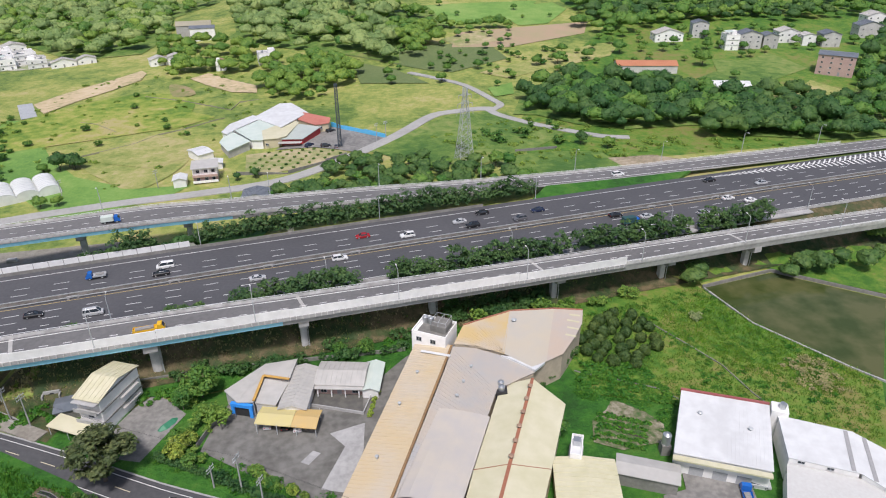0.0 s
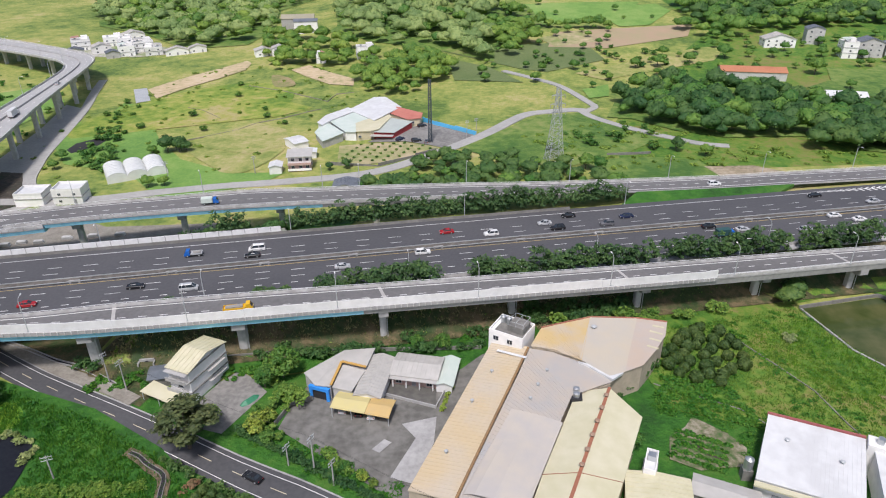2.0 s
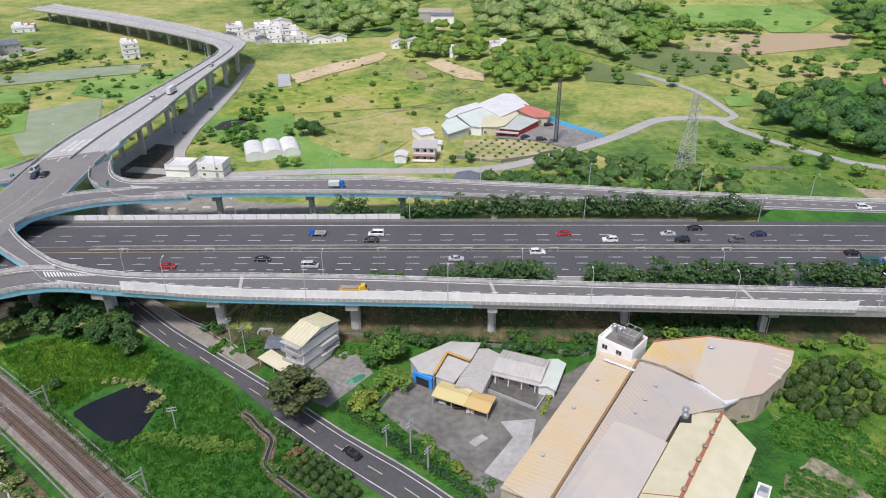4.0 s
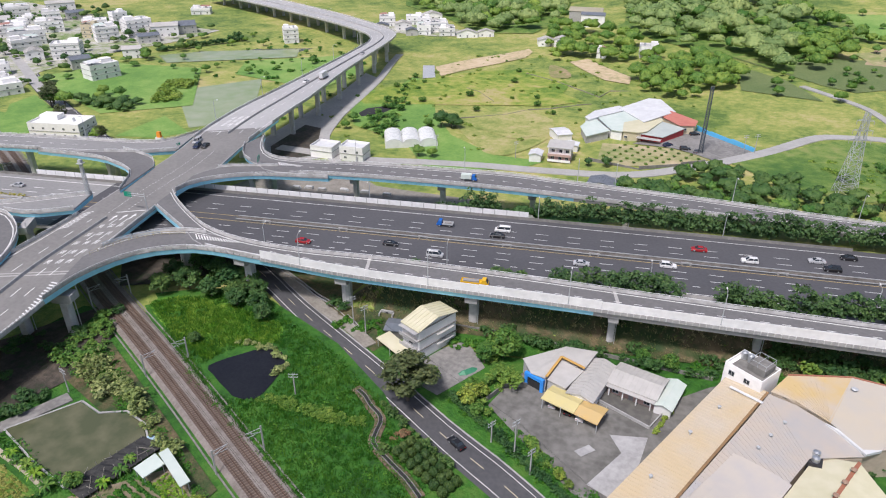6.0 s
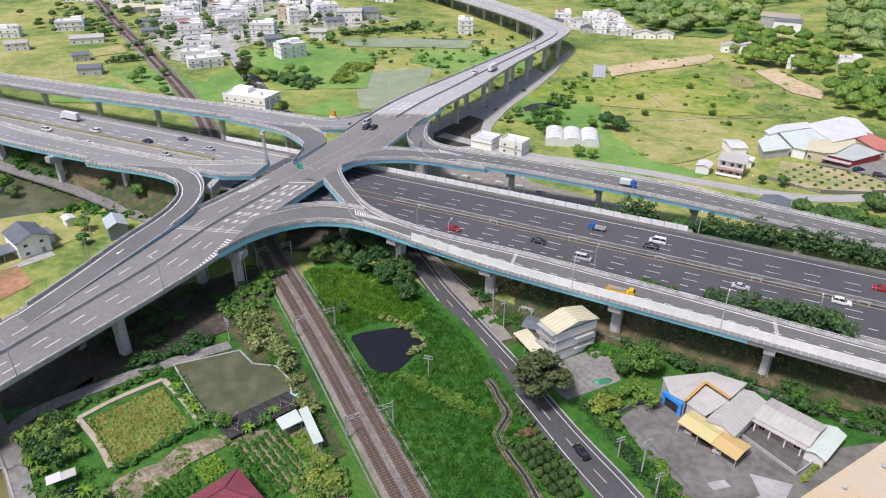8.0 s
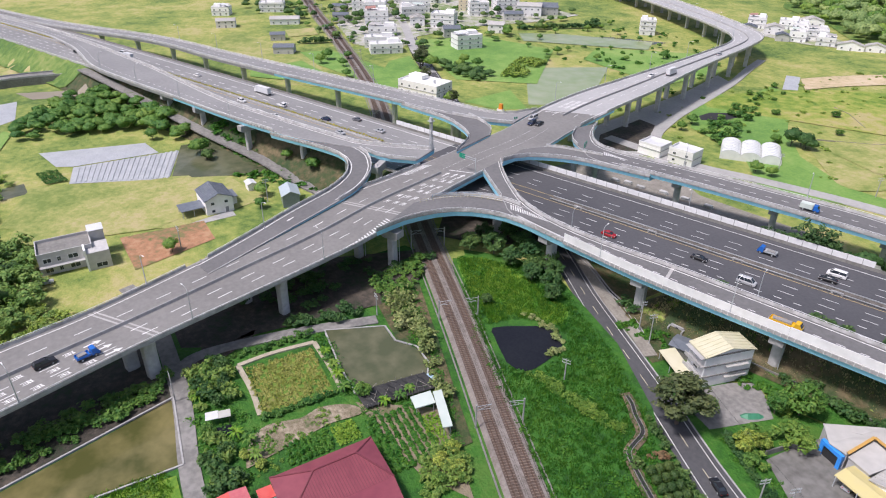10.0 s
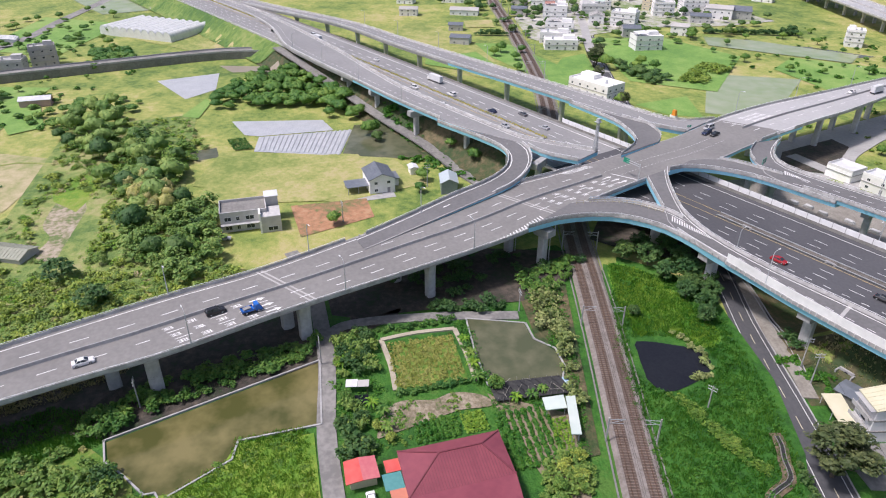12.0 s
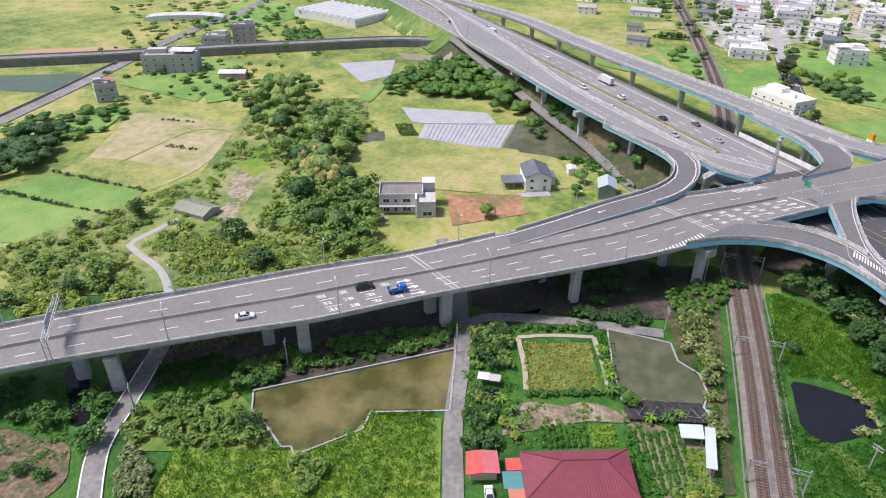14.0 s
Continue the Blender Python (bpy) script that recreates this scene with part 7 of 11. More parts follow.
def ribs_over(poly_a, poly_b, n, parent, material, at, dz=0.04):
    """Raised seams between two edges of a roof, given as end points with heights."""
    g = Geo()
    for k in range(n + 1):
        t = k / n
        a = [poly_a[0][i] + (poly_a[1][i] - poly_a[0][i]) * t for i in range(3)]
        b = [poly_b[0][i] + (poly_b[1][i] - poly_b[0][i]) * t for i in range(3)]
        g.bar((a[0] - at[0], a[1] - at[1], a[2] + dz), (b[0] - at[0], b[1] - at[1], b[2] + dz), 0.07, 0.08)
    return part("roof_ribs", g, material, parent)


def vent(parent, x, y, z, size=0.45, metal=None):
    """A turbine roof ventilator."""
    g = Geo()
    g.tube((x, y, z - 0.3), (x, y, z + 0.35), size * 0.5, size * 0.5, 8)
    ring = [(0.35, 0.75), (0.5, 1.1), (0.65, 0.75), (0.7, 0.2)]
    for (z0, k0), (z1, k1) in zip([(0.2, 0.6)] + ring, ring):
        g.tube((x, y, z + z0), (x, y, z + z1), size * k0, size * k1, 10)
    return part("roof_vent", g, metal or STEEL, parent, "rusty turbine roof vent" if metal else "steel turbine roof vent")


# the factory
WALLTAN = mat("tan_sheet_wall", (0.5, 0.42, 0.32), (0.4, 0.34, 0.26), fine=0.8, broad=0.2)
at = (0, 118, 0)
fac = thing("factory", "large factory with long grey and rust-stained sheet roofs", "building", at)
A = [(-19.6, 91), (-10.6, 88.5), (-8.2, 98), (-0.4, 128), (1.9, 138.3), (-7.0, 141.2)]
slab("roof", A, [6.3, 7.5, 7.5, 7.5, 7.5, 6.3], fac, mat("tan_stained_roof", (0.53, 0.46, 0.36), (0.55, 0.44, 0.28), fine=0.15, broad=0.06, rough=0.55), at=at, label="tan sheet roof with orange stains")
skirt("wall", A, 6.2, fac, WALLTAN, at)
ribs_over(((-9.6, 90, 7.3), (2.0, 137.4, 7.3)), ((3.0, 90, 7.3), (11.8, 121.4, 7.3)), 38, fac, ROOFRUST, at, 0.02)
ribs_over(((-19.6, 91, 6.3), (-7.0, 141.2, 6.3)), ((-10.4, 89, 7.5), (1.9, 138.3, 7.5)), 50, fac, MATS["tan_stained_roof"], at)
Bp = [(-9.8, 89), (-7.6, 98), (0.1, 128), (2.4, 138.0), (8, 137.2), (15.5, 133.5), (21.5, 127.6), (12.2, 121.6), (5.2, 98.5), (3.0, 89)]
slab("roof", Bp, [7.3] * 10, fac, ROOFRUST, at=at, label="grey sheet roof with rust stains")
skirt("wall", Bp, 7.0, fac, WALLTAN, at)
ridge = Geo()
prof = [(-1.0, 0.0), (-0.92, 0.22), (-0.6, 0.62), (0, 0.85), (0.6, 0.62), (0.92, 0.22), (1.0, 0.0)]
rings = []
for s in np.linspace(0, 1, 12):
    cx, cy = -3.2 + (4.3 + 3.2) * s, 89 + (114 - 89) * s
    hw = 6.2 - 0.3 * s
    rings.append([(cx + p * hw * 0.968 - at[0], cy - p * hw * 0.25 - at[1], 7.2 + q * 1.6 * (1 - 0.65 * sstep(94, 108, cy))) for p, q in prof])
ridge.loft(rings, closed=False)
part("barrel_roof", ridge, mat("curved_grey_roof", (0.46, 0.43, 0.4), (0.52, 0.47, 0.4), fine=0.3, broad=0.1, rough=0.5), fac, "curved grey sheet roof")
gut = Geo()
gut.bar((-10.2 - at[0], 88.8 - at[1], 7.55), (2.1 - at[0], 138.2 - at[1], 7.55), 0.55, 0.12)
part("gutter", gut, mat("rusty_gutter", (0.2, 0.12, 0.06), (0.3, 0.18, 0.08)), fac, "dark rusty valley gutter")
Fp = [(2.6, 138.3), (5.2, 146.4), (12, 150), (18, 153), (30, 154), (37.5, 153.2), (36.2, 147), (33, 140.5), (29.2, 134), (24.5, 130.8), (21, 129), (15, 134), (8, 137.6)]
for poly, m_, lab in (([(2.6, 138.3), (5.2, 146.4), (12, 150), (18, 153), (14.9, 134.1), (8, 137.6)], mat("orange_stained_roof", (0.55, 0.41, 0.2), (0.5, 0.43, 0.34), fine=0.15, broad=0.09, rough=0.55, spread=0.35), "orange-stained sheet roof"),
                      ([(18, 153), (30, 154), (24.6, 130.9), (21, 129), (14.9, 134.1)], mat("fan_roof", (0.47, 0.44, 0.39), (0.52, 0.46, 0.36), fine=0.2, broad=0.09, rough=0.55), "grey-beige sheet roof"),
                      ([(30, 154), (37.5, 153.2), (36.2, 147), (33, 140.5), (29.2, 134), (24.6, 130.9)], mat("pinkish_roof", (0.46, 0.41, 0.37), (0.5, 0.41, 0.33), fine=0.2, broad=0.1, rough=0.55), "pinkish grey sheet roof")):
    slab("roof", poly, [7.9] * len(poly), fac, m_, at=at, label=lab)
ribs_over(((2.9, 138.8, 7.9), (12, 150, 7.9)), ((14.5, 134.6, 7.9), (14.8, 134.4, 7.9)), 12, fac, MATS["orange_stained_roof"], at, 0.02)
ribs_over(((18.6, 153, 7.9), (29.6, 153.9, 7.9)), ((16, 133.6, 7.9), (24.3, 131, 7.9)), 12, fac, MATS["fan_roof"], at, 0.02)
ribs_over(((30.6, 153.9, 7.9), (36, 147.4, 7.9)), ((25, 131.4, 7.9), (28.8, 134, 7.9)), 9, fac, MATS["pinkish_roof"], at, 0.02)
skirt("wall", Fp, 7.7, fac, WALLTAN, at)
trim = Geo()
for (x0, y0), (x1, y1) in zip(Fp[1:6], Fp[2:6]):
    trim.bar((x0 - at[0], y0 - at[1], 8.0), (x1 - at[0], y1 - at[1], 8.0), 0.3, 0.3)
part("roof_edge", trim, mat("red_brown_edge", (0.3, 0.12, 0.08), (0.36, 0.16, 0.1)), fac, "red-brown roof edging")
hip = Geo()
hip.bar((29.5 - at[0], 153.8 - at[1], 7.95), (24.6 - at[0], 131 - at[1], 7.95), 0.3, 0.15)
hip.bar((18 - at[0], 153 - at[1], 7.95), (14.5 - at[0], 134.4 - at[1], 7.95), 0.18, 0.1)
part("ridge_cap", hip, MATS["fan_roof"], fac)
lights = Geo()
for x0, y0, x1, y1 in ((31, 142, 33.6, 141), (32, 145.2, 34.8, 144.2), (32.5, 148.5, 35.5, 147.4), (33.5, 151, 36.3, 150.4)):
    lights.bar((x0 - at[0], y0 - at[1], 7.95), (x1 - at[0], y1 - at[1], 7.95), 0.7, 0.06)
part("skylights", lights, ROOFCREAM, fac, "pale translucent roof lights")
white = Geo().prism([(x - at[0], y - at[1]) for x, y in ((14, 133.6), (24.3, 130.6), (21.6, 127.8), (15.8, 132.6))], 7.2, 7.85)
part("flashing", white, ROOFWHITE, fac, "white roof flashing")
white = Geo().bar((-5.5 - at[0], 136.4 - at[1], 7.2), (1.7 - at[0], 133.6 - at[1], 7.7), 0.8, 0.1)
part("flashing", white, ROOFWHITE, fac, "white roof flashing")
for x, y in ((-13.5, 101), (-9.8, 117), (-6.2, 128), (-3.6, 139.5), (4.6, 124), (6.6, 129.5), (3.0, 119)):
    vent(fac, x - at[0], y - at[1], 7.0 if x < -2 else 7.4, 0.4)
vent(fac, 18.5, 148 - 118, 8.0, 0.7)

cream = thing("factory_hall", "cream gabled factory hall with rust-red ridge", "building", at)
Cw = [(12.6, 121.4), (15.2, 124.4), (20.6, 124.6), (9.4, 86), (2.8, 86), (5.8, 98)]
Ce = [(20.6, 124.6), (27.2, 117.4), (24.6, 109), (22.2, 101), (19.6, 93), (17.6, 86), (9.4, 86)]
slab("roof", Cw, [6.4, 6.6, 7.9, 7.9, 6.4, 6.4], cream, ROOFCREAM, at=at)
slab("roof", Ce, [7.9, 6.4, 6.4, 6.4, 6.4, 6.4, 7.9], cream, ROOFCREAM, at=at)
skirt("wall", [(12.6, 121.4), (15.2, 124.4), (20.6, 124.6), (27.2, 117.4), (24.6, 109), (22.2, 101), (17.6, 86), (2.8, 86), (5.8, 98)], 6.3, cream, MATS["cream_render"], at)
rd_ = Geo()
rd_.bar((20.6 - at[0], 124.6 - at[1], 7.98), (9.4 - at[0], 86 - at[1], 7.98), 0.7, 0.16)
part("ridge_cap", rd_, mat("rust_red_ridge", (0.28, 0.1, 0.06), (0.34, 0.14, 0.08)), cream, "rust-red ridge capping")
for k in range(6):
    vent(cream, 19.6 - 1.25 * k - at[0], 121.2 - 4.3 * k - at[1], 8.2, 0.55, mat("rusty_vent", (0.24, 0.13, 0.08), (0.34, 0.24, 0.17), fine=4, rough=0.6))
seam = Geo()
seam.bar((5.8 - at[0], 98.2 - at[1], 6.45), (12.9 - at[0], 98.2 - at[1], 7.93), 0.12, 0.08)
seam.bar((12.9 - at[0], 98.2 - at[1], 7.93), (21.2 - at[0], 98.2 - at[1], 6.45), 0.12, 0.08)
part("roof_seam", seam, MATS["rust_red_ridge"], cream)
# rooftop room with tanks
rm = thing("rooftop_room", "white rooftop room with water tanks and dark deck", "building", (-2.2, 142.6, 7.0), -23)
part("wall", Geo().box(0, 0, -7.0, 9.2, 7.6, 9.6), HOUSEWHITE, rm)
part("deck", Geo().box(0.4, 0.3, 2.6, 8.0, 6.6, 0.1), CONCRETE_DARK, rm)
par = Geo()
for cx, cy, sx, sy in ((0, -3.7, 9.2, 0.2), (0, 3.7, 9.2, 0.2), (-4.5, 0, 0.2, 7.2), (4.5, 0, 0.2, 7.2)):
    par.box(cx, cy, 2.6, sx, sy, 0.8)
part("parapet", par, HOUSEWHITE, rm)
for cx in (-3.2, -1.6):
    tk = Geo()
    tk.tube((cx, 1.6, 2.7), (cx, 1.6, 4.4), 0.75, 0.75, 12)
    tk.tube((cx, 1.6, 4.4), (cx, 1.6, 4.75), 0.75, 0.2, 12)
    part("water_tank", tk, TANK, rm, "steel water tank")
part("cabin", Geo().box(1.6, 0.6, 2.6, 4.2, 4.4, 1.9), CONCRETE_DARK, rm)
cage = Geo()
for cx in (-0.4, 1.6, 3.6):
    for cy in (-1.5, 2.7):
        cage.box(cx, cy, 4.5, 0.08, 0.08, 1.2)
for cy in (-1.5, 2.7):
    cage.bar((-0.4, cy, 5.7), (3.6, cy, 5.7), 0.08)
for cx in (-0.4, 1.6, 3.6):
    cage.bar((cx, -1.5, 5.7), (cx, 2.7, 5.7), 0.08)
part("steel_frame", cage, STEEL, rm, "open steel frame on top")
for cx in (-2.6, 1.2):
    window(rm, cx, -3.82, 0.6, 0)
tk2 = thing("roof_tanks", "pair of round steel tanks in a roof gap", "water tank", (13.2, 121.8, 6.6))
part("platform", Geo().box(0, 0.6, -6.6, 2.6, 4.0, 7.2), DARK, tk2)
for k in (0, 1):
    g = Geo()
    g.tube((0, k * 1.7 - 0.2, 0.6), (0, k * 1.7 - 0.2, 1.5), 0.75, 0.75, 14)
    g.tube((0, k * 1.7 - 0.2, 1.5), (0, k * 1.7 - 0.2, 1.75), 0.75, 0.25, 14)
    part("tank", g, TANK, tk2)

# sheds in the south-east
ye = house(28, 94.5, -4, 12, 16, 4.6, "gable", MATS["cream_render"], ROOFCREAM, "workshop with pale yellow sheet roof", name="workshop", rows=False, rise=0.6)
tw = house(27.5, 105, -14, 2.4, 6.0, 5.6, "flat", HOUSEWHITE, ROOFWHITE, "small white stair tower with roof tank", name="stair_tower", rows=False, top=False)
part("water_tank", Geo().box(0, 1, 5.7, 1.5, 1.5, 1.3), TANK, tw)
house(41.5, 101, -16, 12, 5, 3.4, "gable", CONCRETE_DARK, ROOFGREY, "grey lean-to shed with sheet roof", name="shed", along="x", rows=False, rise=0.5)
at = (60, 109, 0)
ws = thing("warehouse", "white warehouse with wide white sheet roof", "building", at)
Wp = [(54.2, 121.4), (72, 116.2), (65.4, 98), (47.2, 103.4)]
slab("roof", Wp, [6.8, 6.8, 5.6, 5.6], ws, ROOFWHITE, at=at)
skirt("wall", Wp, [6.6, 6.6, 5.4, 5.4], ws, HOUSEWHITE, at)
ribs_over(((54.2, 121.4, 6.8), (72, 116.2, 6.8)), ((47.2, 103.4, 5.6), (65.4, 98, 5.6)), 24, ws, ROOFWHITE, at, 0.0)
eg = Geo()
eg.bar((54.1 - at[0], 121.7 - at[1], 6.8), (72.1 - at[0], 116.5 - at[1], 6.8), 0.35, 0.9)
part("roof_edge", eg, mat("dull_red_fascia", (0.3, 0.08, 0.08), (0.36, 0.12, 0.11)), ws, "dull red fascia")
cp = Geo()
cp.prism([(47 - at[0], 103.2 - at[1]), (65.2 - at[0], 97.8 - at[1]), (64.8 - at[0], 96.6 - at[1]), (46.6 - at[0], 102 - at[1])], 4.9, 5.3)
part("canopy", cp, ROOFCREAM, ws, "cream canopy strip")
for k in (0.25, 0.5, 0.75):
    put("roller_shutter", SHUTTER, pose(47.6 + 17.6 * k - at[0], 103.5 - 5.3 * k - at[1], 0, 0, 0, -16.6), ws)
for x, y in ((56, 114), (65, 109)):
    vent(ws, x - at[0], y - at[1], 6.3, 0.5)
tk3 = thing("water_tank", "tall steel water tank on a grey plinth", "water tank", (47.6, 109, 0), 0)
g = Geo().box(0, 0, -0.5, 2.0, 2.0, 3.2)
part("plinth", g, CONCRETE_DARK, tk3)
g = Geo()
g.tube((0, 0, 2.7), (0, 0, 5.2), 0.95, 0.95, 14)
g.tube((0, 0, 5.2), (0, 0, 5.6), 0.95, 0.3, 14)
part("tank", g, TANK, tk3)
at = (80, 103, 0)
w2 = thing("warehouse", "long white warehouse with folded white roof", "building", at)
slab("roof", [(72.6, 113.2), (86, 108), (82, 96.8), (69.6, 101.2)], [6.6, 6.6, 6.2, 6.2], w2, ROOFWHITE, at=at)
slab("roof", [(86, 108), (100, 96), (95, 84), (82, 96.8)], [6.6, 3.8, 3.4, 6.2], w2, ROOFWHITE, at=at)
slab("roof", [(69.4, 100.8), (82, 96.6), (90, 88), (70, 80), (62, 84)], [5.0, 5.0, 4.4, 4.2, 4.2], w2, mat("pale_grey_roof", (0.56, 0.56, 0.54), (0.5, 0.49, 0.47)), at=at)
skirt("wall", [(72.6, 113.2), (86, 108), (82, 96.8), (69.6, 101.2)], 6.3, w2, HOUSEWHITE, at)
skirt("wall", [(86, 108), (100, 96), (95, 84), (82, 96.8)], [6.5, 3.8, 3.4, 6.2], w2, HOUSEWHITE, at)
skirt("wall", [(69.4, 100.8), (82, 96.6), (90, 88), (70, 80), (62, 84)], 4.2, w2, HOUSEWHITE, at)
bands = Geo()
for x0, y0, x1, y1 in ((84.6, 108.2, 80.8, 97.4), (87.6, 106.4, 84.0, 95.0)):
    bands.bar((x0 - at[0], y0 - at[1], 6.64 if x0 < 86 else 6.4), (x1 - at[0], y1 - at[1], 6.3 if x0 < 86 else 5.9), 0.8, 0.06)
part("roof_lights", bands, mat("grey_roof_light", (0.36, 0.35, 0.35), (0.3, 0.3, 0.3)), w2, "grey strips of roof light")
part("stair_head", Geo().box(73.4 - at[0], 114.4 - at[1], -0.5, 3.4, 3.4, 8.2, -20), HOUSEWHITE, w2)
tkg = Geo().tube((73.8 - at[0], 114.2 - at[1], 7.7), (73.8 - at[0], 114.2 - at[1], 9.0), 0.7, 0.7, 12)
part("water_tank", tkg, TANK, w2, "steel rooftop water tank")
for x, y in ((72, 100.6), (77, 98.8)):
    window(w2, x - at[0], y - at[1] - 0.1, 5.2, -18, 0.9, 0.5)

# three-storey house with yellow roof
h3 = house(-77, 123.1, -15, 6.2, 13, 9, "gable", HOUSEWHITE, ROOFCREAM, "three-storey white house with pale yellow sheet roof", along="x", rise=1.5, sides=(0,))
for z in (3.0, 6.0, 8.9):
    part("ledge", Geo().box(3.2, 0, z, 0.25, 13.2, 0.3), CONCRETE_DARK, h3)
for z in (3.0, 6.0):
    part("awning", Geo().box(3.6, 2.2, z - 0.5, 0.8, 6.0, 0.08), ROOFGREY, h3, "grey window awning")
for z in (3.0, 6.0):
    part("balcony", Geo().box(0, -7.2, z, 6.0, 1.4, 0.2).box(0, -7.85, z, 6.0, 0.12, 1.0), CONCRETE, h3)
part("eave_slab", Geo().box(0, -7.2, 8.55, 6.2, 1.5, 0.15), CONCRETE, h3)
patch("yard", [(-74, 108.5), (-65, 107), (-62, 116), (-60, 122), (-66, 127), (-70, 129), (-73, 124), (-76, 114)], OLDROAD, "stained concrete drive beside the house", "yard", lift=0.1)
at = (-82.5, 115.3, 0)
lt = thing("lean_to", "open lean-to with pale yellow sheet roof", "shed", at)
slab("roof", [(-88.6, 115.4), (-87, 119.2), (-77.2, 115.3), (-78.4, 111.8)], [2.8, 3.2, 3.2, 2.8], lt, ROOFCREAM, at=at)
for x, y in ((-88.2, 115.6), (-83.3, 113.9), (-78.6, 112.2)):
    part("post", Geo().box(x - at[0], y - at[1], -0.3, 0.14, 0.14, 3.0), STEEL, lt)
house(-86, 123.5, 20, 8, 5, 2.6, "gable", CONCRETE_DARK, ROOFSLATE, "low shed with blue-grey sheet roof", name="shed", along="x", rows=False, rise=0.4)

# walled compound
at = (-38, 127, 0)
cw = thing("workshop", "grey sheet-roofed workshop with orange trim and blue portal", "building", at)
Wg = [(-51.5, 125.4), (-47.4, 121.2), (-43.6, 121.0), (-43.2, 130), (-36.8, 129.2), (-36.4, 137.2), (-44, 135.2)]
slab("roof", Wg, [4.2, 4.2, 4.4, 4.8, 4.6, 4.4, 4.4], cw, ROOFGREY, at=at)
skirt("wall", Wg, 4.1, cw, HOUSEGREY, at)
slab("roof", [(-43.3, 121.2), (-38.4, 120.6), (-37, 128.6), (-43, 129.6)], [4.0, 3.8, 3.9, 4.2], cw, ROOFGREY, at=at)
skirt("wall", [(-43.3, 121.2), (-38.4, 120.6), (-37, 128.6), (-43, 129.6)], 3.7, cw, HOUSEGREY, at)
og = Geo()
og.bar((-43.5 - at[0], 121.2 - at[1], 4.75), (-43.2 - at[0], 130 - at[1], 4.95), 0.6, 0.25)
og.bar((-43.2 - at[0], 130 - at[1], 4.95), (-36.8 - at[0], 128.8 - at[1], 4.8), 0.6, 0.25)
part("roof_trim", og, mat("orange_trim", (0.55, 0.32, 0.08), (0.48, 0.28, 0.08)), cw, "orange roof trim")
bp = Geo()
for x, y in ((-48.6, 121.6), (-44.2, 120.7)):
    bp.box(x - at[0], y - at[1], -0.3, 0.8, 0.8, 3.7)
bp.bar((-49 - at[0], 121.7 - at[1], 3.4), (-43.8 - at[0], 120.6 - at[1], 3.4), 0.85, 0.9)
part("portal", bp, BLUEPAINT, cw, "bright blue door portal")
part("opening", Geo().box(-46.4 - at[0], 121.3 - at[1], 0, 3.6, 0.3, 3.0, -12), DARK, cw)
house(-34.3, 127.4, -2, 6.0, 15, 3.4, "gable", HOUSEWHITE, ROOFGREY, "low grey-roofed house in the compound", rise=0.9, rows=False)
hb = house(-24.8, 132.6, -3, 11.4, 8.4, 3.3, "gable", PINKTILE, ROOFGREY, "low brick house with veranda and grey roof", along="x", rise=0.9, sides=(0,))
for k in range(4):
    part("veranda_post", Geo().box(-5 + k * 3.3, -5.2, -0.2, 0.25, 0.25, 3.2), HOUSEWHITE, hb)
part("veranda_roof", Geo().box(0, -4.9, 2.95, 11.6, 1.6, 0.15), ROOFGREY, hb)
house(-17.2, 132.4, -3, 3.8, 10.4, 2.6, "gable", HOUSEWHITE, ROOFGREEN, "small annex with pale green roof", name="annex", rows=False, rise=0.7)
at = (-35, 118, 0)
cpt = thing("carport", "open carport with yellow sheet roof", "carport", at)
OCHRE = mat("ochre_sheet_roof", (0.58, 0.4, 0.15), (0.52, 0.38, 0.18), fine=0.4, broad=0.15, rough=0.5)
PALEYELLOW = mat("pale_yellow_roof", (0.58, 0.5, 0.22), (0.54, 0.47, 0.24), fine=0.4, broad=0.15, rough=0.5)
for (xa, ya), (xb, yb), m_ in (((-42.3, 115.6), (-34, 114.6), PALEYELLOW), ((-33.94, 114.6), (-28.2, 113.8), OCHRE)):
    slab("roof", [(xa, ya), (xa + 0.3, ya + 2.9), (xb + 0.3, yb + 3.0), (xb, yb)], [2.9, 3.5, 3.5, 2.9], cpt, m_, at=at)
    slab("roof", [(xa + 0.3, ya + 2.94), (xa + 0.6, ya + 5.8), (xb + 0.5, yb + 6.2), (xb + 0.3, yb + 3.04)], [3.5, 2.9, 2.9, 3.5], cpt, m_, at=at)
for x, y in ((-41.8, 115.4), (-37.2, 115), (-32.8, 114.6), (-28.4, 114.2), (-41.8, 122), (-28.4, 120.4)):
    part("post", Geo().box(x - at[0], y - at[1], -0.3, 0.16, 0.16, 3.3), STEEL, cpt)
patch("yard", [(43, 92), (44, 97), (49, 98.5), (50, 105.9), (54, 107.6), (63, 104), (62, 92)], OLDROAD, "grey concrete yard before the warehouse", "yard", lift=0.3)
patch("courtyard", [(-31.5, 124.6), (-30.2, 129), (-19.4, 128.4), (-18.8, 121.6)], mat("dark_court", (0.085, 0.082, 0.075), (0.13, 0.125, 0.11), fine=0.6, broad=0.3), "dark paved courtyard", "yard", lift=0.42, step=40)
wood("clipped_hedge", "clipped yellow-green hedge beside the courtyard", "hedge", LEAF_YELLOW, [(-17.2 + 0.12 * k, 120.6 + 0.8 * k) for k in range(11)], 715, 1.1, 0.6, 8, 18, 0.2, 0.3)
patch("paving", [(-25.5, 115), (-18, 118.4), (-17.4, 110), (-19.5, 98), (-25, 99), (-23, 106), (-21.6, 111)], CONCRETE, "pale new concrete strip across the yard", "yard", lift=0.4, step=40)
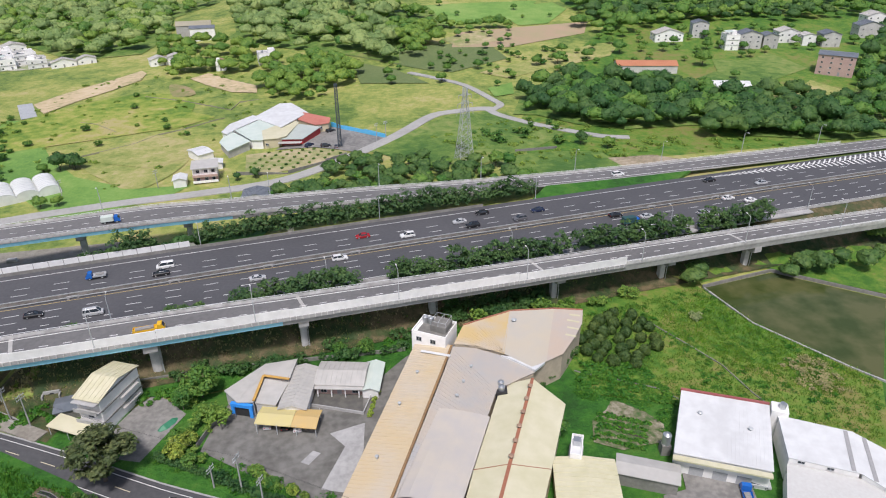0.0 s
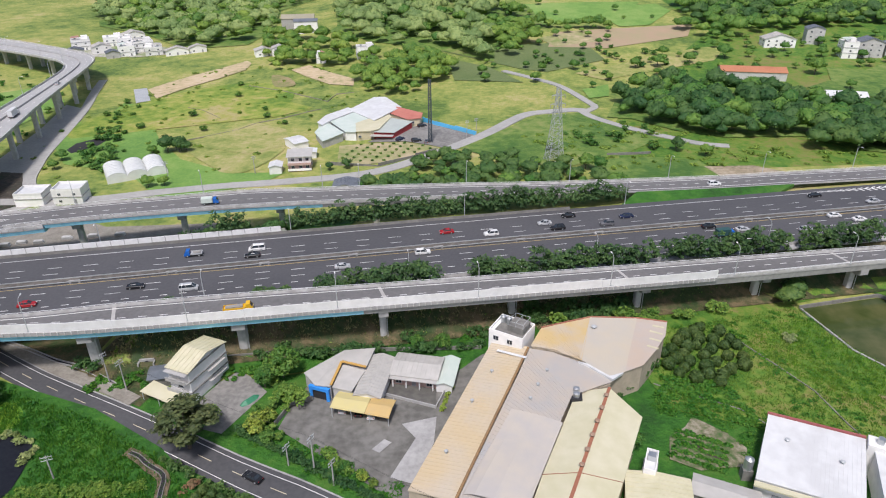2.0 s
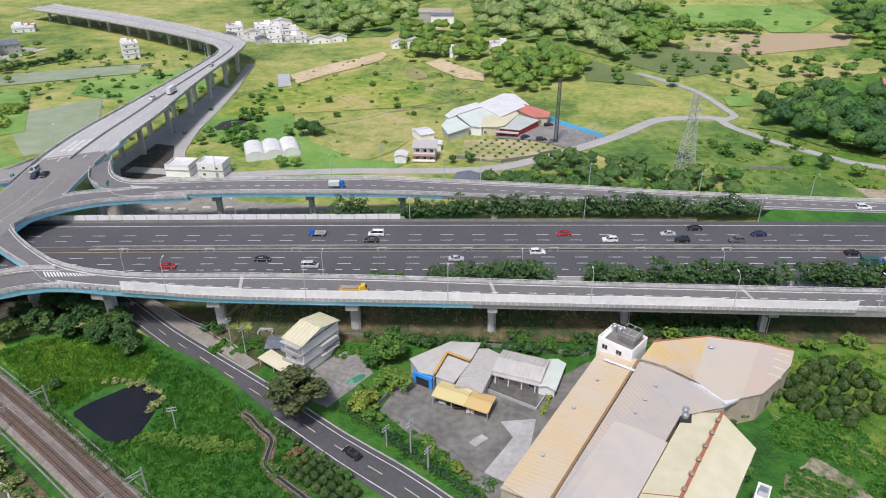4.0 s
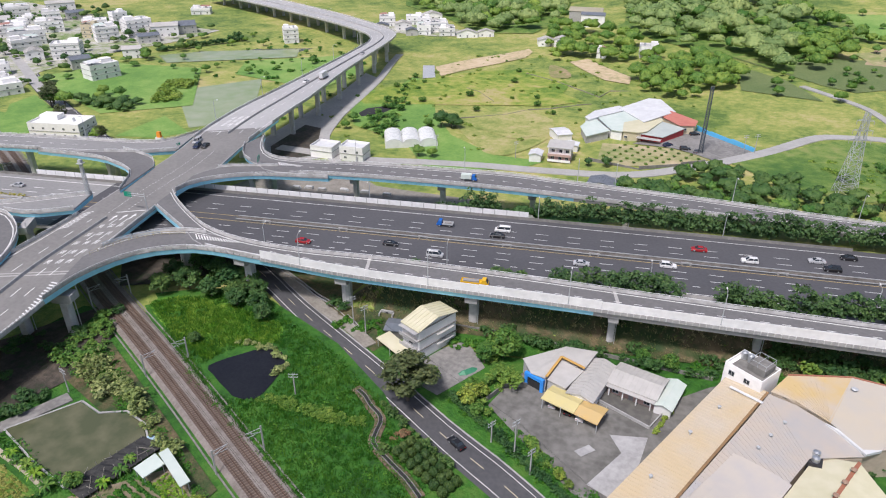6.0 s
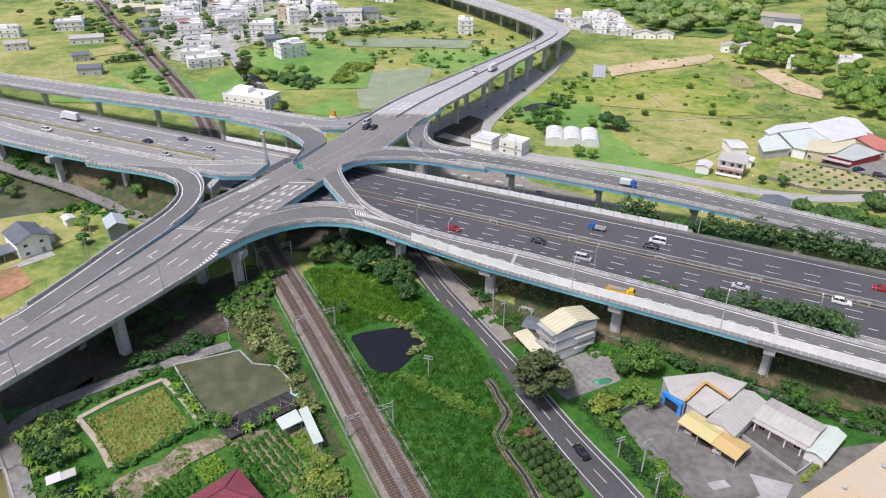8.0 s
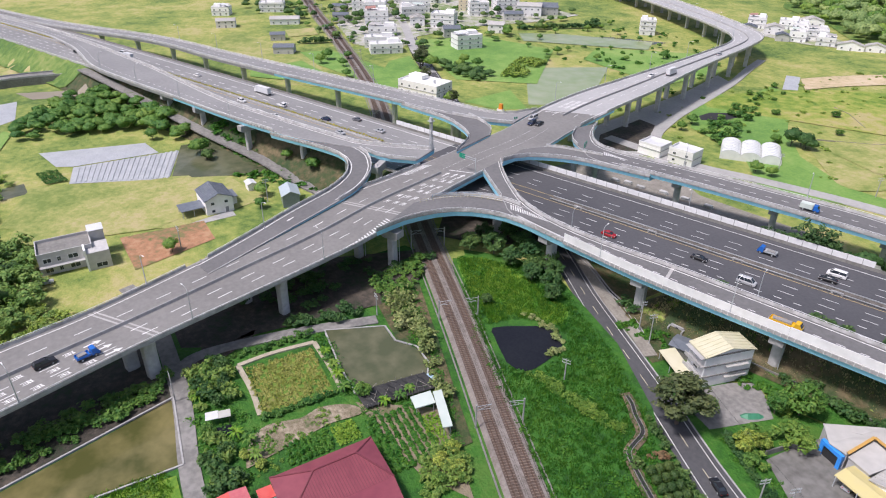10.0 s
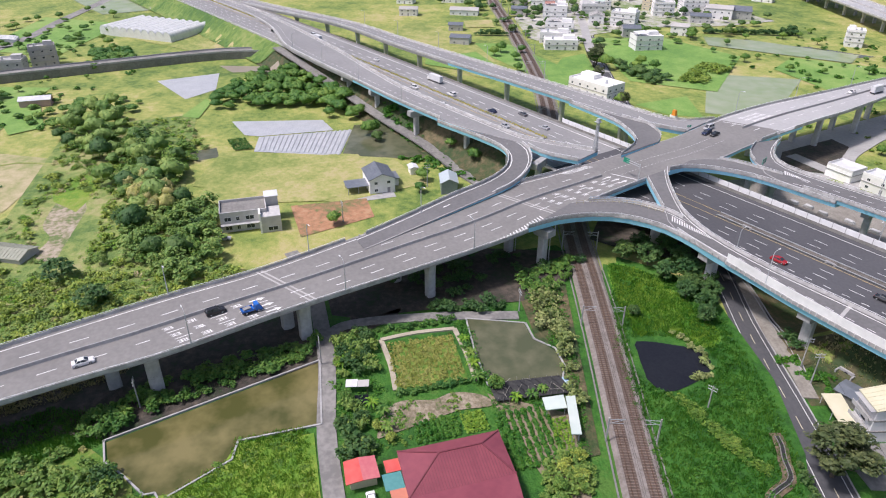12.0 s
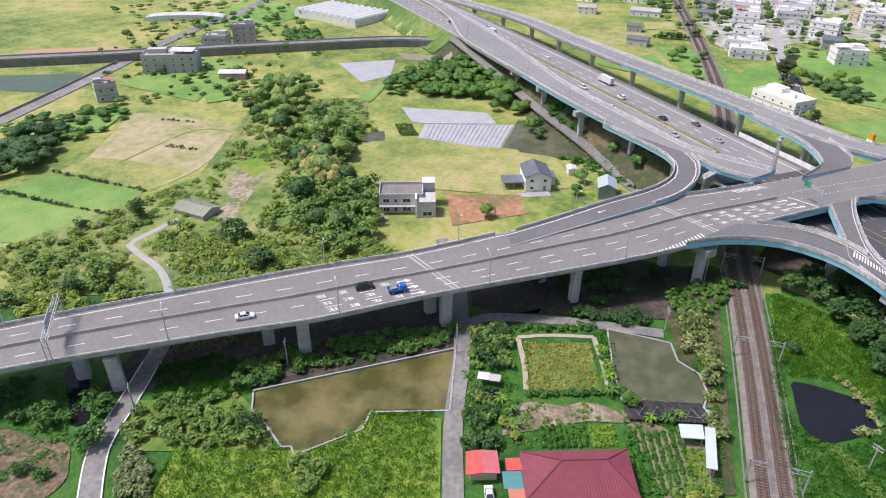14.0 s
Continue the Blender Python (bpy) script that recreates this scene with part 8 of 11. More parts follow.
patch("paving", [(-30.5, 106.4), (-28.4, 109.8), (-26.6, 109), (-28.6, 105.6)], CONCRETE, "pale concrete patch in the yard", "yard", lift=0.4, step=40)


def garden_wall(name, pts, h, material, label, thick=0.25):
    g = Geo()
    for (x0, y0), (x1, y1) in zip(pts, pts[1:]):
        z = min(terrain(x0, y0), terrain(x1, y1))
        g.bar((x0, y0, z + h / 2 - 0.15), (x1, y1, z + h / 2 - 0.15), thick, h + 0.3)
    return solid(name, g, material, label, "wall", "structure")


garden_wall("wall", [(-31.5, 124.4), (-28, 123.6), (-18.6, 121.4), (-16.6, 131)], 1.0, CONCRETE, "low grey courtyard wall")
garden_wall("wall", [(-54, 111), (-52.5, 118), (-48, 120.6)], 1.4, CONCRETE_DARK, "grey concrete yard wall")
garden_wall("wall", [(-80, 132), (-60, 137.5), (-40, 141), (-10, 146)], 1.2, CONCRETE_DARK, "grey retaining wall at the bank foot")
garden_wall("pond_rim", [(-120.4, -39.5), (-134.6, 7.9), (-112.6, 5.4), (-112.6, -12.2), (-107.6, -13.6), (-100.6, -27.2), (-103, -28.2), (-103, -30.2), (-109, -34.4), (-114.2, -38.6), (-120.4, -39.5)], 0.5, CONCRETE, "pale concrete rim of the fish pond", 0.4)
garden_wall("pond_rim", [(-141.3, 47.8), (-135, 62.5), (-128, 62), (-123, 65.6), (-116, 65), (-111.6, 62.2), (-114.6, 44.6), (-127, 45.6), (-141.3, 47.8)], 0.5, CONCRETE, "pale concrete rim of the farm pond", 0.4)
garden_wall("pond_rim", [(79, 177), (104, 186.6), (132, 170.4)], 1.1, CONCRETE_DARK, "grey concrete wall behind the pond", 0.4)
garden_wall("pond_rim", [(79.4, 176.6), (86.6, 157.6), (103.6, 137.4), (109, 132)], 0.5, CONCRETE, "concrete rim of the large pond", 0.5)
garden_wall("fence", [(-55, 327), (-47.5, 320), (-37, 313), (-26, 305)], 2.4, SKYBLUE, "sky blue sheet fence beside the car park")
garden_wall("wall", [(-86, 266), (-64, 264.5), (-50, 276), (-42, 284)], 1.6, CONCRETE_DARK, "dark retaining wall below the sapling plot")

# red-roofed house
at = (-88, 29, 0)
rh = thing("farmhouse", "farmhouse with maroon corrugated hipped roof", "building", at)
x0, x1, y0, y1, rx0, ry0, ry1 = -96.4, -84.6, 18.6, 40.2, -92.6, 26.2, 35.2
slab("roof", [(x0, y0), (x0, y1), (rx0, ry1), (rx0, ry0)], [4.6, 4.6, 6.0, 6.0], rh, ROOFRED, at=at)
slab("roof", [(x0, y1), (x1, y1 - 0.6), (rx0, ry1)], [4.6, 4.6, 6.0], rh, ROOFRED, at=at)
slab("roof", [(x1, y1 - 0.6), (x1, y0 - 0.4), (rx0, ry0), (rx0, ry1)], [4.6, 4.6, 6.0, 6.0], rh, ROOFRED, at=at)
slab("roof", [(x1, y0 - 0.4), (x0, y0), (rx0, ry0)], [4.6, 4.6, 6.0], rh, ROOFRED, at=at)
slab("roof", [(x1, y0 - 0.4), (x1, y1 - 0.6), (-76, 38), (-76, 18)], [4.6, 4.6, 5.8, 5.8], rh, ROOFRED, at=at)
skirt("wall", [(x0, y0), (x0, y1), (-74, 39), (-74, 18)], 4.4, rh, HOUSEWHITE, at, 0.6)
rb = Geo()
for yy in np.arange(y0 + 0.5, y1 - 0.5, 0.6):
    k = min(1, (yy - y0) / (ry0 - y0), (y1 - yy) / (y1 - ry1))
    top = (x1 + (rx0 - x1) * k, yy, 4.65 + 1.4 * k)
    rb.bar((top[0] - at[0], yy - at[1], top[2]), (x1 - at[0], yy - at[1], 4.65), 0.1, 0.08)
part("roof_ribs", rb, mat("dark_maroon_rib", (0.16, 0.035, 0.05), (0.2, 0.05, 0.06), rough=0.5), rh)
rc = Geo()
for a, b in (((rx0, ry0, 6.1), (rx0, ry1, 6.1)), ((rx0, ry0, 6.1), (x0, y0, 4.7)), ((rx0, ry1, 6.1), (x0, y1, 4.7)), ((rx0, ry0, 6.1), (x1, y0 - 0.4, 4.7)), ((rx0, ry1, 6.1), (x1, y1 - 0.6, 4.7))):
    rc.bar((a[0] - at[0], a[1] - at[1], a[2]), (b[0] - at[0], b[1] - at[1], b[2]), 0.3, 0.14)
part("ridge_cap", rc, MATS["dark_maroon_rib"], rh)
at = (-95, 11, 0)
rs = thing("shed", "garden shed with bright red sheet roof", "shed", at)
slab("roof", [(-98.4, 8), (-98.4, 11), (-92.4, 11), (-92.4, 7.6)], [2.8, 3.2, 3.2, 2.8], rs, ROOFBRIGHT, at=at)
slab("roof", [(-98.4, 11), (-98.4, 14.4), (-92.6, 14.4), (-92.4, 11)], [3.2, 2.8, 2.8, 3.2], rs, mat("faded_red_roof", (0.5, 0.12, 0.14), (0.56, 0.18, 0.18)), at=at)
skirt("wall", [(-98, 8.4), (-98, 14), (-93.2, 14), (-93.2, 8.4)], 2.7, rs, MATS["cream_render"], at, 0.2)
sk = thing("porch", "porch with red and turquoise panel roof", "shed", (-92, 17.2, 0))
part("roof", Geo().box(-2.6, 0, 2.9, 3.2, 3.0, 0.12), ROOFBRIGHT, sk)
part("skylight", Geo().box(1.2, -0.6, 2.8, 4.2, 3.8, 0.12), mat("turquoise_panel", (0.06, 0.22, 0.22), (0.1, 0.28, 0.27), rough=0.35), sk, "turquoise translucent panel")
part("roof", Geo().box(5.4, 0, 2.9, 4.0, 3.6, 0.12), mat("salmon_roof", (0.55, 0.2, 0.13), (0.5, 0.18, 0.12)), sk)
for cx in (-4.0, 0.0, 3.4, 7.2):
    part("post", Geo().box(cx, -1.3, -0.2, 0.12, 0.12, 3.1), STEEL, sk)

# grey villa
at = (-211, -4, 0)
vl = thing("villa", "modern grey concrete villa with white trim", "building", (-212.5, -4.5, 0), 90)
part("wall", Geo().box(-2.5, 1.5, -0.6, 15, 10, 6.8), HOUSEGREY, vl)
part("wing", Geo().box(6.0, -3.2, -0.6, 6.4, 7.6, 6.4), HOUSEGREY, vl)
part("terrace", Geo().box(-2.5, 1.5, 6.2, 14.4, 9.4, 0.08), CONCRETE_DARK, vl)
par = Geo()
for cx, cy, sx, sy in ((-2.5, -3.4, 15, 0.25), (-2.5, 6.4, 15, 0.25), (-9.9, 1.5, 0.25, 9.5), (4.9, 1.5, 0.25, 9.5)):
    par.box(cx, cy, 6.2, sx, sy, 1.0)
part("parapet", par, HOUSEGREY, vl)
part("stair_head", Geo().box(7.0, 4.0, -0.6, 4.2, 4.6, 9.4), HOUSEGREY, vl)
part("roof", Geo().box(7.0, 4.0, 8.8, 4.6, 5.0, 0.2), ROOFWHITE, vl)
fin = Geo().prism([(2.3, -7.2), (2.9, -7.2), (2.9, -2.8), (2.3, -2.8)], -0.6, 7.2)
part("white_fin", fin, HOUSEWHITE, vl, "tall white wall fin")
for z in (0.8, 4.0):
    for cx, sx in ((-7.6, 1.5), (-4.4, 0.7), (-0.6, 1.9)):
        window(vl, cx, -3.52, z, 0, sx, 1.1)
window(vl, 6.4, -7.02, 0.7, 0, 2.2, 1.1)
part("slab", Geo().box(-2.5, -4.2, 2.9, 15, 1.6, 0.2), CONCRETE, vl)
# slate-roofed house
h5 = house(-231, 42.5, 92, 9.5, 12, 5.6, "gable", HOUSEWHITE, ROOFSLATE, "two-storey pale grey house with slate-grey gable roof", rise=2.0, sides=(0, 1))
part("carport_roof", Geo().box(-8.6, -1.0, 2.9, 8.6, 7.0, 0.18), ROOFSLATE, h5)
for cx in (-12.4, -8.6):
    for cy in (-4.2, 2.2):
        part("post", Geo().box(cx, cy, -0.3, 0.2, 0.2, 3.2), STEEL, h5)
part("terrace", Geo().box(-6, -6, -0.3, 20, 9, 0.42), CONCRETE, h5)
part("side_roof", Geo().box(6.2, 2.0, 3.0, 3.4, 7.0, 0.18), ROOFSLATE, h5)
part("side_wall", Geo().box(6.0, 2.0, -0.4, 2.8, 6.4, 3.35), HOUSEWHITE, h5)
h6 = house(-221.5, 67, 78, 6.0, 8.5, 4.6, "gable", mat("blue_grey_glass_wall", (0.16, 0.2, 0.24), (0.2, 0.24, 0.28), rough=0.3), mat("pale_blue_grey_roof", (0.34, 0.4, 0.43), (0.4, 0.46, 0.48)), "small shed with blue-grey pitched roof", name="shed", rise=1.5, rows=False)
house(-240, 58, 90, 3, 4, 2.8, "gable", HOUSEWHITE, ROOFWHITE, "tiny white hut by the lane", name="hut", rows=False, rise=0.5)
# farm sheds by the square pond
at = (-101.5, 57, 0)
fs = thing("shelter", "open farm shelter with pale green sheet roof", "shed", at)
slab("roof", [(-104.6, 53.8), (-104.2, 58.8), (-100.4, 58.0), (-101, 53.2)], [2.9, 2.9, 2.6, 2.6], fs, ROOFGREEN, at=at)
slab("roof", [(-103.4, 59), (-103.2, 61.2), (-92, 57.4), (-92.4, 55.2)], [3.1, 2.9, 2.9, 3.1], fs, ROOFGREEN, at=at)
for x, y in ((-104.2, 54), (-101.2, 53.6), (-103.6, 58.4), (-100.6, 57.6), (-92.6, 55.6), (-92.4, 57), (-98, 57.6)):
    part("post", Geo().box(x - at[0], y - at[1], -0.2, 0.12, 0.12, 2.9), STEEL, fs)

# restaurant with many roofs
at = (-80, 315, 0)
z0 = terrain(-80, 315)
rst = thing("restaurant", "cluster of white, cream and red sheet-roofed halls", "building", (at[0], at[1], z0))
at2 = (at[0], at[1], 0)
RAMPGREY = mat("grey_green_roof", (0.46, 0.5, 0.46), (0.4, 0.44, 0.41), fine=0.4, broad=0.12, rough=0.5)
REDROOF = mat("red_sheet_roof", (0.45, 0.15, 0.11), (0.52, 0.2, 0.15), fine=0.4, broad=0.12, rough=0.5)
for poly, zz, m_, wm, lab in (([(-93.4, 328.3), (-84.7, 349.3), (-78.3, 348.2), (-67.1, 333.7), (-73.7, 316.8), (-76.3, 312.1)], [5.6, 6.6, 7.2, 6.4, 6.2, 5.6], ROOFWHITE, HOUSEWHITE, "wide white sheet roof"),
                              ([(-98, 310.9), (-88.5, 327.5), (-77.6, 318.9), (-81.8, 297.3), (-87.2, 298)], [4.6, 5.4, 5.2, 4.4, 4.2], ROOFGREEN, HOUSEWHITE, "pale green sheet roof"),
                              ([(-104, 308.9), (-103.1, 320.2), (-94.9, 333.5), (-89, 327.8), (-98.2, 310.6), (-100.6, 305.4)], [4.6, 4.8, 5.2, 5.6, 5.0, 4.6], ROOFWHITE, HOUSEWHITE, "white sheet roof"),
                              ([(-102.3, 298.6), (-101.9, 308), (-98.4, 310), (-87.6, 297.6), (-94.9, 286.5)], [3.0, 3.6, 4.0, 3.8, 3.0], ROOFGREEN, HOUSEGREY, "low pale green lean-to roof"),
                              ([(-84.5, 307.7), (-77.3, 318.5), (-71.8, 323.8), (-69.5, 320.9), (-71.9, 302.7), (-75.2, 299.1), (-81.5, 297)], [5.4, 5.6, 5.6, 5.2, 4.6, 4.6, 4.8], ROOFCREAM, MATS["cream_render"], "cream sheet roof"),
                              ([(-75.4, 300.6), (-70.5, 320.4), (-58.1, 316), (-64.2, 300.8)], [3.7, 4.8, 4.6, 3.7], RAMPGREY, REDWALL, "grey-green roof over a red front"),
                              ([(-71.4, 325), (-69.4, 333.3), (-54.5, 324.5), (-54.4, 318.8), (-60.8, 316.4)], [5.6, 6.6, 6.4, 5.6, 5.4], REDROOF, MATS["cream_render"], "red sheet roof")):
    slab("roof", poly, zz, rst, m_, 0.25, at2, lab)
    skirt("wall", poly, zz, rst, wm, at2, 0.6)
for x, y, a in ((-58.4, 317.2, 20), (-63.5, 319.4, 20), (-80, 297.6, -10), (-92, 303, 55)):
    window(rst, x - at[0], y - at[1], 3.2 if x > -70 else 1.6, a, 1.0, 0.8)
awn = Geo().prism([(x - at[0], y - at[1]) for x, y in ((-75.4, 300.4), (-64.4, 300.4), (-64.6, 297.6), (-75.2, 297.4))], [2.4, 2.6, 2.6, 2.4], [2.55, 2.75, 2.75, 2.55])
part("awning", awn, ROOFGREY, rst, "grey awning before the red front")

# ---- road paint ----
def bars(road, spots, parent, name, dz=0.04, label=""):
    """Painted rectangles: metres along, side, off, length, width."""
    g = Geo()
    for s, side, off, length, width in spots:
        a, b = [road.at(k, side, off - width / 2, dz) for k in (s, s + length)]
        c, d = [road.at(k, side, off + width / 2, dz) for k in (s, s + length)]
        g.add([a, b, d, c], [(0, 1, 2, 3)])
    return part(name, g, PAINT, parent, label)


def arrow(road, s, side, off, length, parent, way=1):
    g = Geo()
    pts = [(0, -0.17), (0.6, -0.17), (0.6, -0.55), (1.0, 0), (0.6, 0.55), (0.6, 0.17), (0, 0.17)]
    if way < 0:
        pts = [(1 - a, b) for a, b in pts]
    g.add([road.at(s + a * length, side, off + b * 1.5, 0.04) for a, b in pts], [tuple(range(7))])
    return part("lane_arrow", g, PAINT, parent, "white painted lane arrow")


r_ = rng(5)
for s0, s1, offs in ((near(fly, -140, -30), near(fly, -148, -6), (2.0, 5.4, 8.6)), (near(fly, -176, 86), near(fly, -183, 112), (2.0, 5.0, 7.6))):
    for off in offs:
        spots = []
        for k in np.arange(s0, s1 - 5, 5.4):
            for j in range(3):
                spots.append((k + 0.3 * (j % 2), "M", off - 0.5 + 0.5 * j, 2.3 - 0.7 * (j % 2), 0.18))
            spots.append((k + 0.7 + 0.3 * (int(k) % 3), "M", off, 0.28, 1.25))
            spots.append((k + 1.9, "M", off, 0.28, 1.1))
        bars(fly, spots, flyover, "painted_text", label="unreadable white lettering on the lane")
        arrow(fly, s1 - 4, "M", off, 4, flyover)
    if s0 > F1:
        bars(fly, [(s1 + 2, "M", (offs[0] + offs[-1]) / 2, 0.45, offs[-1] - offs[0] + 3.4)], flyover, "stop_line")
bars(fly, [(F4 + 6, "M", -5.0, 0.45, 9.0)], flyover, "stop_line")
for off in (-2.4, -5.2, -7.8):
    bars(fly, [(F4 + 14 + 0.9 * k, "M", off, 0.5, 1.5) for k in range(14) if k % 5 != 4], flyover, "painted_text", label="unreadable white lettering on the lane")
# pale joints across the decks
JOINT = mat("joint_concrete", (0.45, 0.44, 0.42), (0.36, 0.35, 0.33), fine=2)
for x, y in ((-150, 1), (-176, 74), (-118, -105)):
    s = near(fly, x, y)
    g = Geo()
    for d in (0.0, 1.3):
        a, b, c, e = fly.at(s + d, "L", 0.5, 0.03), fly.at(s + d + 0.55, "L", 0.5, 0.03), fly.at(s + d + 0.55, "R", 0.5, 0.03), fly.at(s + d, "R", 0.5, 0.03)
        g.add([a, b, c, e], [(0, 1, 2, 3)])
    part("expansion_joint", g, JOINT, flyover)
for road, owner, places in ((ramp_se, bse, ((-101, 127), (-39, 147), (25, 167), (90, 189))), (fw, mw, ((-206, 124),))):
    for x, y in places:
        s = near(road, x, y)
        a, b, c, e = road.at(s, "L", 0.4, 0.03), road.at(s + 0.9, "L", 0.4, 0.03), road.at(s + 0.9, "R", 0.4, 0.03), road.at(s, "R", 0.4, 0.03)
        part("expansion_joint", Geo().add([a, b, c, e], [(0, 1, 2, 3)]), JOINT, owner)


def hatch(owner, edge_a, edge_b, n, width=0.55, skew=0.5, z=0.05):
    """Slanting white stripes between two edges (lists of two or more points)."""
    a, b = smooth_line(edge_a, n + 1), smooth_line(edge_b, n + 1)
    g = Geo()
    for k in range(n):
        p, q = np.array(a[k]), np.array(b[min(n, k + 1)] if skew > 0 else b[k])
        d = np.array(a[min(n, k + 1)]) - p
        d = d / np.linalg.norm(d) * width
        g.add([(*p[:2], p[2] + z), (p[0] + d[0], p[1] + d[1], p[2] + z), (q[0] + d[0], q[1] + d[1], q[2] + z), (*q[:2], q[2] + z)], [(0, 1, 2, 3)])
    return part("hatching", g, PAINT, owner, "white hatched paint")


# gore of the north ramp: chevrons
nose, back_a, back_b = (97.5, 240.5), (230, 285), (228, 268)
ax_ = [(nose[0] + (back_a[0] - nose[0]) * k, nose[1] + (back_a[1] - nose[1]) * k, 10.06) for k in (0.02, 0.5, 1)]
bx_ = [(nose[0] + (back_b[0] - nose[0]) * k, nose[1] + (back_b[1] - nose[1]) * k, 10.06) for k in (0.02, 0.5, 1)]
mx_ = [tuple((p + q) / 2 for p, q in zip(a, b)) for a, b in zip(ax_, bx_)]
solid("gore_paving", Geo().add([(*nose, 10.03), (*back_b, 10.03), (*back_a, 10.03)], [(0, 1, 2)]), ASPHALT, "asphalt wedge where the ramp leaves", "road", "structure")
hatch(mw, mx_, ax_, 52, 0.9, 1, 0.02)
hatch(mw, [(x + 1.2, y + 0.4, z) for x, y, z in mx_], bx_, 52, 0.9, 1, 0.02)
verge_rings = []
for x in np.linspace(38, 96, 20):
    y = median_y(x) + 18.4
    s = near(ramp_ne, x, y + 4)
    p, q = ramp_ne.at(s, "R", -0.05, -0.05), fw.at(along(x), "L", -0.05, -0.05)
    verge_rings.append([p, q, (q[0], q[1], q[2] - 1.2), (p[0], p[1], p[2] - 1.2)])
solid("verge", Geo().loft(verge_rings), LUSH, "narrow grass verge between motorway and ramp", "grass", "structure")
deck_z = lambda road, p: (p[0], p[1], road.at(near(road, *p), "M", 0)[2])
hatch(bse, [deck_z(ramp_se, p) for p in ((-153.4, 115.6), (-146, 117.6), (-139.4, 119))], [deck_z(ramp_se, p) for p in ((-151.4, 113.4), (-145, 116), (-138.9, 118.6))], 16, 0.5, 1, 0.09)
hatch(bne, [deck_z(ramp_ne, p) for p in ((-172, 170.9), (-167, 171.8), (-162.1, 172.9))], [deck_z(ramp_ne, p) for p in ((-170, 168.4), (-166, 170.4), (-161.6, 172.4))], 12, 0.5, 1, 0.09)
hatch(flyover, [fly.at(F1 - 24 + k, "R", 0.6) for k in (0, 13, 26)], [fly.at(F1 - 24 + k, "R", 1.0 + 0.12 * k) for k in (0, 13, 26)], 20, 0.5, 1, 0.05)
hatch(flyover, [fly.at(F1 - 34 + k, "L", 0.6) for k in (0, 16, 32)], [fly.at(F1 - 34 + k, "L", 0.9 + 0.09 * k) for k in (0, 16, 32)], 22, 0.5, 1, 0.05)
hatch(flyover, [fly.at(F2 - 14 + k, "L", 1.2) for k in (0, 6, 12)], [fly.at(F2 - 14 + k, "L", 3.6) for k in (0, 6, 12)], 9, 0.6, 1, 0.05)
for a, b in ((F2 - 4, F3 + 14),):
    for side, off in (("M", -2.0), ("M", 3.0)):
        part("guide_line", fly.line(side, off, 0.16, a, b, dash=(0.8, 1.6)), PAINT, flyover)
part("arrow", Geo().add([ramp_sw2.at(ramp_sw2.length - 34 + a * 3, "M", b, 0.05) for a, b in ((0, -0.15), (0.6, -0.15), (0.6, -0.5), (1, 0), (0.6, 0.5), (0.6, 0.15), (0, 0.15))], [tuple(range(7))]), PAINT, bsw2)

# brackets under the parapets of the ramps
for road, owner, side, s0, s1 in ((ramp_se2, bse2, "R", 0, ramp_se2.length), (ramp_ne2, bne2, "R", 0, ramp_ne2.length), (ramp_ne, bne, "R", 46, near(ramp_ne, -72, 205)), (ramp_sw, bsw, "R", near(ramp_sw, -330, 55), ramp_sw.length - 60), (ramp_sw2, bsw2, "R", 0, ramp_sw2.length), (ramp_nw, bnw, "R", near(ramp_nw, -330, 107), ramp_nw.length - 40)):
    g = Geo()
    for s in np.arange(s0 + 0.6, s1, 1.9):
        x, y, z = road.at(s, side, -0.14)
        g.box(x, y, z - 0.3, 0.22, 0.26, 0.8, road.heading(s))
    part("parapet_brackets", g, CONCRETE, owner)

# ---- vehicles ----
PAINTS = {k: mat(f"{k}_car_paint", c, tuple(v * 0.9 for v in c), rough=0.25) for k, c in
          {"white": (0.75, 0.75, 0.74), "silver": (0.45, 0.46, 0.47), "black": (0.02, 0.02, 0.022), "grey": (0.13, 0.13, 0.14), "red": (0.35, 0.02, 0.025), "blue": (0.02, 0.14, 0.5), "navy": (0.02, 0.03, 0.07), "yellow": (0.75, 0.45, 0.03), "green": (0.04, 0.1, 0.09)}.items()}
LAMPGLASS = glassy("head_lamp_glass", (0.7, 0.7, 0.68), 0.1)
TAILGLASS = glassy("tail_lamp_glass", (0.4, 0.02, 0.02), 0.15)
_w = Geo()
_w.tube((0, -0.11, 0), (0, 0.11, 0), 0.33, 0.33, 14)
WHEEL = _w.mesh("wheel", TYRE)
_r = Geo()
_r.tube((0, -0.125, 0), (0, 0.125, 0), 0.19, 0.19, 10)
RIM = _r.mesh("rim", STEEL)
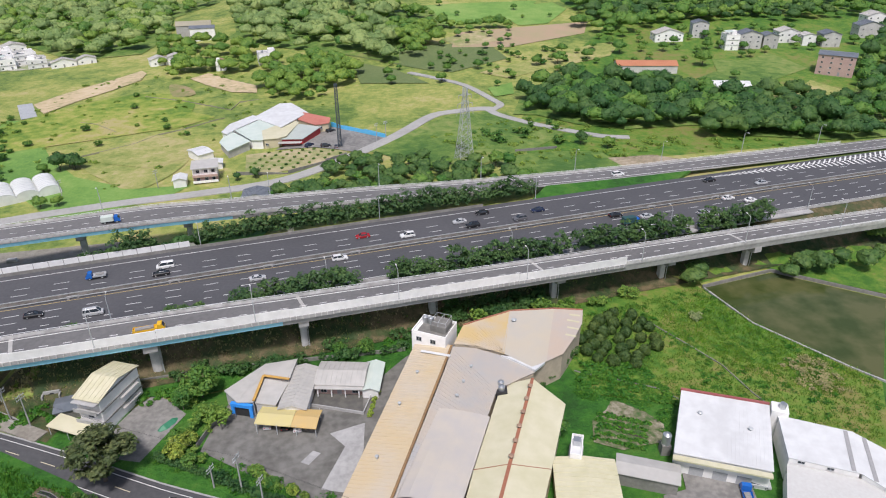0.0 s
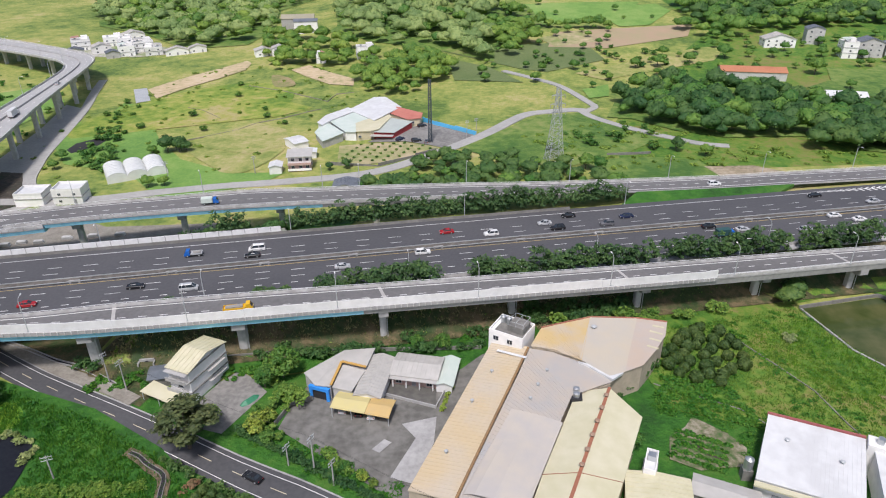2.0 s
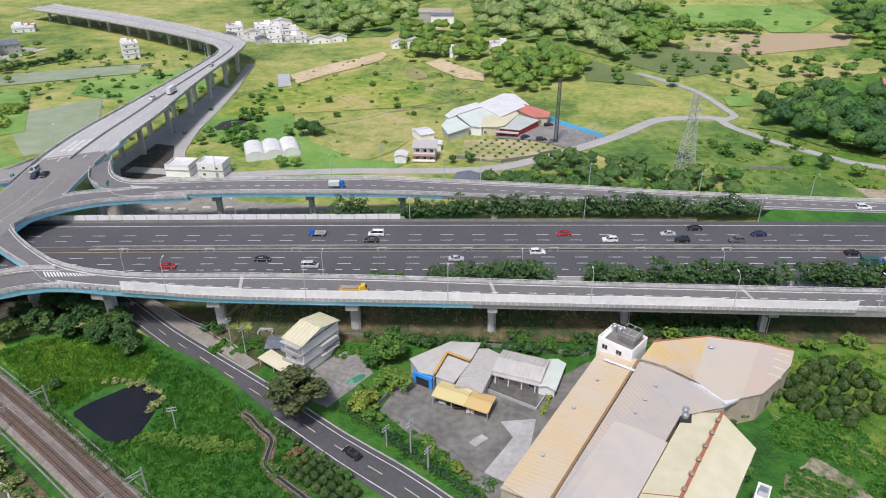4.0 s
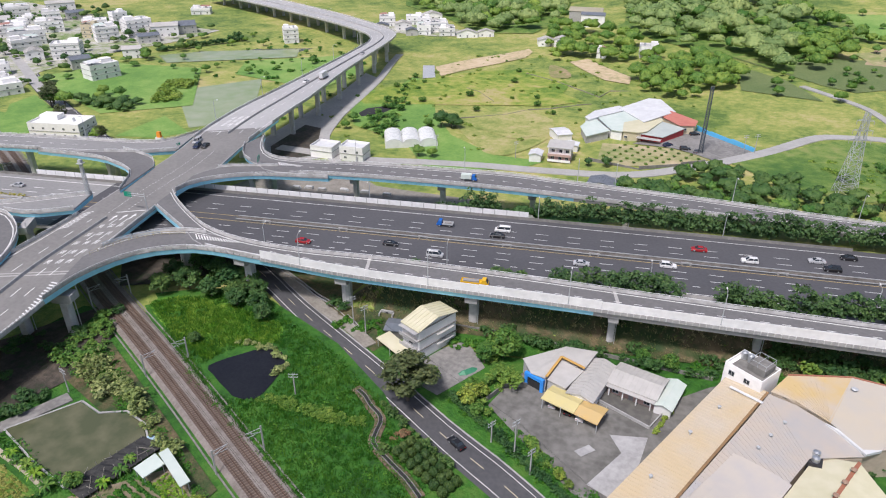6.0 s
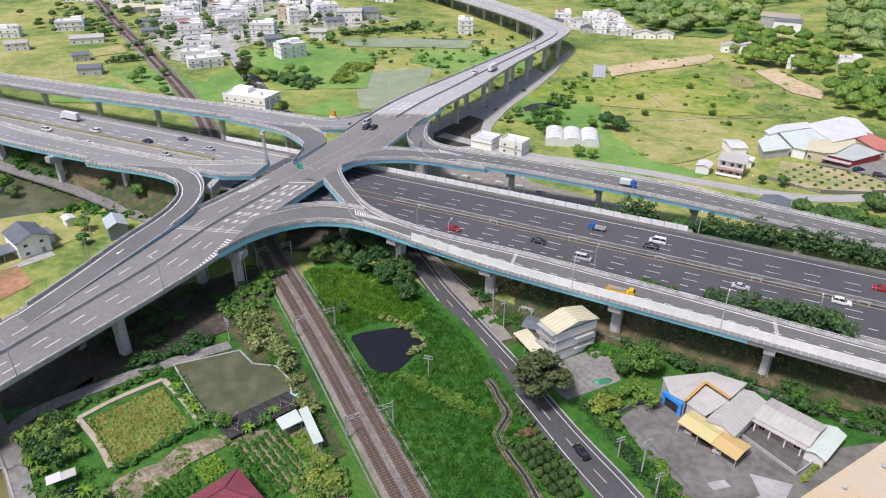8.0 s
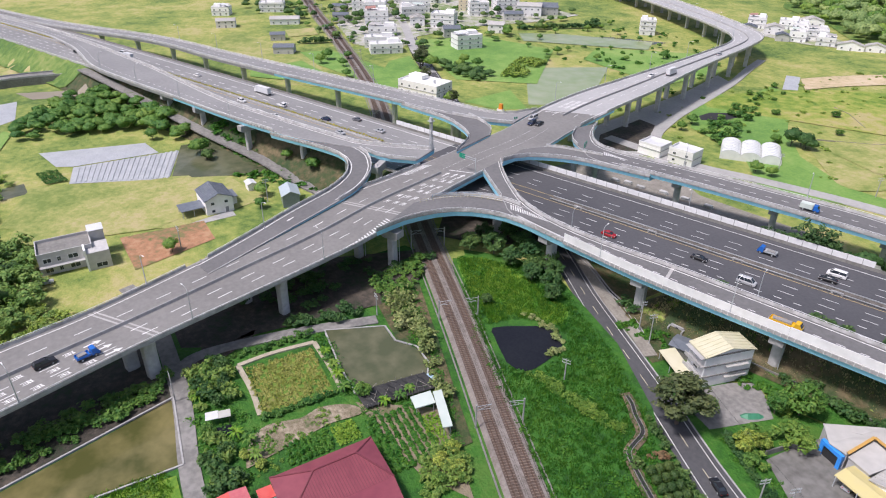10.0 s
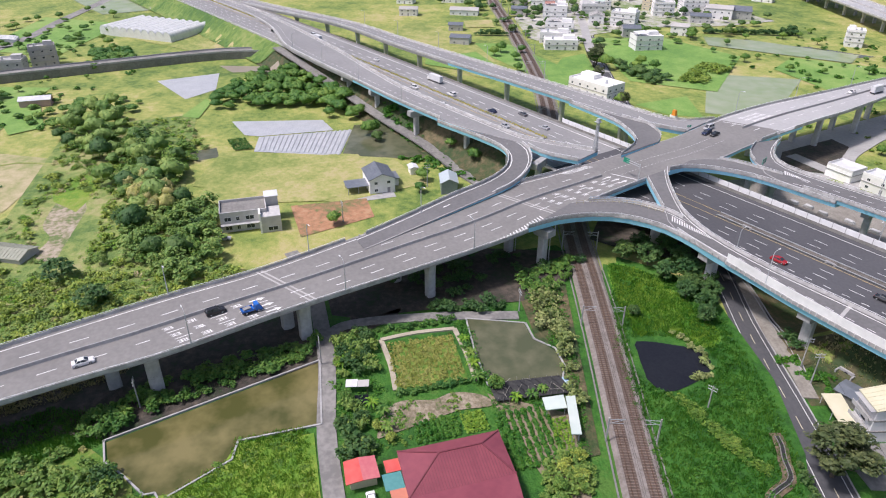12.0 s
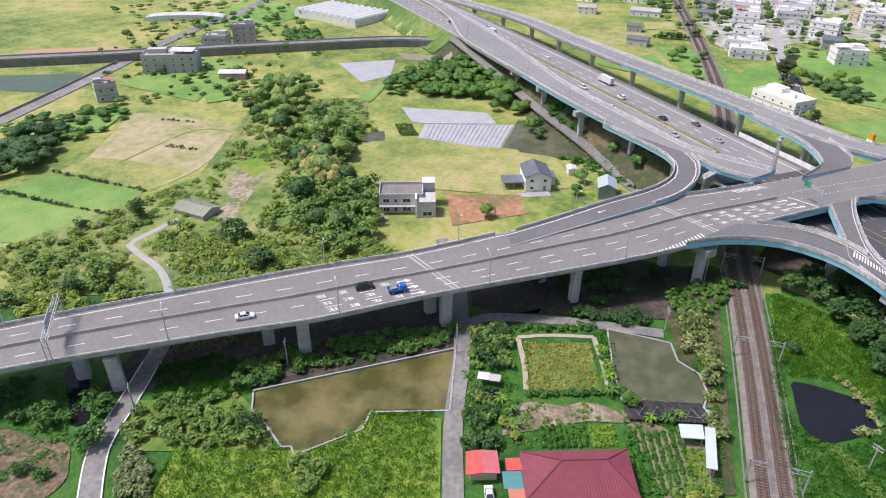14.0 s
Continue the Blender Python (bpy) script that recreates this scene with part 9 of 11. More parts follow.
SHAPES = {
    "sedan": dict(l=4.6, w=1.8, prof=[(-2.3, 0.35, 0.75), (-2.2, 0.25, 0.98), (-1.3, 0.22, 1.02), (0.9, 0.22, 0.98), (2.1, 0.25, 0.82), (2.3, 0.35, 0.6)], cab=[(-1.55, 1.0), (-0.95, 1.43), (0.35, 1.45), (1.15, 0.98)]),
    "suv": dict(l=4.7, w=1.88, prof=[(-2.35, 0.4, 0.95), (-2.25, 0.3, 1.1), (-1.2, 0.28, 1.12), (1.0, 0.28, 1.08), (2.2, 0.3, 0.95), (2.35, 0.4, 0.7)], cab=[(-2.2, 1.1), (-1.9, 1.68), (0.3, 1.72), (1.15, 1.08)]),
    "van": dict(l=5.0, w=1.9, prof=[(-2.5, 0.4, 1.0), (-2.45, 0.3, 1.15), (0, 0.28, 1.15), (1.6, 0.28, 1.1), (2.4, 0.3, 0.95), (2.5, 0.4, 0.7)], cab=[(-2.45, 1.12), (-2.3, 1.95), (1.0, 1.98), (1.9, 1.08)])}
_cache = {}


def car_meshes(kind, colour):
    if (kind, colour) not in _cache:
        sh = SHAPES[kind]
        w = sh["w"] / 2
        body = Geo().loft([[(x, -w, lo), (x, w, lo), (x, w, hi - 0.15), (x, w - 0.12, hi), (x, -w + 0.12, hi), (x, -w, hi - 0.15)] for x, lo, hi in sh["prof"]])
        roofz = [c for c in sh["cab"]]
        (x0, z0), (x1, z1), (x2, z2), (x3, z3) = roofz
        glass = Geo().add([(x0, -w + 0.1, z0 - 0.02), (x0, w - 0.1, z0 - 0.02), (x3, w - 0.1, z3 - 0.02), (x3, -w + 0.1, z3 - 0.02), (x1, -w + 0.28, z1), (x1, w - 0.28, z1), (x2, w - 0.28, z2), (x2, -w + 0.28, z2)],
                          [(0, 3, 2, 1), (4, 5, 6, 7), (0, 1, 5, 4), (1, 2, 6, 5), (2, 3, 7, 6), (3, 0, 4, 7)])
        roof = Geo().add([(x1 - 0.02, -w + 0.27, z1), (x1 - 0.02, w - 0.27, z1), (x2 + 0.02, w - 0.27, z2), (x2 + 0.02, -w + 0.27, z2), (x1 + 0.06, -w + 0.33, z1 + 0.06), (x1 + 0.06, w - 0.33, z1 + 0.06), (x2 - 0.06, w - 0.33, z2 + 0.06), (x2 - 0.06, -w + 0.33, z2 + 0.06)],
                         [(0, 3, 2, 1), (4, 5, 6, 7), (0, 1, 5, 4), (1, 2, 6, 5), (2, 3, 7, 6), (3, 0, 4, 7)])
        pillars = []
        for xa, za, xb, zb in ((x0, z0, x1, z1), ((x0 + x3) / 2 - 0.2, z0, (x1 + x2) / 2 - 0.15, z1), (x3, z3, x2, z2)):
            pillars.append((Geo().bar((xa, w - 0.1, za), (xb, w - 0.28, zb + 0.02), 0.09)).mesh("pillar", PAINTS[colour]))
        _cache[kind, colour] = (body.mesh("body", PAINTS[colour]), glass.mesh("glazing", PANE), roof.mesh("roof", PAINTS[colour]), pillars)
    return _cache[kind, colour]


def wheels(t, xs, half, k=1.0):
    for x in xs:
        for sgn in (-1, 1):
            w = put("wheel", WHEEL, pose(x, sgn * half, 0.33 * k) @ Matrix.Diagonal((k, 1, k, 1)), t)
            put("rim", RIM, Matrix.Identity(4), w)


def lamps(t, front, back, half, z):
    for sgn in (-1, 1):
        part("headlight", Geo().box(front, sgn * half, z, 0.12, 0.36, 0.14), LAMPGLASS, t)
        part("tail_light", Geo().box(back, sgn * half, z + 0.08, 0.12, 0.3, 0.16), TAILGLASS, t)


def car(kind, colour, x, y, z, heading, state="on the motorway"):
    body, glass, roof, pillars = car_meshes(kind, colour)
    t = thing("car", f"{colour} {kind} car {state}", "car", (x, y, z), heading, "cars")
    for nm, me in (("body", body), ("glazing", glass), ("roof", roof)):
        put(nm, me, Matrix.Identity(4), t)
    for me in pillars:
        for sgn in (-1, 1):
            put("pillar", me, Matrix.Diagonal((1, sgn, 1, 1)), t)
    wheels(t, (-1.35, 1.4), SHAPES[kind]["w"] / 2 - 0.1)
    lamps(t, SHAPES[kind]["l"] / 2 - 0.05, -SHAPES[kind]["l"] / 2 + 0.05, 0.62, 0.6)
    return t


def truck(x, y, z, heading, cab, box, label, length=6.2, height=2.4, loaded=True):
    t = thing("truck", label, "truck", (x, y, z), heading, "trucks")
    f = length / 2
    part("cab", Geo().loft([[(q, -0.95, 0.5), (q, 0.95, 0.5), (q, 0.95, hi), (q, -0.95, hi)] for q, hi in ((f - 1.7, 2.1), (f - 0.7, 2.15), (f - 0.15, 1.25), (f, 1.0))]), PAINTS[cab], t)
    part("windscreen", Geo().add([(f - 0.12, -0.82, 1.3), (f - 0.12, 0.82, 1.3), (f - 0.6, 0.8, 2.05), (f - 0.6, -0.8, 2.05)], [(0, 1, 2, 3)]), PANE, t)
    part("chassis", Geo().box(-0.6, 0, 0.45, length - 1.4, 1.7, 0.35), TYRE, t)
    if loaded:
        part("cargo_box", Geo().box(-0.9, 0, 0.8, length - 2.0, 2.0, height), box, t)
    else:
        g = Geo().box(-0.9, 0, 0.8, length - 2.0, 1.9, 0.12)
        for sgn in (-1, 1):
            g.box(-0.9, sgn * 0.95, 0.8, length - 2.0, 0.08, 0.5)
        g.box(-length / 2 + 0.1, 0, 0.8, 0.08, 1.9, 0.5)
        part("flatbed", g, box, t)
        part("load", Geo().box(-1.0, 0.1, 0.9, length - 3.2, 1.2, 0.5, 6), mat("mixed_load", (0.35, 0.33, 0.3), (0.2, 0.2, 0.2), fine=3), t)
    wheels(t, (-f + 1.1, f - 1.0), 0.85, 1.15)
    lamps(t, f, -f + 0.15, 0.7, 0.75)
    return t


def mw_heading(x):
    return math.degrees(math.atan2(0.328 - 0.00012 * x, 1))


for kind, colour, x, v in (("van", "white", -79, -7.2), ("sedan", "black", -80, -3.4), ("sedan", "red", -23, -7.2), ("suv", "white", -10, -3.4), ("sedan", "silver", 8, -7.2), ("suv", "black", 11, -3.4), ("sedan", "black", 17, -10.8), ("suv", "grey", 27, -3.4), ("sedan", "navy", 35, -7.2),
                           ("sedan", "silver", -245, -7.2), ("sedan", "grey", -262, -10.8), ("suv", "white", -300, -3.4), ("sedan", "navy", -272, -3.4), ("sedan", "white", -370, -7.2), ("sedan", "grey", -420, -3.4), ("van", "white", -440, -7.2), ("sedan", "silver", 120, -3.4), ("sedan", "black", 104, -10.8)):
    car(kind, colour, x + v * 0.33, median_y(x) - v / 0.946, 10.02, mw_heading(x) + 180)
for kind, colour, x, v in (("sedan", "red", -134, 11), ("sedan", "black", -109, 7.4), ("van", "silver", -95, 11), ("sedan", "silver", -55, 7.4), ("suv", "white", -32, 3.8), ("sedan", "black", 57, 3.8), ("sedan", "silver", 66, 7.4), ("suv", "silver", 85, 11), ("sedan", "white", 100, 3.8), ("sedan", "white", 106, 7.4),
                           ("sedan", "black", -232, 7.4), ("sedan", "silver", -255, 3.8), ("sedan", "white", -290, 7.4), ("suv", "white", -318, 3.8), ("sedan", "silver", -352, 11), ("sedan", "grey", -402, 3.8), ("suv", "black", -460, 7.4)):
    car(kind, colour, x + v * 0.33, median_y(x) - v / 0.946, 10.02, mw_heading(x))
truck(-99, median_y(-99) + 8.5, 10.02, mw_heading(-99) + 180, "blue", STEEL, "small blue flatbed truck on the motorway", 5.4, loaded=False)
truck(62, median_y(62) - 11.6, 10.02, mw_heading(62), "blue", mat("dark_green_tarp", (0.02, 0.07, 0.075), (0.03, 0.09, 0.09)), "blue truck with dark green covered box", 6.4, 2.0)
truck(-428, median_y(-428) + 4, 10.02, mw_heading(-428) + 180, "white", ROOFWHITE, "white box truck on the motorway", 9, 2.8)
truck(-325, median_y(-325) + 11, 10.02, mw_heading(-325) + 180, "white", ROOFWHITE, "white box lorry on the motorway", 11, 2.9)
truck(-282, median_y(-282) - 12, 10.02, mw_heading(-282), "white", mat("dark_load", (0.14, 0.11, 0.1), (0.08, 0.07, 0.07)), "white flatbed truck with dark load", 9, 1.2, loaded=False)
x, y, z = ramp_se.at(near(ramp_se, -73, 137), "R", 3.6)
truck(x, y, z + 0.05, ramp_se.heading(near(ramp_se, -73, 137)), "yellow", PAINTS["yellow"], "yellow recovery truck on the ramp", 7.4, loaded=False)
for kind, colour, road, px, py, off in (("suv", "black", fly, -148, -14, 2.2), ("sedan", "white", fly, -135, -46, 5.6), ("suv", "white", ramp_ne, 67, 245, 2.0), ("sedan", "black", fly, -210, 166, -2.6), ("suv", "navy", fly, -208, 169, -5.6), ("van", "silver", fly, -211, 174, -8.2), ("sedan", "silver", fly, -255, 330, 3), ("sedan", "white", fly, -240, 262, -3)):
    s = near(road, px, py)
    x, y, z = road.at(s, "M", off)
    car(kind, colour, x, y, z + 0.03, road.heading(s) + (180 if off < 0 else 0), "on the flyover")
for road, px, py, off, cab, box, label, n in ((fly, -143, -10.5, 6.4, "blue", PAINTS["blue"], "small blue flatbed truck on the flyover", 5.0), (ramp_ne, -107, 199, 1.8, "blue", ROOFGREEN, "blue truck with pale cargo box on the ramp", 5.6)):
    s = near(road, px, py)
    x, y, z = road.at(s, "M", off)
    truck(x, y, z + 0.03, road.heading(s), cab, box, label, n, 1.5, loaded=(road is ramp_ne))
s = near(fly, -227, 271)
x, y, z = fly.at(s, "M", 4)
truck(x, y, z + 0.03, fly.heading(s), "white", ROOFWHITE, "white box truck on the flyover", 8.5, 2.8)
car("sedan", "black", -53, 95.3, 0.15, 158, "on the local road")
for kind, colour, x, y, a, st in (("sedan", "white", -89, 12, 0, "parked beside the farmhouse"), ("sedan", "silver", -204, -14, 80, "parked on the villa lawn"), ("suv", "silver", 64, 99.5, -14, "parked before the warehouse"), ("sedan", "silver", -40, 118.5, 95, "parked under the carport"), ("sedan", "black", -36, 118, 95, "parked under the carport"), ("sedan", "white", -33, 117.6, 95, "parked under the carport"),
                                  ("suv", "navy", -61, 298, 60, "in the restaurant car park"), ("suv", "black", -53, 296, 20, "in the restaurant car park"), ("sedan", "grey", -48, 295, 90, "in the restaurant car park"), ("suv", "black", -54, 318, 40, "in the restaurant car park")):
    car(kind, colour, x, y, terrain(x, y) + 0.15, a, st)
truck(60.5, 96.8, 0.1, 80, "blue", PAINTS["blue"], "small blue flatbed truck before the warehouse", 4.8, loaded=False)

# ---- lamps, poles, masts ----
def lamp_mesh(height):
    pole, arm, head = Geo(), Geo(), Geo()
    pole.tube((0, 0, 0), (0, 0, height - 0.8), 0.14, 0.09, 7)
    pole.box(0, 0, 0, 0.4, 0.4, 0.25)
    pts = [(0, 0, height - 0.8), (0.25, 0, height - 0.3), (0.8, 0, height), (1.7, 0, height + 0.12)]
    for a, b in zip(pts, pts[1:]):
        arm.tube(a, b, 0.06, 0.05, 6)
    head.add([(1.6, -0.16, height + 0.06), (2.4, -0.12, height + 0.12), (2.4, 0.12, height + 0.12), (1.6, 0.16, height + 0.06), (1.7, -0.1, height + 0.26), (2.3, -0.08, height + 0.26), (2.3, 0.08, height + 0.26), (1.7, 0.1, height + 0.26)],
             [(3, 2, 1, 0), (4, 5, 6, 7), (0, 1, 5, 4), (1, 2, 6, 5), (2, 3, 7, 6), (3, 0, 4, 7)])
    return pole.mesh("pole", STEEL), arm.mesh("arm", STEEL), head.mesh("lamp_head", WHITEWALL)


LAMP = lamp_mesh(9.0)


def street_lamp(x, y, z, turn):
    t = thing("street_lamp", "tall grey steel street lamp with curved arm", "street lamp", (x, y, z), turn, "street lamps")
    for nm, me in zip(("pole", "arm", "lamp_head"), LAMP):
        put(nm, me, Matrix.Identity(4), t)


def lamps_along(road, side, s0, s1, gap, inward=0.2):
    for s in np.arange(s0, s1, gap):
        x, y, z = road.at(s, side, inward)
        street_lamp(x, y, z + (0.6 if road is not fw else 0), road.heading(s) + (90 if side == "R" else -90))


lamps_along(ramp_se, "R", near(ramp_se, -119, 124), near(ramp_se, 130, 200), 36.3, -0.1)
lamps_along(fw, "R", along(-142), along(260), 55.0, -0.4)
lamps_along(fw, "L", along(-123), along(60), 57.0, -0.2)
lamps_along(ramp_ne, "L", near(ramp_ne, -60, 212), ramp_ne.length - 5, 38, -0.3)
lamps_along(fly, "L", near(fly, -135, -97), near(fly, -185, 60), 38, 0.2)
lamps_along(fly, "R", near(fly, -125, -60), near(fly, -150, 50), 38, 0.2)
lamps_along(fly, "L", F4 + 20, FE, 40, 0.2)
lamps_along(ramp_sw, "R", near(ramp_sw, -400, 30), ramp_sw.length - 70, 40, 0.2)
lamps_along(ramp_nw, "L", near(ramp_nw, -440, 75), ramp_nw.length - 20, 40, 0.2)
lamps_along(ramp_ne, "L", 20, near(ramp_ne, -70, 210), 40, 0.2)


def lattice(name, label, x, y, height, base, top, arms, material, bays=10, bar_w=0.16, turn=20, z=None):
    t = thing(name, label, "tower", (x, y, terrain(x, y) if z is None else z), turn)
    legs, br = [Geo() for _ in range(4)], Geo()
    w = lambda k: base + (top - base) * min(1, (k / bays) ** 0.75 * 1.05)
    corners = ((-1, -1), (1, -1), (1, 1), (-1, 1))
    for k in range(bays):
        z0, z1, w0, w1 = height * k / bays, height * (k + 1) / bays, w(k) / 2, w(k + 1) / 2
        for i, (a, b) in enumerate(corners):
            c, d = corners[(i + 1) % 4]
            br.bar((a * w0, b * w0, z0), (c * w1, d * w1, z1), bar_w * 0.6)
            br.bar((c * w0, d * w0, z0), (a * w1, b * w1, z1), bar_w * 0.6)
            br.bar((a * w1, b * w1, z1), (c * w1, d * w1, z1), bar_w * 0.6)
    for g, (a, b) in zip(legs, corners):
        g.loft([[(a * w(k) / 2 + p * bar_w / 2, b * w(k) / 2 + q * bar_w / 2, height * k / bays - (0.5 if k == 0 else 0)) for p, q in corners] for k in range(bays + 1)])
        part("leg", g, material, t)
    tagged(part("bracing", br, material, t), kind="stuff")
    for z, reach in arms:
        for sgn in (-1, 1):
            am = Geo()
            am.bar((0, 0, z + 0.9), (sgn * reach, 0, z), 0.12)
            am.bar((0, 0.4, z), (sgn * reach, 0, z), 0.12)
            am.bar((0, -0.4, z), (sgn * reach, 0, z), 0.12)
            part("cross_arm", am, material, t)
            ins = Geo().tube((sgn * reach, 0, z), (sgn * reach, 0, z - 1.4), 0.1, 0.1, 6)
            part("insulator", ins, CONCRETE, t)
    return t


lattice("transmission_tower", "grey steel lattice power pylon", 9.5, 272, 31, 7.0, 1.5, ((21, 3.6), (24.5, 3.2), (28, 2.8)), STEEL, 11)
lattice("lattice_mast", "slim dark steel lattice mast beside the car park", -46.3, 294.8, 29, 1.5, 1.1, (), mat("dark_painted_steel", (0.05, 0.065, 0.085), (0.08, 0.095, 0.11), rough=0.5), 16, 0.2)
part_ = lattice("signal_mast", "lattice signal mast with platform beside the motorway", -204.6, 116.6, 11, 1.1, 0.7, (), STEEL, 9, 0.12, 20, 16.4)
part("platform", Geo().box(0, 0, 11.0, 2.0, 2.0, 0.15).box(0, 0, 11.15, 1.1, 1.1, 1.1), STEEL, part_)


def utility_pole(x, y, height=9.0, turn=0.0, arms=2, leaning=0.0):
    t = thing("utility_pole", "grey concrete utility pole with crossarms", "utility pole", (x, y, terrain(x, y)), turn, "utility poles")
    part("pole", Geo().tube((0, 0, -0.5), (leaning, 0, height), 0.19, 0.12, 8), CONCRETE, t)
    for k in range(arms):
        g = Geo().bar((leaning - 1.1, 0, height - 0.4 - 0.8 * k), (leaning + 1.1, 0, height - 0.4 - 0.8 * k), 0.12)
        for q in (-1.0, -0.4, 0.4, 1.0):
            g.tube((leaning + q, 0, height - 0.35 - 0.8 * k), (leaning + q, 0, height - 0.05 - 0.8 * k), 0.06, 0.05, 6)
        part("crossarm", g, STEEL, t)


POLES = [(-100, 120.5, 9, 70), (-94, 118, 9.5, 70), (-41, 99, 10, 70), (-47, 100, 6, 70), (-94, 90, 6.5, 30), (-133, 8, 8.5, 0), (-114, -64, 8.5, 20), (-129, -33, 8.5, 0), (-141, 63, 7, 0), (-30, 300, 9, 40), (-26, 303, 9, 40), (-206, 25, 8, 10), (-226, 60, 9, 90), (-190, -100, 8, 0), (-150, 247, 8, 60), (-115, 255, 8, 60), (-36, 96, 7, 70)]
for x, y, h, a in POLES:
    utility_pole(x, y, h, a)
WIRE = mat("black_cable", (0.03, 0.03, 0.03), (0.04, 0.04, 0.04))


def cable(a, b, sag, r=0.03):
    g = Geo()
    p = [Vector(a).lerp(Vector(b), k / 10) - Vector((0, 0, sag * 4 * k / 10 * (1 - k / 10))) for k in range(11)]
    g.loft([[(q.x - r, q.y, q.z), (q.x, q.y + r, q.z), (q.x + r, q.y - r, q.z + r)] for q in p])
    return solid("cable", g, WIRE, "thin black overhead cable between poles", "cable", group="cables")


for a, b in (((-100, 120.5, 8.6), (-94, 118, 9.1)), ((-94, 118, 9.1), (-41, 99, 9.6)), ((-41, 99, 9.6), (20, 74, 9)), ((-133, 8, 8.1), (-129, -33, 8.1)), ((-129, -33, 8.1), (-114, -64, 8.1)), ((-114, -64, 8.1), (-100, -110, 8)), ((-133, 8, 8.1), (-141, 63, 6.6))):
    cable(a, b, 1.0)
    cable((a[0] + 0.6, a[1], a[2]), (b[0] + 0.6, b[1], b[2]), 1.1)


# railway catenary
def catenary(s, side):
    x, y, z = bed.at(s, side, -0.2)
    t = thing("catenary_mast", "grey railway catenary mast with bracket", "catenary mast", (x, y, 0), bed.heading(s) + (90 if side == "R" else -90), "catenary masts")
    part("mast", Geo().box(0, 0, -0.3, 0.3, 0.3, 7.0), CONCRETE, t)
    g = Geo()
    g.bar((0, 0, 6.2), (3.4, 0, 6.4), 0.1)
    g.bar((0, 0, 5.0), (3.2, 0, 6.3), 0.09)
    g.bar((0, 0, 5.2), (3.2, 0, 5.2), 0.08)
    part("bracket", g, STEEL, t)


for s in np.arange(34, bed.length, 41):
    catenary(s, "L")
    catenary(s, "R")
for off in (-2.0, 2.0):
    for dz in (5.1, 6.2):
        g = bed.sweep([("M", off - 0.02, dz), ("M", off + 0.02, dz), ("M", off, dz + 0.04)], 10, 420, step=20)
        solid("contact_wire", g, WIRE, "thin dark wire above the track", "cable", group="cables")


# sign frames over the flyover
def gantry(road, s, off0, off1, height, label, board=None):
    a, b = road.at(s, "M", off0), road.at(s, "M", off1)
    t = thing("sign_gantry", label, "gantry", a, road.heading(s) + 90)
    w = math.dist(a, b)
    sg = -1 if off1 > off0 else 1
    for q in (0, sg * w):
        g = Geo()
        for e in (-0.5, 0.5):
            g.bar((q, e, 0), (q, e, height), 0.16)
        for k in range(5):
            g.bar((q, -0.5, height * k / 5), (q, 0.5, height * (k + 1) / 5), 0.08)
        part("post", g, STEEL, t)
    bm_ = Geo()
    for e in (-0.5, 0.5):
        for dz in (0, -0.9):
            bm_.bar((0, e, height + dz), (sg * w, e, height + dz), 0.14)
        n = 10
        for k in range(n):
            bm_.bar((sg * w * k / n, e, height - 0.9), (sg * w * (k + 1) / n, e, height), 0.08)
    for k in range(11):
        bm_.bar((sg * w * k / 10, -0.5, height), (sg * w * k / 10, 0.5, height), 0.08)
    part("truss", bm_, STEEL, t)
    if board:
        part("board", Geo().box(sg * w * 0.5, 0.62, height - 2.0, *board), STEEL, t)
    return t


gantry(fly, near(fly, -127, -79), -9.0, 9.4, 6.5, "grey steel truss sign gantry across the flyover", (7.0, 0.15, 2.4))
GREEN = mat("green_sign", (0.0, 0.22, 0.13), (0.0, 0.26, 0.16), rough=0.4)


def road_sign(x, y, z, turn, board_w, board_h, height, reach, label):
    t = thing("road_sign", label, "road sign", (x, y, z), turn, "road signs")
    part("post", Geo().tube((0, 0, 0), (0, 0, height + board_h), 0.12, 0.1, 8), STEEL, t)
    part("arm", Geo().bar((0, 0, height + board_h * 0.7), (reach, 0, height + board_h * 0.7), 0.14).bar((0, 0, height + board_h * 0.3), (reach, 0, height + board_h * 0.3), 0.12), STEEL, t)
    bd = part("board", Geo().box(reach, 0, height, board_w, 0.1, board_h), GREEN, t, "green sign board")
    g = Geo()
    for k in range(3):
        g.box(reach - board_w * 0.08, -0.06, height + board_h * (0.2 + 0.25 * k), board_w * (0.6 - 0.1 * k), 0.03, board_h * 0.1)
    part("lettering_bars", g, PAINT, bd)


x, y, z = fly.at(near(fly, -185, 110), "R", 0.4)
road_sign(x, y, z, fly.heading(near(fly, -185, 110)) + 90, 2.6, 1.7, 5.0, 6.0, "green road sign on a cantilever post")
x, y, z = ramp_ne.at(26, "R", 0.4)
road_sign(x, y, z, 120, 3.0, 2.0, 1.6, 0.2, "green direction sign beside the ramp")
road_sign(-213, 160.5, 16.4, 70, 1.4, 0.9, 2.0, 0.2, "small sign at the ramp nose")
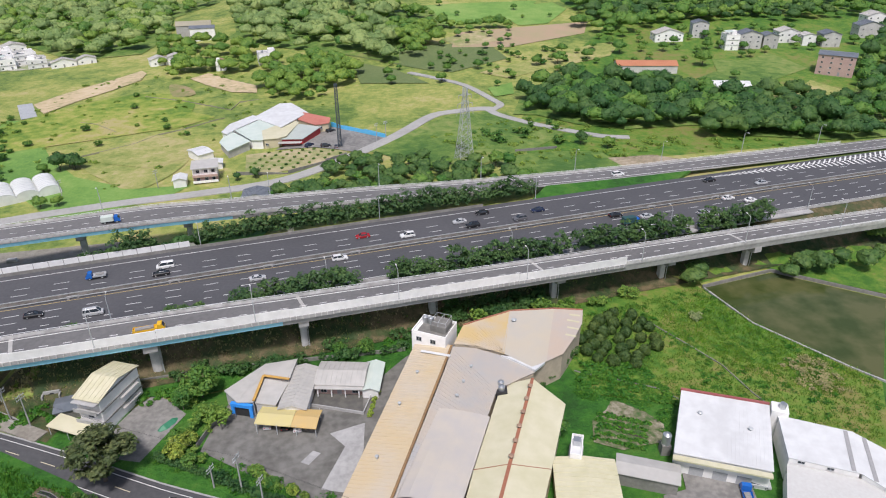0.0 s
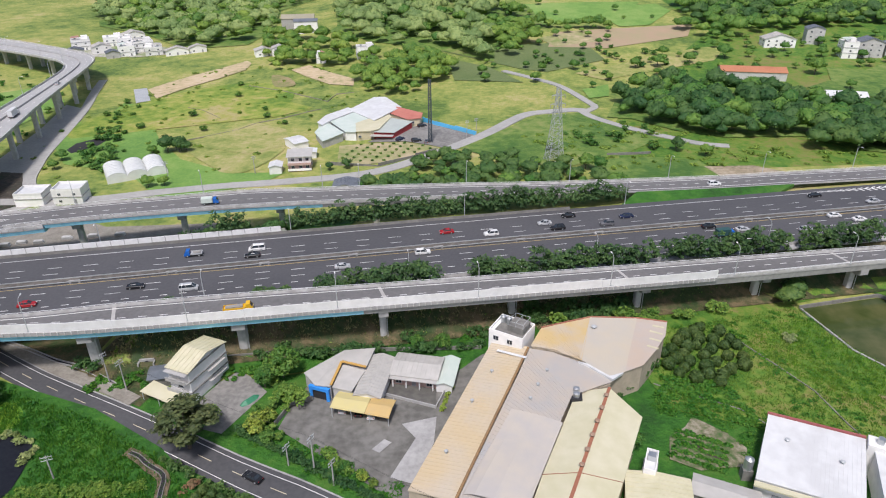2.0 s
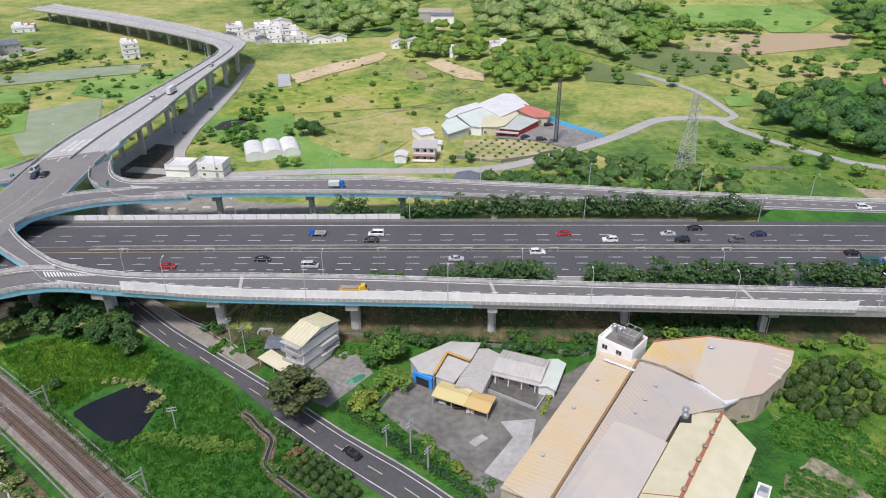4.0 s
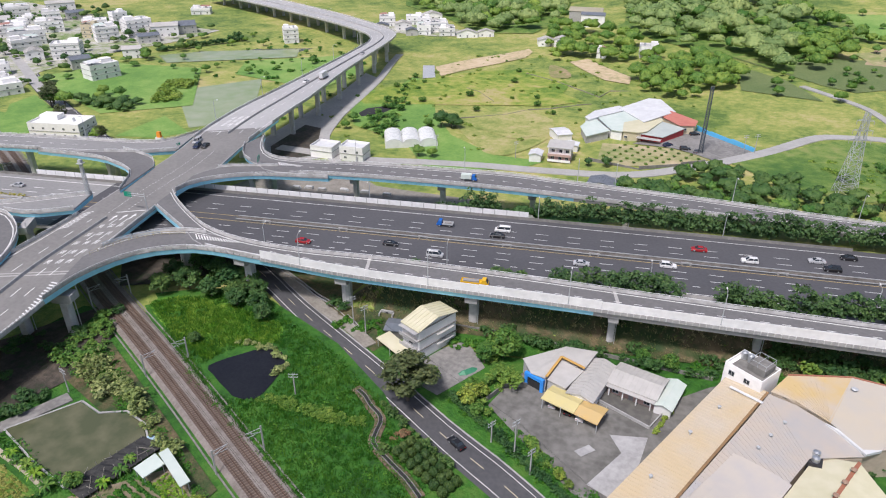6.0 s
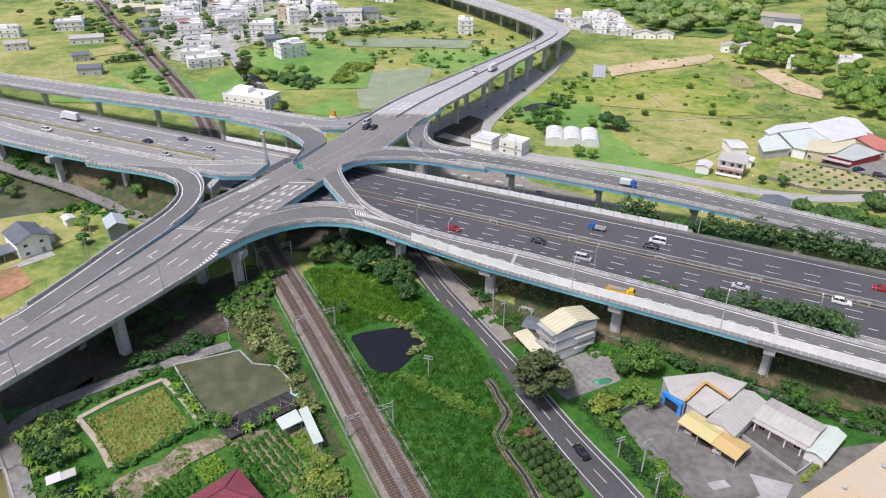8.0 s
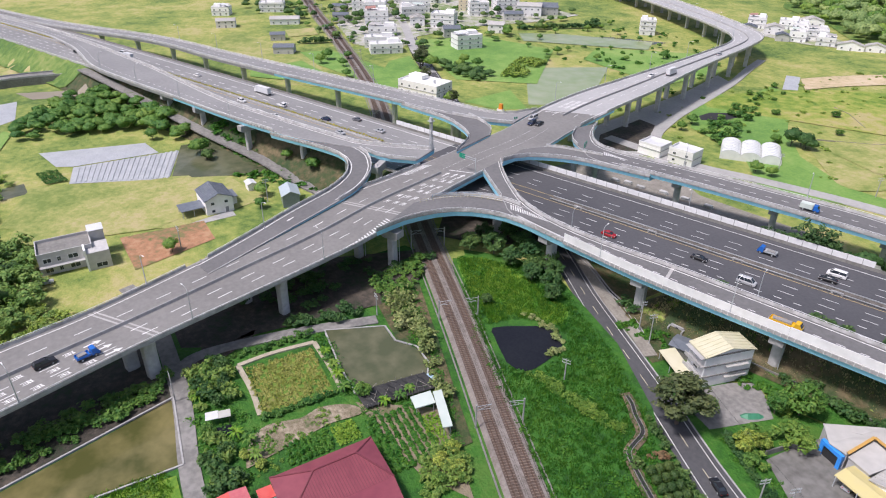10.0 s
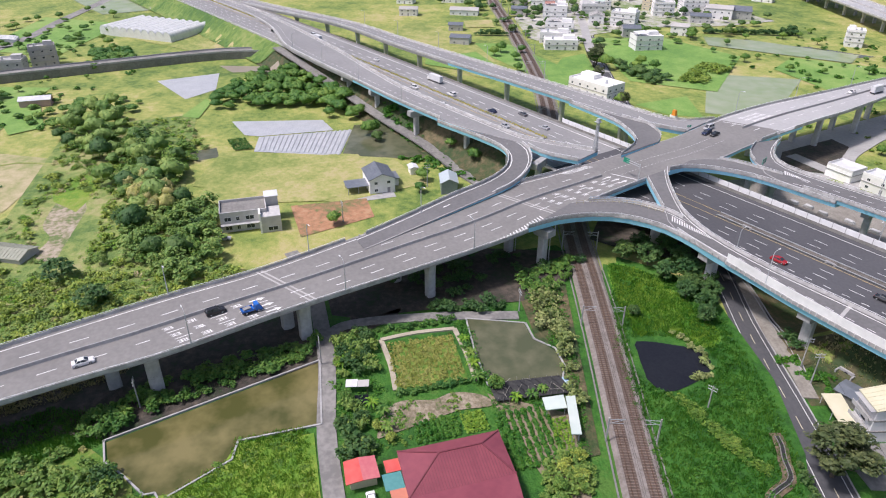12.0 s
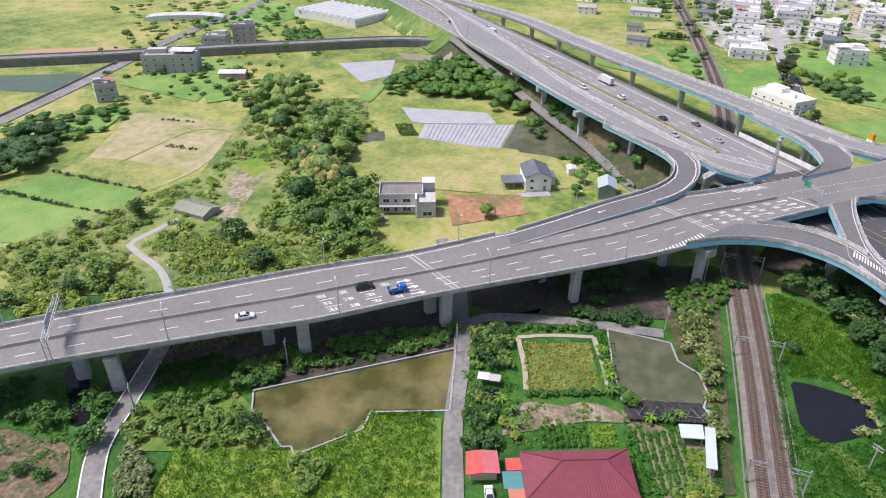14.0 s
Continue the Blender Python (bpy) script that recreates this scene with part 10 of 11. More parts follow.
# planted middle strip in the west
hp = [(x, median_y(x)) for x in np.arange(-600, -236, 1.7)]
q_ = []
for i, (x, y) in enumerate(hp):
    c = leaf_cloud(300 + i % 5, 5, 14, 0.6, 0.4, 0.45, 0.2, 0.35)
    q_.append(c + np.array([x, y, 10.0]))
tagged(new("flower_hedge", quads_mesh("flower_hedge", np.concatenate(q_), HEDGE)), "clipped yellow flowering hedge along the motorway middle", "hedge", "", "stuff")
for s in np.arange(along(-150), along(260), 26):
    x, y, z = fw.at(s, "M", 1.0)
    h_ = fw.heading(s)
    c_, s_ = math.cos(radians(h_)), math.sin(radians(h_))
    cp_ = Geo().box(x, y, 10.7, 3.0, 0.3, 0.16, h_)
    for d in (-1.2, 1.2):
        cp_.box(x + d * c_, y + d * s_, 10.0, 0.45, 0.5, 0.8, h_)
    part("drain_box", cp_, CONCRETE, mw, "pale concrete drain box")
# small machine
ob_ = thing("crane_arm", "small orange machine beside the paddies", "machine", (-270, 194, 0), 20)
part("base", Geo().box(0, 0, -0.2, 3.0, 2.0, 1.6), HOUSEWHITE, ob_)
part("arm", Geo().box(0.2, 0, 1.4, 2.0, 1.6, 2.6, 0, 0.8), ORANGE, ob_)

# railings round the gore opening
def railing(label, pts, material, height=1.1, gap=2.0):
    c = smooth_line(pts, max(4, int(sum(math.dist(a, b) for a, b in zip(pts, pts[1:])) / gap)))
    t = thing("railing", label, "railing", (*c[0][:2], c[0][2]))
    o = np.array([c[0][0], c[0][1], c[0][2]])
    for p in c:
        part("post", Geo().bar(tuple(p - o), tuple(p - o + np.array([0, 0, height])), 0.12), material, t)
    for k in (0.45, 1.0):
        part("rail", Geo().loft([[tuple(p - o + np.array([0, 0.06 * a, height * k + 0.06 * b])) for a, b in ((-1, -1), (1, -1), (1, 1), (-1, 1))] for p in c]), material, t)


FENCEBLUE = mat("blue_grey_rail", (0.42, 0.52, 0.6), (0.36, 0.46, 0.54), rough=0.5)
railing("yellow-grey steel guard rail beside the slip road", [(*p, ramp_se2.at(near(ramp_se2, *p), "M", 0)[2]) for p in ((-168.6, 92), (-167.2, 100), (-163.4, 108), (-156, 114.2))], mat("yellow_grey_rail", (0.5, 0.45, 0.3), (0.42, 0.38, 0.27)))
railing("pale blue-grey steel fence above the opening", [(*p, ramp_se2.at(near(ramp_se2, *p), "M", 0)[2]) for p in ((-169.5, 96.9), (-168, 102.6), (-162.2, 110.4))], FENCEBLUE, 1.4)

# ---- fields and farm plots ----
TANSOIL = meadow("tan_soil", [(0.33, 0.3, 0.15), (0.46, 0.37, 0.22), (0.52, 0.41, 0.26), (0.55, 0.45, 0.3)], 0.05, 0.4, 0.1, 1.0)
REDWEED = meadow("red_weed_soil", [(0.17, 0.21, 0.06), (0.26, 0.23, 0.1), (0.36, 0.26, 0.16)], 0.06, 0.4, 0.15, 1.0)
OLIVEMEADOW = meadow("olive_meadow", [(0.1, 0.19, 0.02), (0.17, 0.25, 0.03), (0.25, 0.3, 0.05), (0.33, 0.32, 0.085), (0.38, 0.33, 0.14)], 0.025, 0.25, 0.35, 0.7)
FIELDSTONE = mat("field_stone", (0.3, 0.28, 0.22), (0.2, 0.2, 0.13), fine=1.2, broad=0.2, bump=0.05)
SAND = mat("sandy_path", (0.34, 0.3, 0.22), (0.44, 0.39, 0.3), fine=1.2, broad=0.2)
FARPADDY = mat("wet_paddy", (0.22, 0.29, 0.12), (0.33, 0.36, 0.23), rough=0.25, fine=0.1, broad=0.03)
TEA = mat("tea_rows", (0.1, 0.15, 0.045), (0.15, 0.19, 0.07), fine=0.8, broad=0.05, bump=0.2)
patch("paddy", [(-332, 256), (-308, 301), (-255, 238), (-272, 213)], FARPADDY, "flooded pale paddy field", lift=0.1)
patch("pond", [(-383, 341), (-369, 362), (-337, 383), (-341, 346)], WATER_GREY, "grey fish pond by the village", "pond", lift=0.1, step=60)
patch("paddy", [(-293, 187), (-298, 220), (-266, 208), (-275, 194)], PADDY, "bright green paddy beside the ramp", lift=0.1)
patch("pond", [(-376, -229), (-380, -185), (-345, -185), (-350, -216)], mat("dark_weed_field", (0.06, 0.1, 0.08), (0.08, 0.13, 0.09), fine=0.5), "dark green vegetable field", lift=0.1)
patch("field", [(-399, -47), (-406, -14), (-374, -16), (-361, -31)], PLASTIC, "field with silver plastic mulch", lift=0.1)
patch("pond", [(-423, -14), (-411, 20), (-400, 21), (-406, -7)], mat("brown_paddy", (0.26, 0.22, 0.16), (0.3, 0.26, 0.19), rough=0.4), "brown flooded field", lift=0.1)
patch("field", [(-430, -244), (-442, -186), (-428, -178), (-424, -237)], mat("orange_soil", (0.45, 0.27, 0.15), (0.4, 0.28, 0.17)), "strip of orange soil", lift=0.1)
for poly, m_, lab in (([(-560, -60), (-520, 10), (-440, 30), (-440, -10), (-520, -80)], MEADOW, "pale yellow-green field"), ([(-600, -140), (-560, -80), (-470, -110), (-500, -160)], PADDY, "green rice field"), ([(-720, -60), (-620, -20), (-600, -100), (-690, -140)], FARPADDY, "flooded pale field"),
                      ([(-360, -160), (-330, -110), (-400, -100), (-410, -130)], PADDY, "green rice field"), ([(-300, 380), (-350, 330), (-330, 300), (-262, 300), (-266, 350)], PADDY, "bright green meadow"), ([(-440, 140), (-330, 162), (-350, 185), (-430, 170)], PADDY, "bright green field beside the railway"),
                      ([(-470, 90), (-360, 125), (-345, 145), (-440, 150), (-520, 130)], MEADOW, "mown field beside the railway"), ([(-430, 230), (-330, 205), (-300, 240), (-360, 300), (-420, 280)], PADDY, "bright green field by the village"),
                      (rounded([(-232, 300), (-222, 352), (-196, 388), (-168, 400), (-140, 380), (-140, 335), (-168, 296), (-200, 285)]), OLIVEMEADOW, "yellowish rough meadow"), ([(-188, 352), (-150, 372), (-120, 352), (-136, 334), (-165, 326)], OLIVEMEADOW, "olive rough meadow between low walls"),
                      ([(22, 272), (45, 281), (69, 280), (75, 261), (40, 251), (28, 250)], SLOPE, "green grass plot beside the motorway"), ([(-34, 288), (-18, 308), (4, 336), (24, 342), (40, 320), (58, 306), (40, 284), (22, 270), (8, 262), (-10, 270)], SLOPE, "grass slope below the pylon"), ([(70, 272), (90, 275.5), (103, 269), (96, 265), (75, 260.5)], SOIL, "brown garden plot"),
                      ([(-74, 474), (-24, 477), (31, 485), (43, 445), (6, 417), (-11, 425)], TEA, "grey-green terraced tea field"), ([(-60, 451), (-48, 402), (-7, 396), (-29, 428)], TEA, "grey-green terraced tea field"), ([(7, 473), (11, 509), (111, 536), (103, 505), (45, 471)], mat("pink_soil", (0.4, 0.28, 0.19), (0.33, 0.29, 0.16)), "reddish fallow field"),
                      ([(23, 415), (104, 477), (125, 484), (110, 450), (39, 403)], MEADOW, "yellow grass field"), ([(150, 400), (215, 455), (225, 420), (180, 385)], SLOPE, "green lawn below the houses"), ([(170, 345), (215, 395), (225, 375), (190, 330)], MEADOW, "grassy terrace"), ([(-40, 520), (60, 540), (80, 600), (-20, 590)], PADDY, "bright green terraces"),
                      ([(-100, 60), (-75, 52), (-86, 46), (-112, 43.5)], mat("vegetable_beds", (0.15, 0.14, 0.07), (0.25, 0.2, 0.14), fine=0.4, broad=0.2, bump=0.2), "vegetable beds beside the farmhouse"), (rounded([(-108, 17), (-113, 20), (-115, 24), (-113.5, 31), (-114.5, 36), (-112, 42), (-108, 43.5), (-108.6, 35), (-107.5, 26), (-103, 22.5), (-100, 21), (-101, 16)]), meadow("garden_soil", [(0.1, 0.12, 0.045), (0.19, 0.155, 0.1), (0.27, 0.225, 0.155), (0.35, 0.3, 0.22)], 0.2, 0.7, 0.25, 2), "bare sandy garden ground"), ([(33, 112), (34, 119), (38, 122.5), (40, 126), (42, 125), (47, 121.5), (50, 117.5), (49, 112), (44, 111), (39, 109.5)], meadow("garden_ground", [(0.05, 0.11, 0.025), (0.1, 0.13, 0.05), (0.19, 0.18, 0.11), (0.3, 0.27, 0.2)], 0.15, 0.6, 0.2, 1.0), "trodden kitchen garden ground")):
    patch("field", poly, m_, lab, lift=0.12 if abs(poly[0][1]) < 200 and poly[0][0] > -200 else 0.2)
for poly, m_, lab in (([(-506, 164), (-504, 186), (-480, 180), (-483, 159)], MEADOW, "pale green field beside the railway"), ([(-409, 109), (-414, 143), (-373, 145), (-351, 143), (-394, 104)], PADDY, "green field beside the ramp"), ([(-386, 190), (-392, 208), (-342, 192), (-331, 166), (-357, 169)], PADDY, "bright green paddy beside the street"),
                      ([(-414, 310), (-395, 336), (-343, 375), (-328, 355), (-391, 298)], FARPADDY, "flooded grey paddy"), ([(-231.9, 380), (-226, 398), (-219.7, 411.7), (-206.3, 435), (-197.9, 452), (-192, 445), (-189.6, 429), (-199, 407), (-208.4, 388.6), (-217, 362.3)], TANSOIL, "long strip of bare tan soil in the meadow"), ([(-240.6, 379), (-233.9, 382.5), (-217.9, 357.3), (-223.6, 351.7)], PLASTIC, "strip under grey sheeting"),
                      ([(-158.8, 429.7), (-150.3, 441), (-131.4, 424), (-111, 408.4), (-108, 394), (-123.8, 397.6), (-143.7, 414.5)], TANSOIL, "bare sandy terrace"), (rounded([(-167, 417), (-154, 411.5), (-145, 396), (-156, 392)]), REDWEED, "reddish fallow plot with weeds"), ([(38, 575), (92, 594), (101, 573), (80, 531), (58, 526)], PADDY, "bright green rice terraces"), ([(0, 494), (33, 516), (39, 486), (12, 473)], STUBBLE, "tan fallow field"),
                      ([(173, 439), (206, 436), (198, 424), (166, 409)], SLOPE, "green lawn below the houses"), ([(26, 383), (41, 394), (40, 372), (29, 367)], PADDY, "bright green plot by the road bend"), ([(-333, -32), (-358, -21), (-352, -18), (-328, -24)], PADDY, "small green field"), ([(-361, -117), (-368, -99), (-334, -91), (-327, -104)], PADDY, "bright green square field"), ([(-288, -169), (-326, -149), (-317, -138), (-288, -140)], PADDY, "lush green field"),
                      ([(-161, 303), (-142, 325), (-122, 314), (-112, 292), (-128, 278), (-150, 285)], MEADOW, "mown meadow behind the pink house")):
    patch("field", poly, m_, lab, lift=0.24)
garden_wall("wall", [(-165, 295), (-155, 304), (-146.5, 312.5), (-140.6, 324.6), (-130, 333.5), (-121, 344), (-114.6, 349.7)], 0.7, FIELDSTONE, "low weathered stone wall across the meadow")
garden_wall("wall", [(-173, 393), (-148, 383.5), (-130, 373), (-115, 363.6), (-114, 377), (-102, 382.7)], 0.7, FIELDSTONE, "low weathered stone wall across the meadow")
garden_wall("wall", [(-190, 347), (-179.4, 343), (-163.5, 330)], 0.5, FIELDSTONE, "short weathered stone wall in the meadow")
garden_wall("wall", [(31.8, 280.6), (50.6, 285.1)], 1.2, CONCRETE_DARK, "grey concrete retaining wall in the grass")
# pale ground added to brighten the village for haze and missing white roofs
for poly in ([(-735, 225), (-650, 262), (-560, 240), (-505, 205), (-440, 190), (-405, 205), (-440, 240), (-450, 290), (-440, 345), (-445, 395), (-560, 385), (-735, 400)], [(-365, 462), (-345, 495), (-290, 500), (-250, 478), (-285, 462), (-330, 460)]):
    patch("yard", poly, meadow("village_ground", [(0.14, 0.22, 0.06), (0.27, 0.3, 0.17), (0.4, 0.39, 0.34), (0.5, 0.49, 0.46)], 0.03, 0.3, 0.15, 1.0), "village ground, paled for haze and unbuilt white roofs", "yard", lift=0.1)
gs = thing("garden_shed", "small open garden shed with pale sheet roof", "shed", (-121.4, 14.8, 0), 78)
for dx in (-2.4, 2.4):
    for dy in (-1.3, 1.3):
        part("post", Geo().box(dx, dy, -0.2, 0.14, 0.14, 2.3), BARK, gs)
part("roof", Geo().box(-1.2, 0.3, 2.1, 2.7, 2.6, 0.1), ROOFWHITE, gs, "white sheet roof")
part("roof", Geo().box(1.5, 0.2, 2.0, 2.6, 2.4, 0.1), ROOFGREY, gs, "grey sheet roof")
patch("pool", [(-119.8, 12), (-119, 17), (-116, 16.6), (-116.8, 11.6)], WATER_DARK, "small dark garden pool beside a shed", "pond", lift=0.3, step=30)
cover("weeds", "straggling weeds on the bare garden ground", [(-114, 20), (-115, 36), (-108, 43), (-107, 27), (-101, 21), (-102, 16)], 46, MIDLEAF, 711, 0.4, 0.9)
wood("scrub", "yellow-green bushes behind the farmhouse", "bushes", MIDBUSH, scatter([(-90, 50), (-89, 57), (-80, 54), (-79, 44), (-83, 44)], 26, 716, 1.4), 717, 1.7, 1.4, 10, 18, 0.28, 0.6)
# sandy paths round the small field
for pts in ([(-138.5, 24), (-139, 33), (-138, 43.5)], [(-138, 43.5), (-127, 43.4), (-118.5, 42.6)], [(-138.5, 24), (-128, 24.2), (-119, 23.4)]):
    road_sheet("path", pts, 1.25, SAND, "pale sandy footpath round a field", lift=0.14, n=12)
# silver mulch ridges
ridges = Geo()
for k in range(19):
    t = k / 18
    a, b = (-295.2 + (-294.4 + 295.2) * t, 4 + 38 * t), (-279.4 + (-266 + 279.4) * t, 1 + 31.5 * t)
    ridges.bar((a[0], a[1], 0.22), (b[0], b[1], 0.22), 0.9, 0.35)
solid("mulch_rows", ridges, PLASTIC, "raised planting rows under silver plastic", "field", "stuff")
rows_ = []
for k in range(6):
    for j in np.arange(0, 14, 0.8):
        rows_.append((-296 + j, -3.2 - k * 0.0 + (k - 6) * 1.3 + j * 0.2))
wood("vegetable_rows", "rows of green vegetables beside the plastic field", "vegetables", LEAF, rows_, 400, 0.9, 0.5, 4, 8, 0.25, 0.35)
def bed_rows(corner, along, across, length, rows, step):
    """Places in straight rows."""
    return [(corner[0] + along[0] * d + across[0] * k, corner[1] + along[1] * d + across[1] * k) for k in range(rows) for d in np.arange(0, length, step)]


wood("vegetable_rows", "rows of dark leafy vegetables by the farmhouse", "vegetables", LUSHLEAF, bed_rows((-107, 25), (0.99, -0.05), (0, 1.25), 6, 8, 0.6) + bed_rows((-105, 43), (0.98, -0.1), (0.05, 1.6), 17, 8, 0.55), 404, 0.7, 0.42, 5, 9, 0.24, 0.4)
wood("vegetable_rows", "rows of pale green leeks by the farmhouse", "vegetables", BRIGHTLEAF, bed_rows((-107, 35.5), (0.99, 0), (0, 0.9), 6, 6, 0.5) + bed_rows((-100, 54.5), (0.98, -0.25), (0.1, 1.0), 11, 4, 0.6), 405, 0.6, 0.4, 4, 8, 0.2, 0.3)
wood("vegetable_rows", "short vegetable rows behind the factory", "vegetables", LUSHLEAF, bed_rows((36, 121), (0.94, -0.34), (-0.6, -1.9), 11, 5, 0.6), 407, 0.7, 0.6, 5, 9, 0.24, 0.4)
for k in range(3):
    bx = thing("planter", "weathered wooden planter box between vegetable rows", "planter", (38 + 2.5 * k, 117 - 1.6 * k, 0), -20)
    part("box", Geo().box(0, 0, 0, 4.2, 0.5, 0.4), BARK, bx)
    part("soil", Geo().box(0, 0, 0.4, 4.0, 0.36, 0.03), SOIL_SHADE, bx)
tp = thing("tarpaulin", "green tarpaulin draped over a low heap", "tarpaulin", (-63, 118.5, 0.1), 60)
part("sheet", Geo().loft([[(-2.6, -0.5, 0), (-2.6, 0.5, 0), (-2.6, 0, 0.1)], [(-1.2, -1.1, 0), (-1.2, 1.1, 0), (-1.2, 0, 0.9)], [(1.4, -1.0, 0), (1.4, 1.0, 0), (1.4, 0.1, 0.8)], [(2.6, -0.4, 0), (2.6, 0.4, 0), (2.6, 0, 0.1)]]), mat("green_tarp", (0.05, 0.25, 0.14), (0.04, 0.19, 0.1), rough=0.5), tp)
OLIVELEAF = leafy("yellowing_crop_leaves", (0.2, 0.245, 0.035), (0.33, 0.34, 0.085), fine=0.4, broad=0.12, per_island=0.2)
wood("crop_rows", "yellowing crop rows in the small square field", "vegetables", OLIVELEAF, [p for p in bed_rows((-136.5, 25.5), (0.99, -0.09), (0.05, 0.95), 18.5, 18, 0.5) if math.sin(p[0] * 0.9 + p[1] * 1.7) > -0.85], 406, 0.35, 0.42, 4, 8, 0.17, 0.28)
wood("garden_plants", "low mixed shrubs round the farm plots", "bushes", LEAF, [(-117.4, 24 + 1.5 * k) for k in range(12)] + [(-134 + 2 * k, 43.8 + 0.4 * (k % 2)) for k in range(9)] + [(-141.5 - (k % 2), 22 + 1.7 * k) for k in range(14)], 408, 1.3, 0.95, 8, 14, 0.26, 0.45)


def rosette(name, label, x, y, height, spread, leaves, leaf, seed):
    """A plant of long arching leaves round a short stem."""
    r = rng(seed)
    p = thing(name, label, "plant", (x, y, terrain(x, y)))
    part("stem", Geo().tube((0, 0, -0.2), (0, 0, height * 0.55), 0.14, 0.09, 7), BARK, p)
    q = []
    for k in range(leaves):
        a = 2 * math.pi * k / leaves + r.uniform(-0.2, 0.2)
        up, c, s_ = r.uniform(0.5, 1.1), math.cos(a), math.sin(a)
        pts = [(0, height * 0.5), (spread * 0.35, height * (0.5 + 0.4 * up)), (spread * 0.75, height * (0.45 + 0.42 * up)), (spread, height * (0.25 + 0.3 * up))]
        wd = [0.06, 0.26, 0.22, 0.02]
        for i in range(3):
            ring = []
            for (d, z), w in ((pts[i], wd[i]), (pts[i + 1], wd[i + 1])):
                ring.append(((c * d - s_ * w, s_ * d + c * w, z), (c * d + s_ * w, s_ * d - c * w, z)))
            q.append([ring[0][0], ring[0][1], ring[1][1], ring[1][0]])
    part("leaves", quads_mesh("leaves", q, leaf), leaf, p, "long arching green leaves")


for i, (x, y, h) in enumerate(((-115, 17, 2.6), (-107, 19, 2.4), (-117, 42.6, 2.6), (-108, 49, 2.2), (-126, 44, 2.4), (-108, 53, 2.2), (-122, 43.4, 2.6), (-112, 19, 2.4), (-109, 56, 2.0), (-132, 44.2, 2.2), (-127, -36, 3.0), (-139, 16, 2.8), (-131, 13, 2.6))):
    rosette("banana_plant", "green banana plant with long arching leaves in the garden", x, y, h, h * 0.85, 11, LEAF if i % 3 else BRIGHTLEAF, 500 + i)

# net frame at the pond edge
fr = thing("trellis", "dark net on a crooked bamboo frame beside the pond", "trellis", (-111.1, 53, 0))
r_ = rng(71)
NETFRAME = mat("grey_bamboo", (0.3, 0.28, 0.24), (0.2, 0.19, 0.165))
for k in range(13):
    yy = -8.4 + 1.4 * k
    for dx in (-3.2, 3.0):
        part("post", Geo().bar((dx + 0.15 * k, yy, -0.2), (dx + 0.15 * k + r_.uniform(-0.4, 0.4), yy + r_.uniform(-0.3, 0.3), 1.5 + r_.uniform(-0.3, 0.5)), 0.08), NETFRAME, fr)
for k in range(26):
    yy, dx = r_.uniform(-8, 8.6), r_.uniform(-3, 2.6)
    a_, n_ = r_.uniform(-0.9, 0.9) + (0 if k % 2 else 1.57), r_.uniform(1.5, 4.6)
    q0, q1 = (dx + 0.1 * yy + 0.8, yy), (dx + 0.1 * yy + 0.8 + math.cos(a_) * n_, yy + math.sin(a_) * n_)
    if abs(q1[1]) < 9 and -3.6 < q1[0] - 0.1 * q1[1] - 0.8 < 3.2:
        part("pole", Geo().bar((*q0, 1.4 + r_.uniform(-0.2, 0.3)), (*q1, 1.4 + r_.uniform(-0.2, 0.3)), 0.09), NETFRAME, fr, "weathered bamboo pole")
g = []
for u in np.linspace(-8.6, 8.8, 15):
    g.append([(-3.2 + (u + 8.6) * 0.11 + 6.2 * v, u, 1.15 - 0.45 * math.sin(u * 1.7 + v * 5) * math.sin(v * math.pi)) for v in (0, 0.25, 0.5, 0.75, 1)])
part("net", Geo().loft(g, closed=False), mat("black_net", (0.018, 0.018, 0.02), (0.04, 0.04, 0.037), fine=2, broad=0.4), fr, "sagging black shade net")
tk = thing("water_trough", "pale blue plastic trough beside the shed", "trough", (-110, 62.6, 0))
part("tub", Geo().box(0, 0, 0, 3.4, 1.3, 0.8, 12, 1.05), mat("pale_blue_plastic", (0.4, 0.55, 0.68), (0.34, 0.5, 0.62)), tk)
part("rim", Geo().box(0, 0, 0.8, 3.6, 1.5, 0.06, 12), mat("pale_blue_plastic", (0.4, 0.55, 0.68)), tk)
saplings = [(-83 + 5.0 * i + 1.0 * j, 269 + 4.4 * j + 0.5 * i) for i in range(9) for j in range(6)]
saplings = [(x, y) for x, y in saplings if inside(x, y, [(-87, 289), (-76, 291.5), (-58, 294), (-46, 289), (-43, 287), (-56, 273), (-70, 267.5), (-81, 268)])]
for i, (x, y) in enumerate(saplings):
    tree(f"bush{i % 2}", x, y, 1.1, group="saplings", beside="in a tan soil plot")
for i, (x, y) in enumerate([(-62.5 + 2.3 * a + 0.5 * b, 86.5 + 1.9 * b - 0.75 * a) for a in range(7) for b in range(3)]):
    tree(f"ball{i % 2}", x, y, 2.1, group="roadside topiary", beside="in a roadside nursery")
wood("scrub", "rusty red-brown bush beside the drain", "bushes", mat("rusty_leaves", (0.2, 0.1, 0.05), (0.14, 0.12, 0.05), per_island=0.3), [(-65, 91.5), (-65.5, 89.5), (-64, 92.5)], 601, 1.3, 1.1, 8, 16, 0.26, 0.5)
wood("roadside_hedge", "trimmed green hedge between road and yard", "hedge", LEAF_DARK, [(-62 + 0.9 * k, 108.2 - 0.385 * k + 0.5 * (k % 2)) for k in range(44)], 603, 1.3, 1.1, 8, 18, 0.24, 0.5)
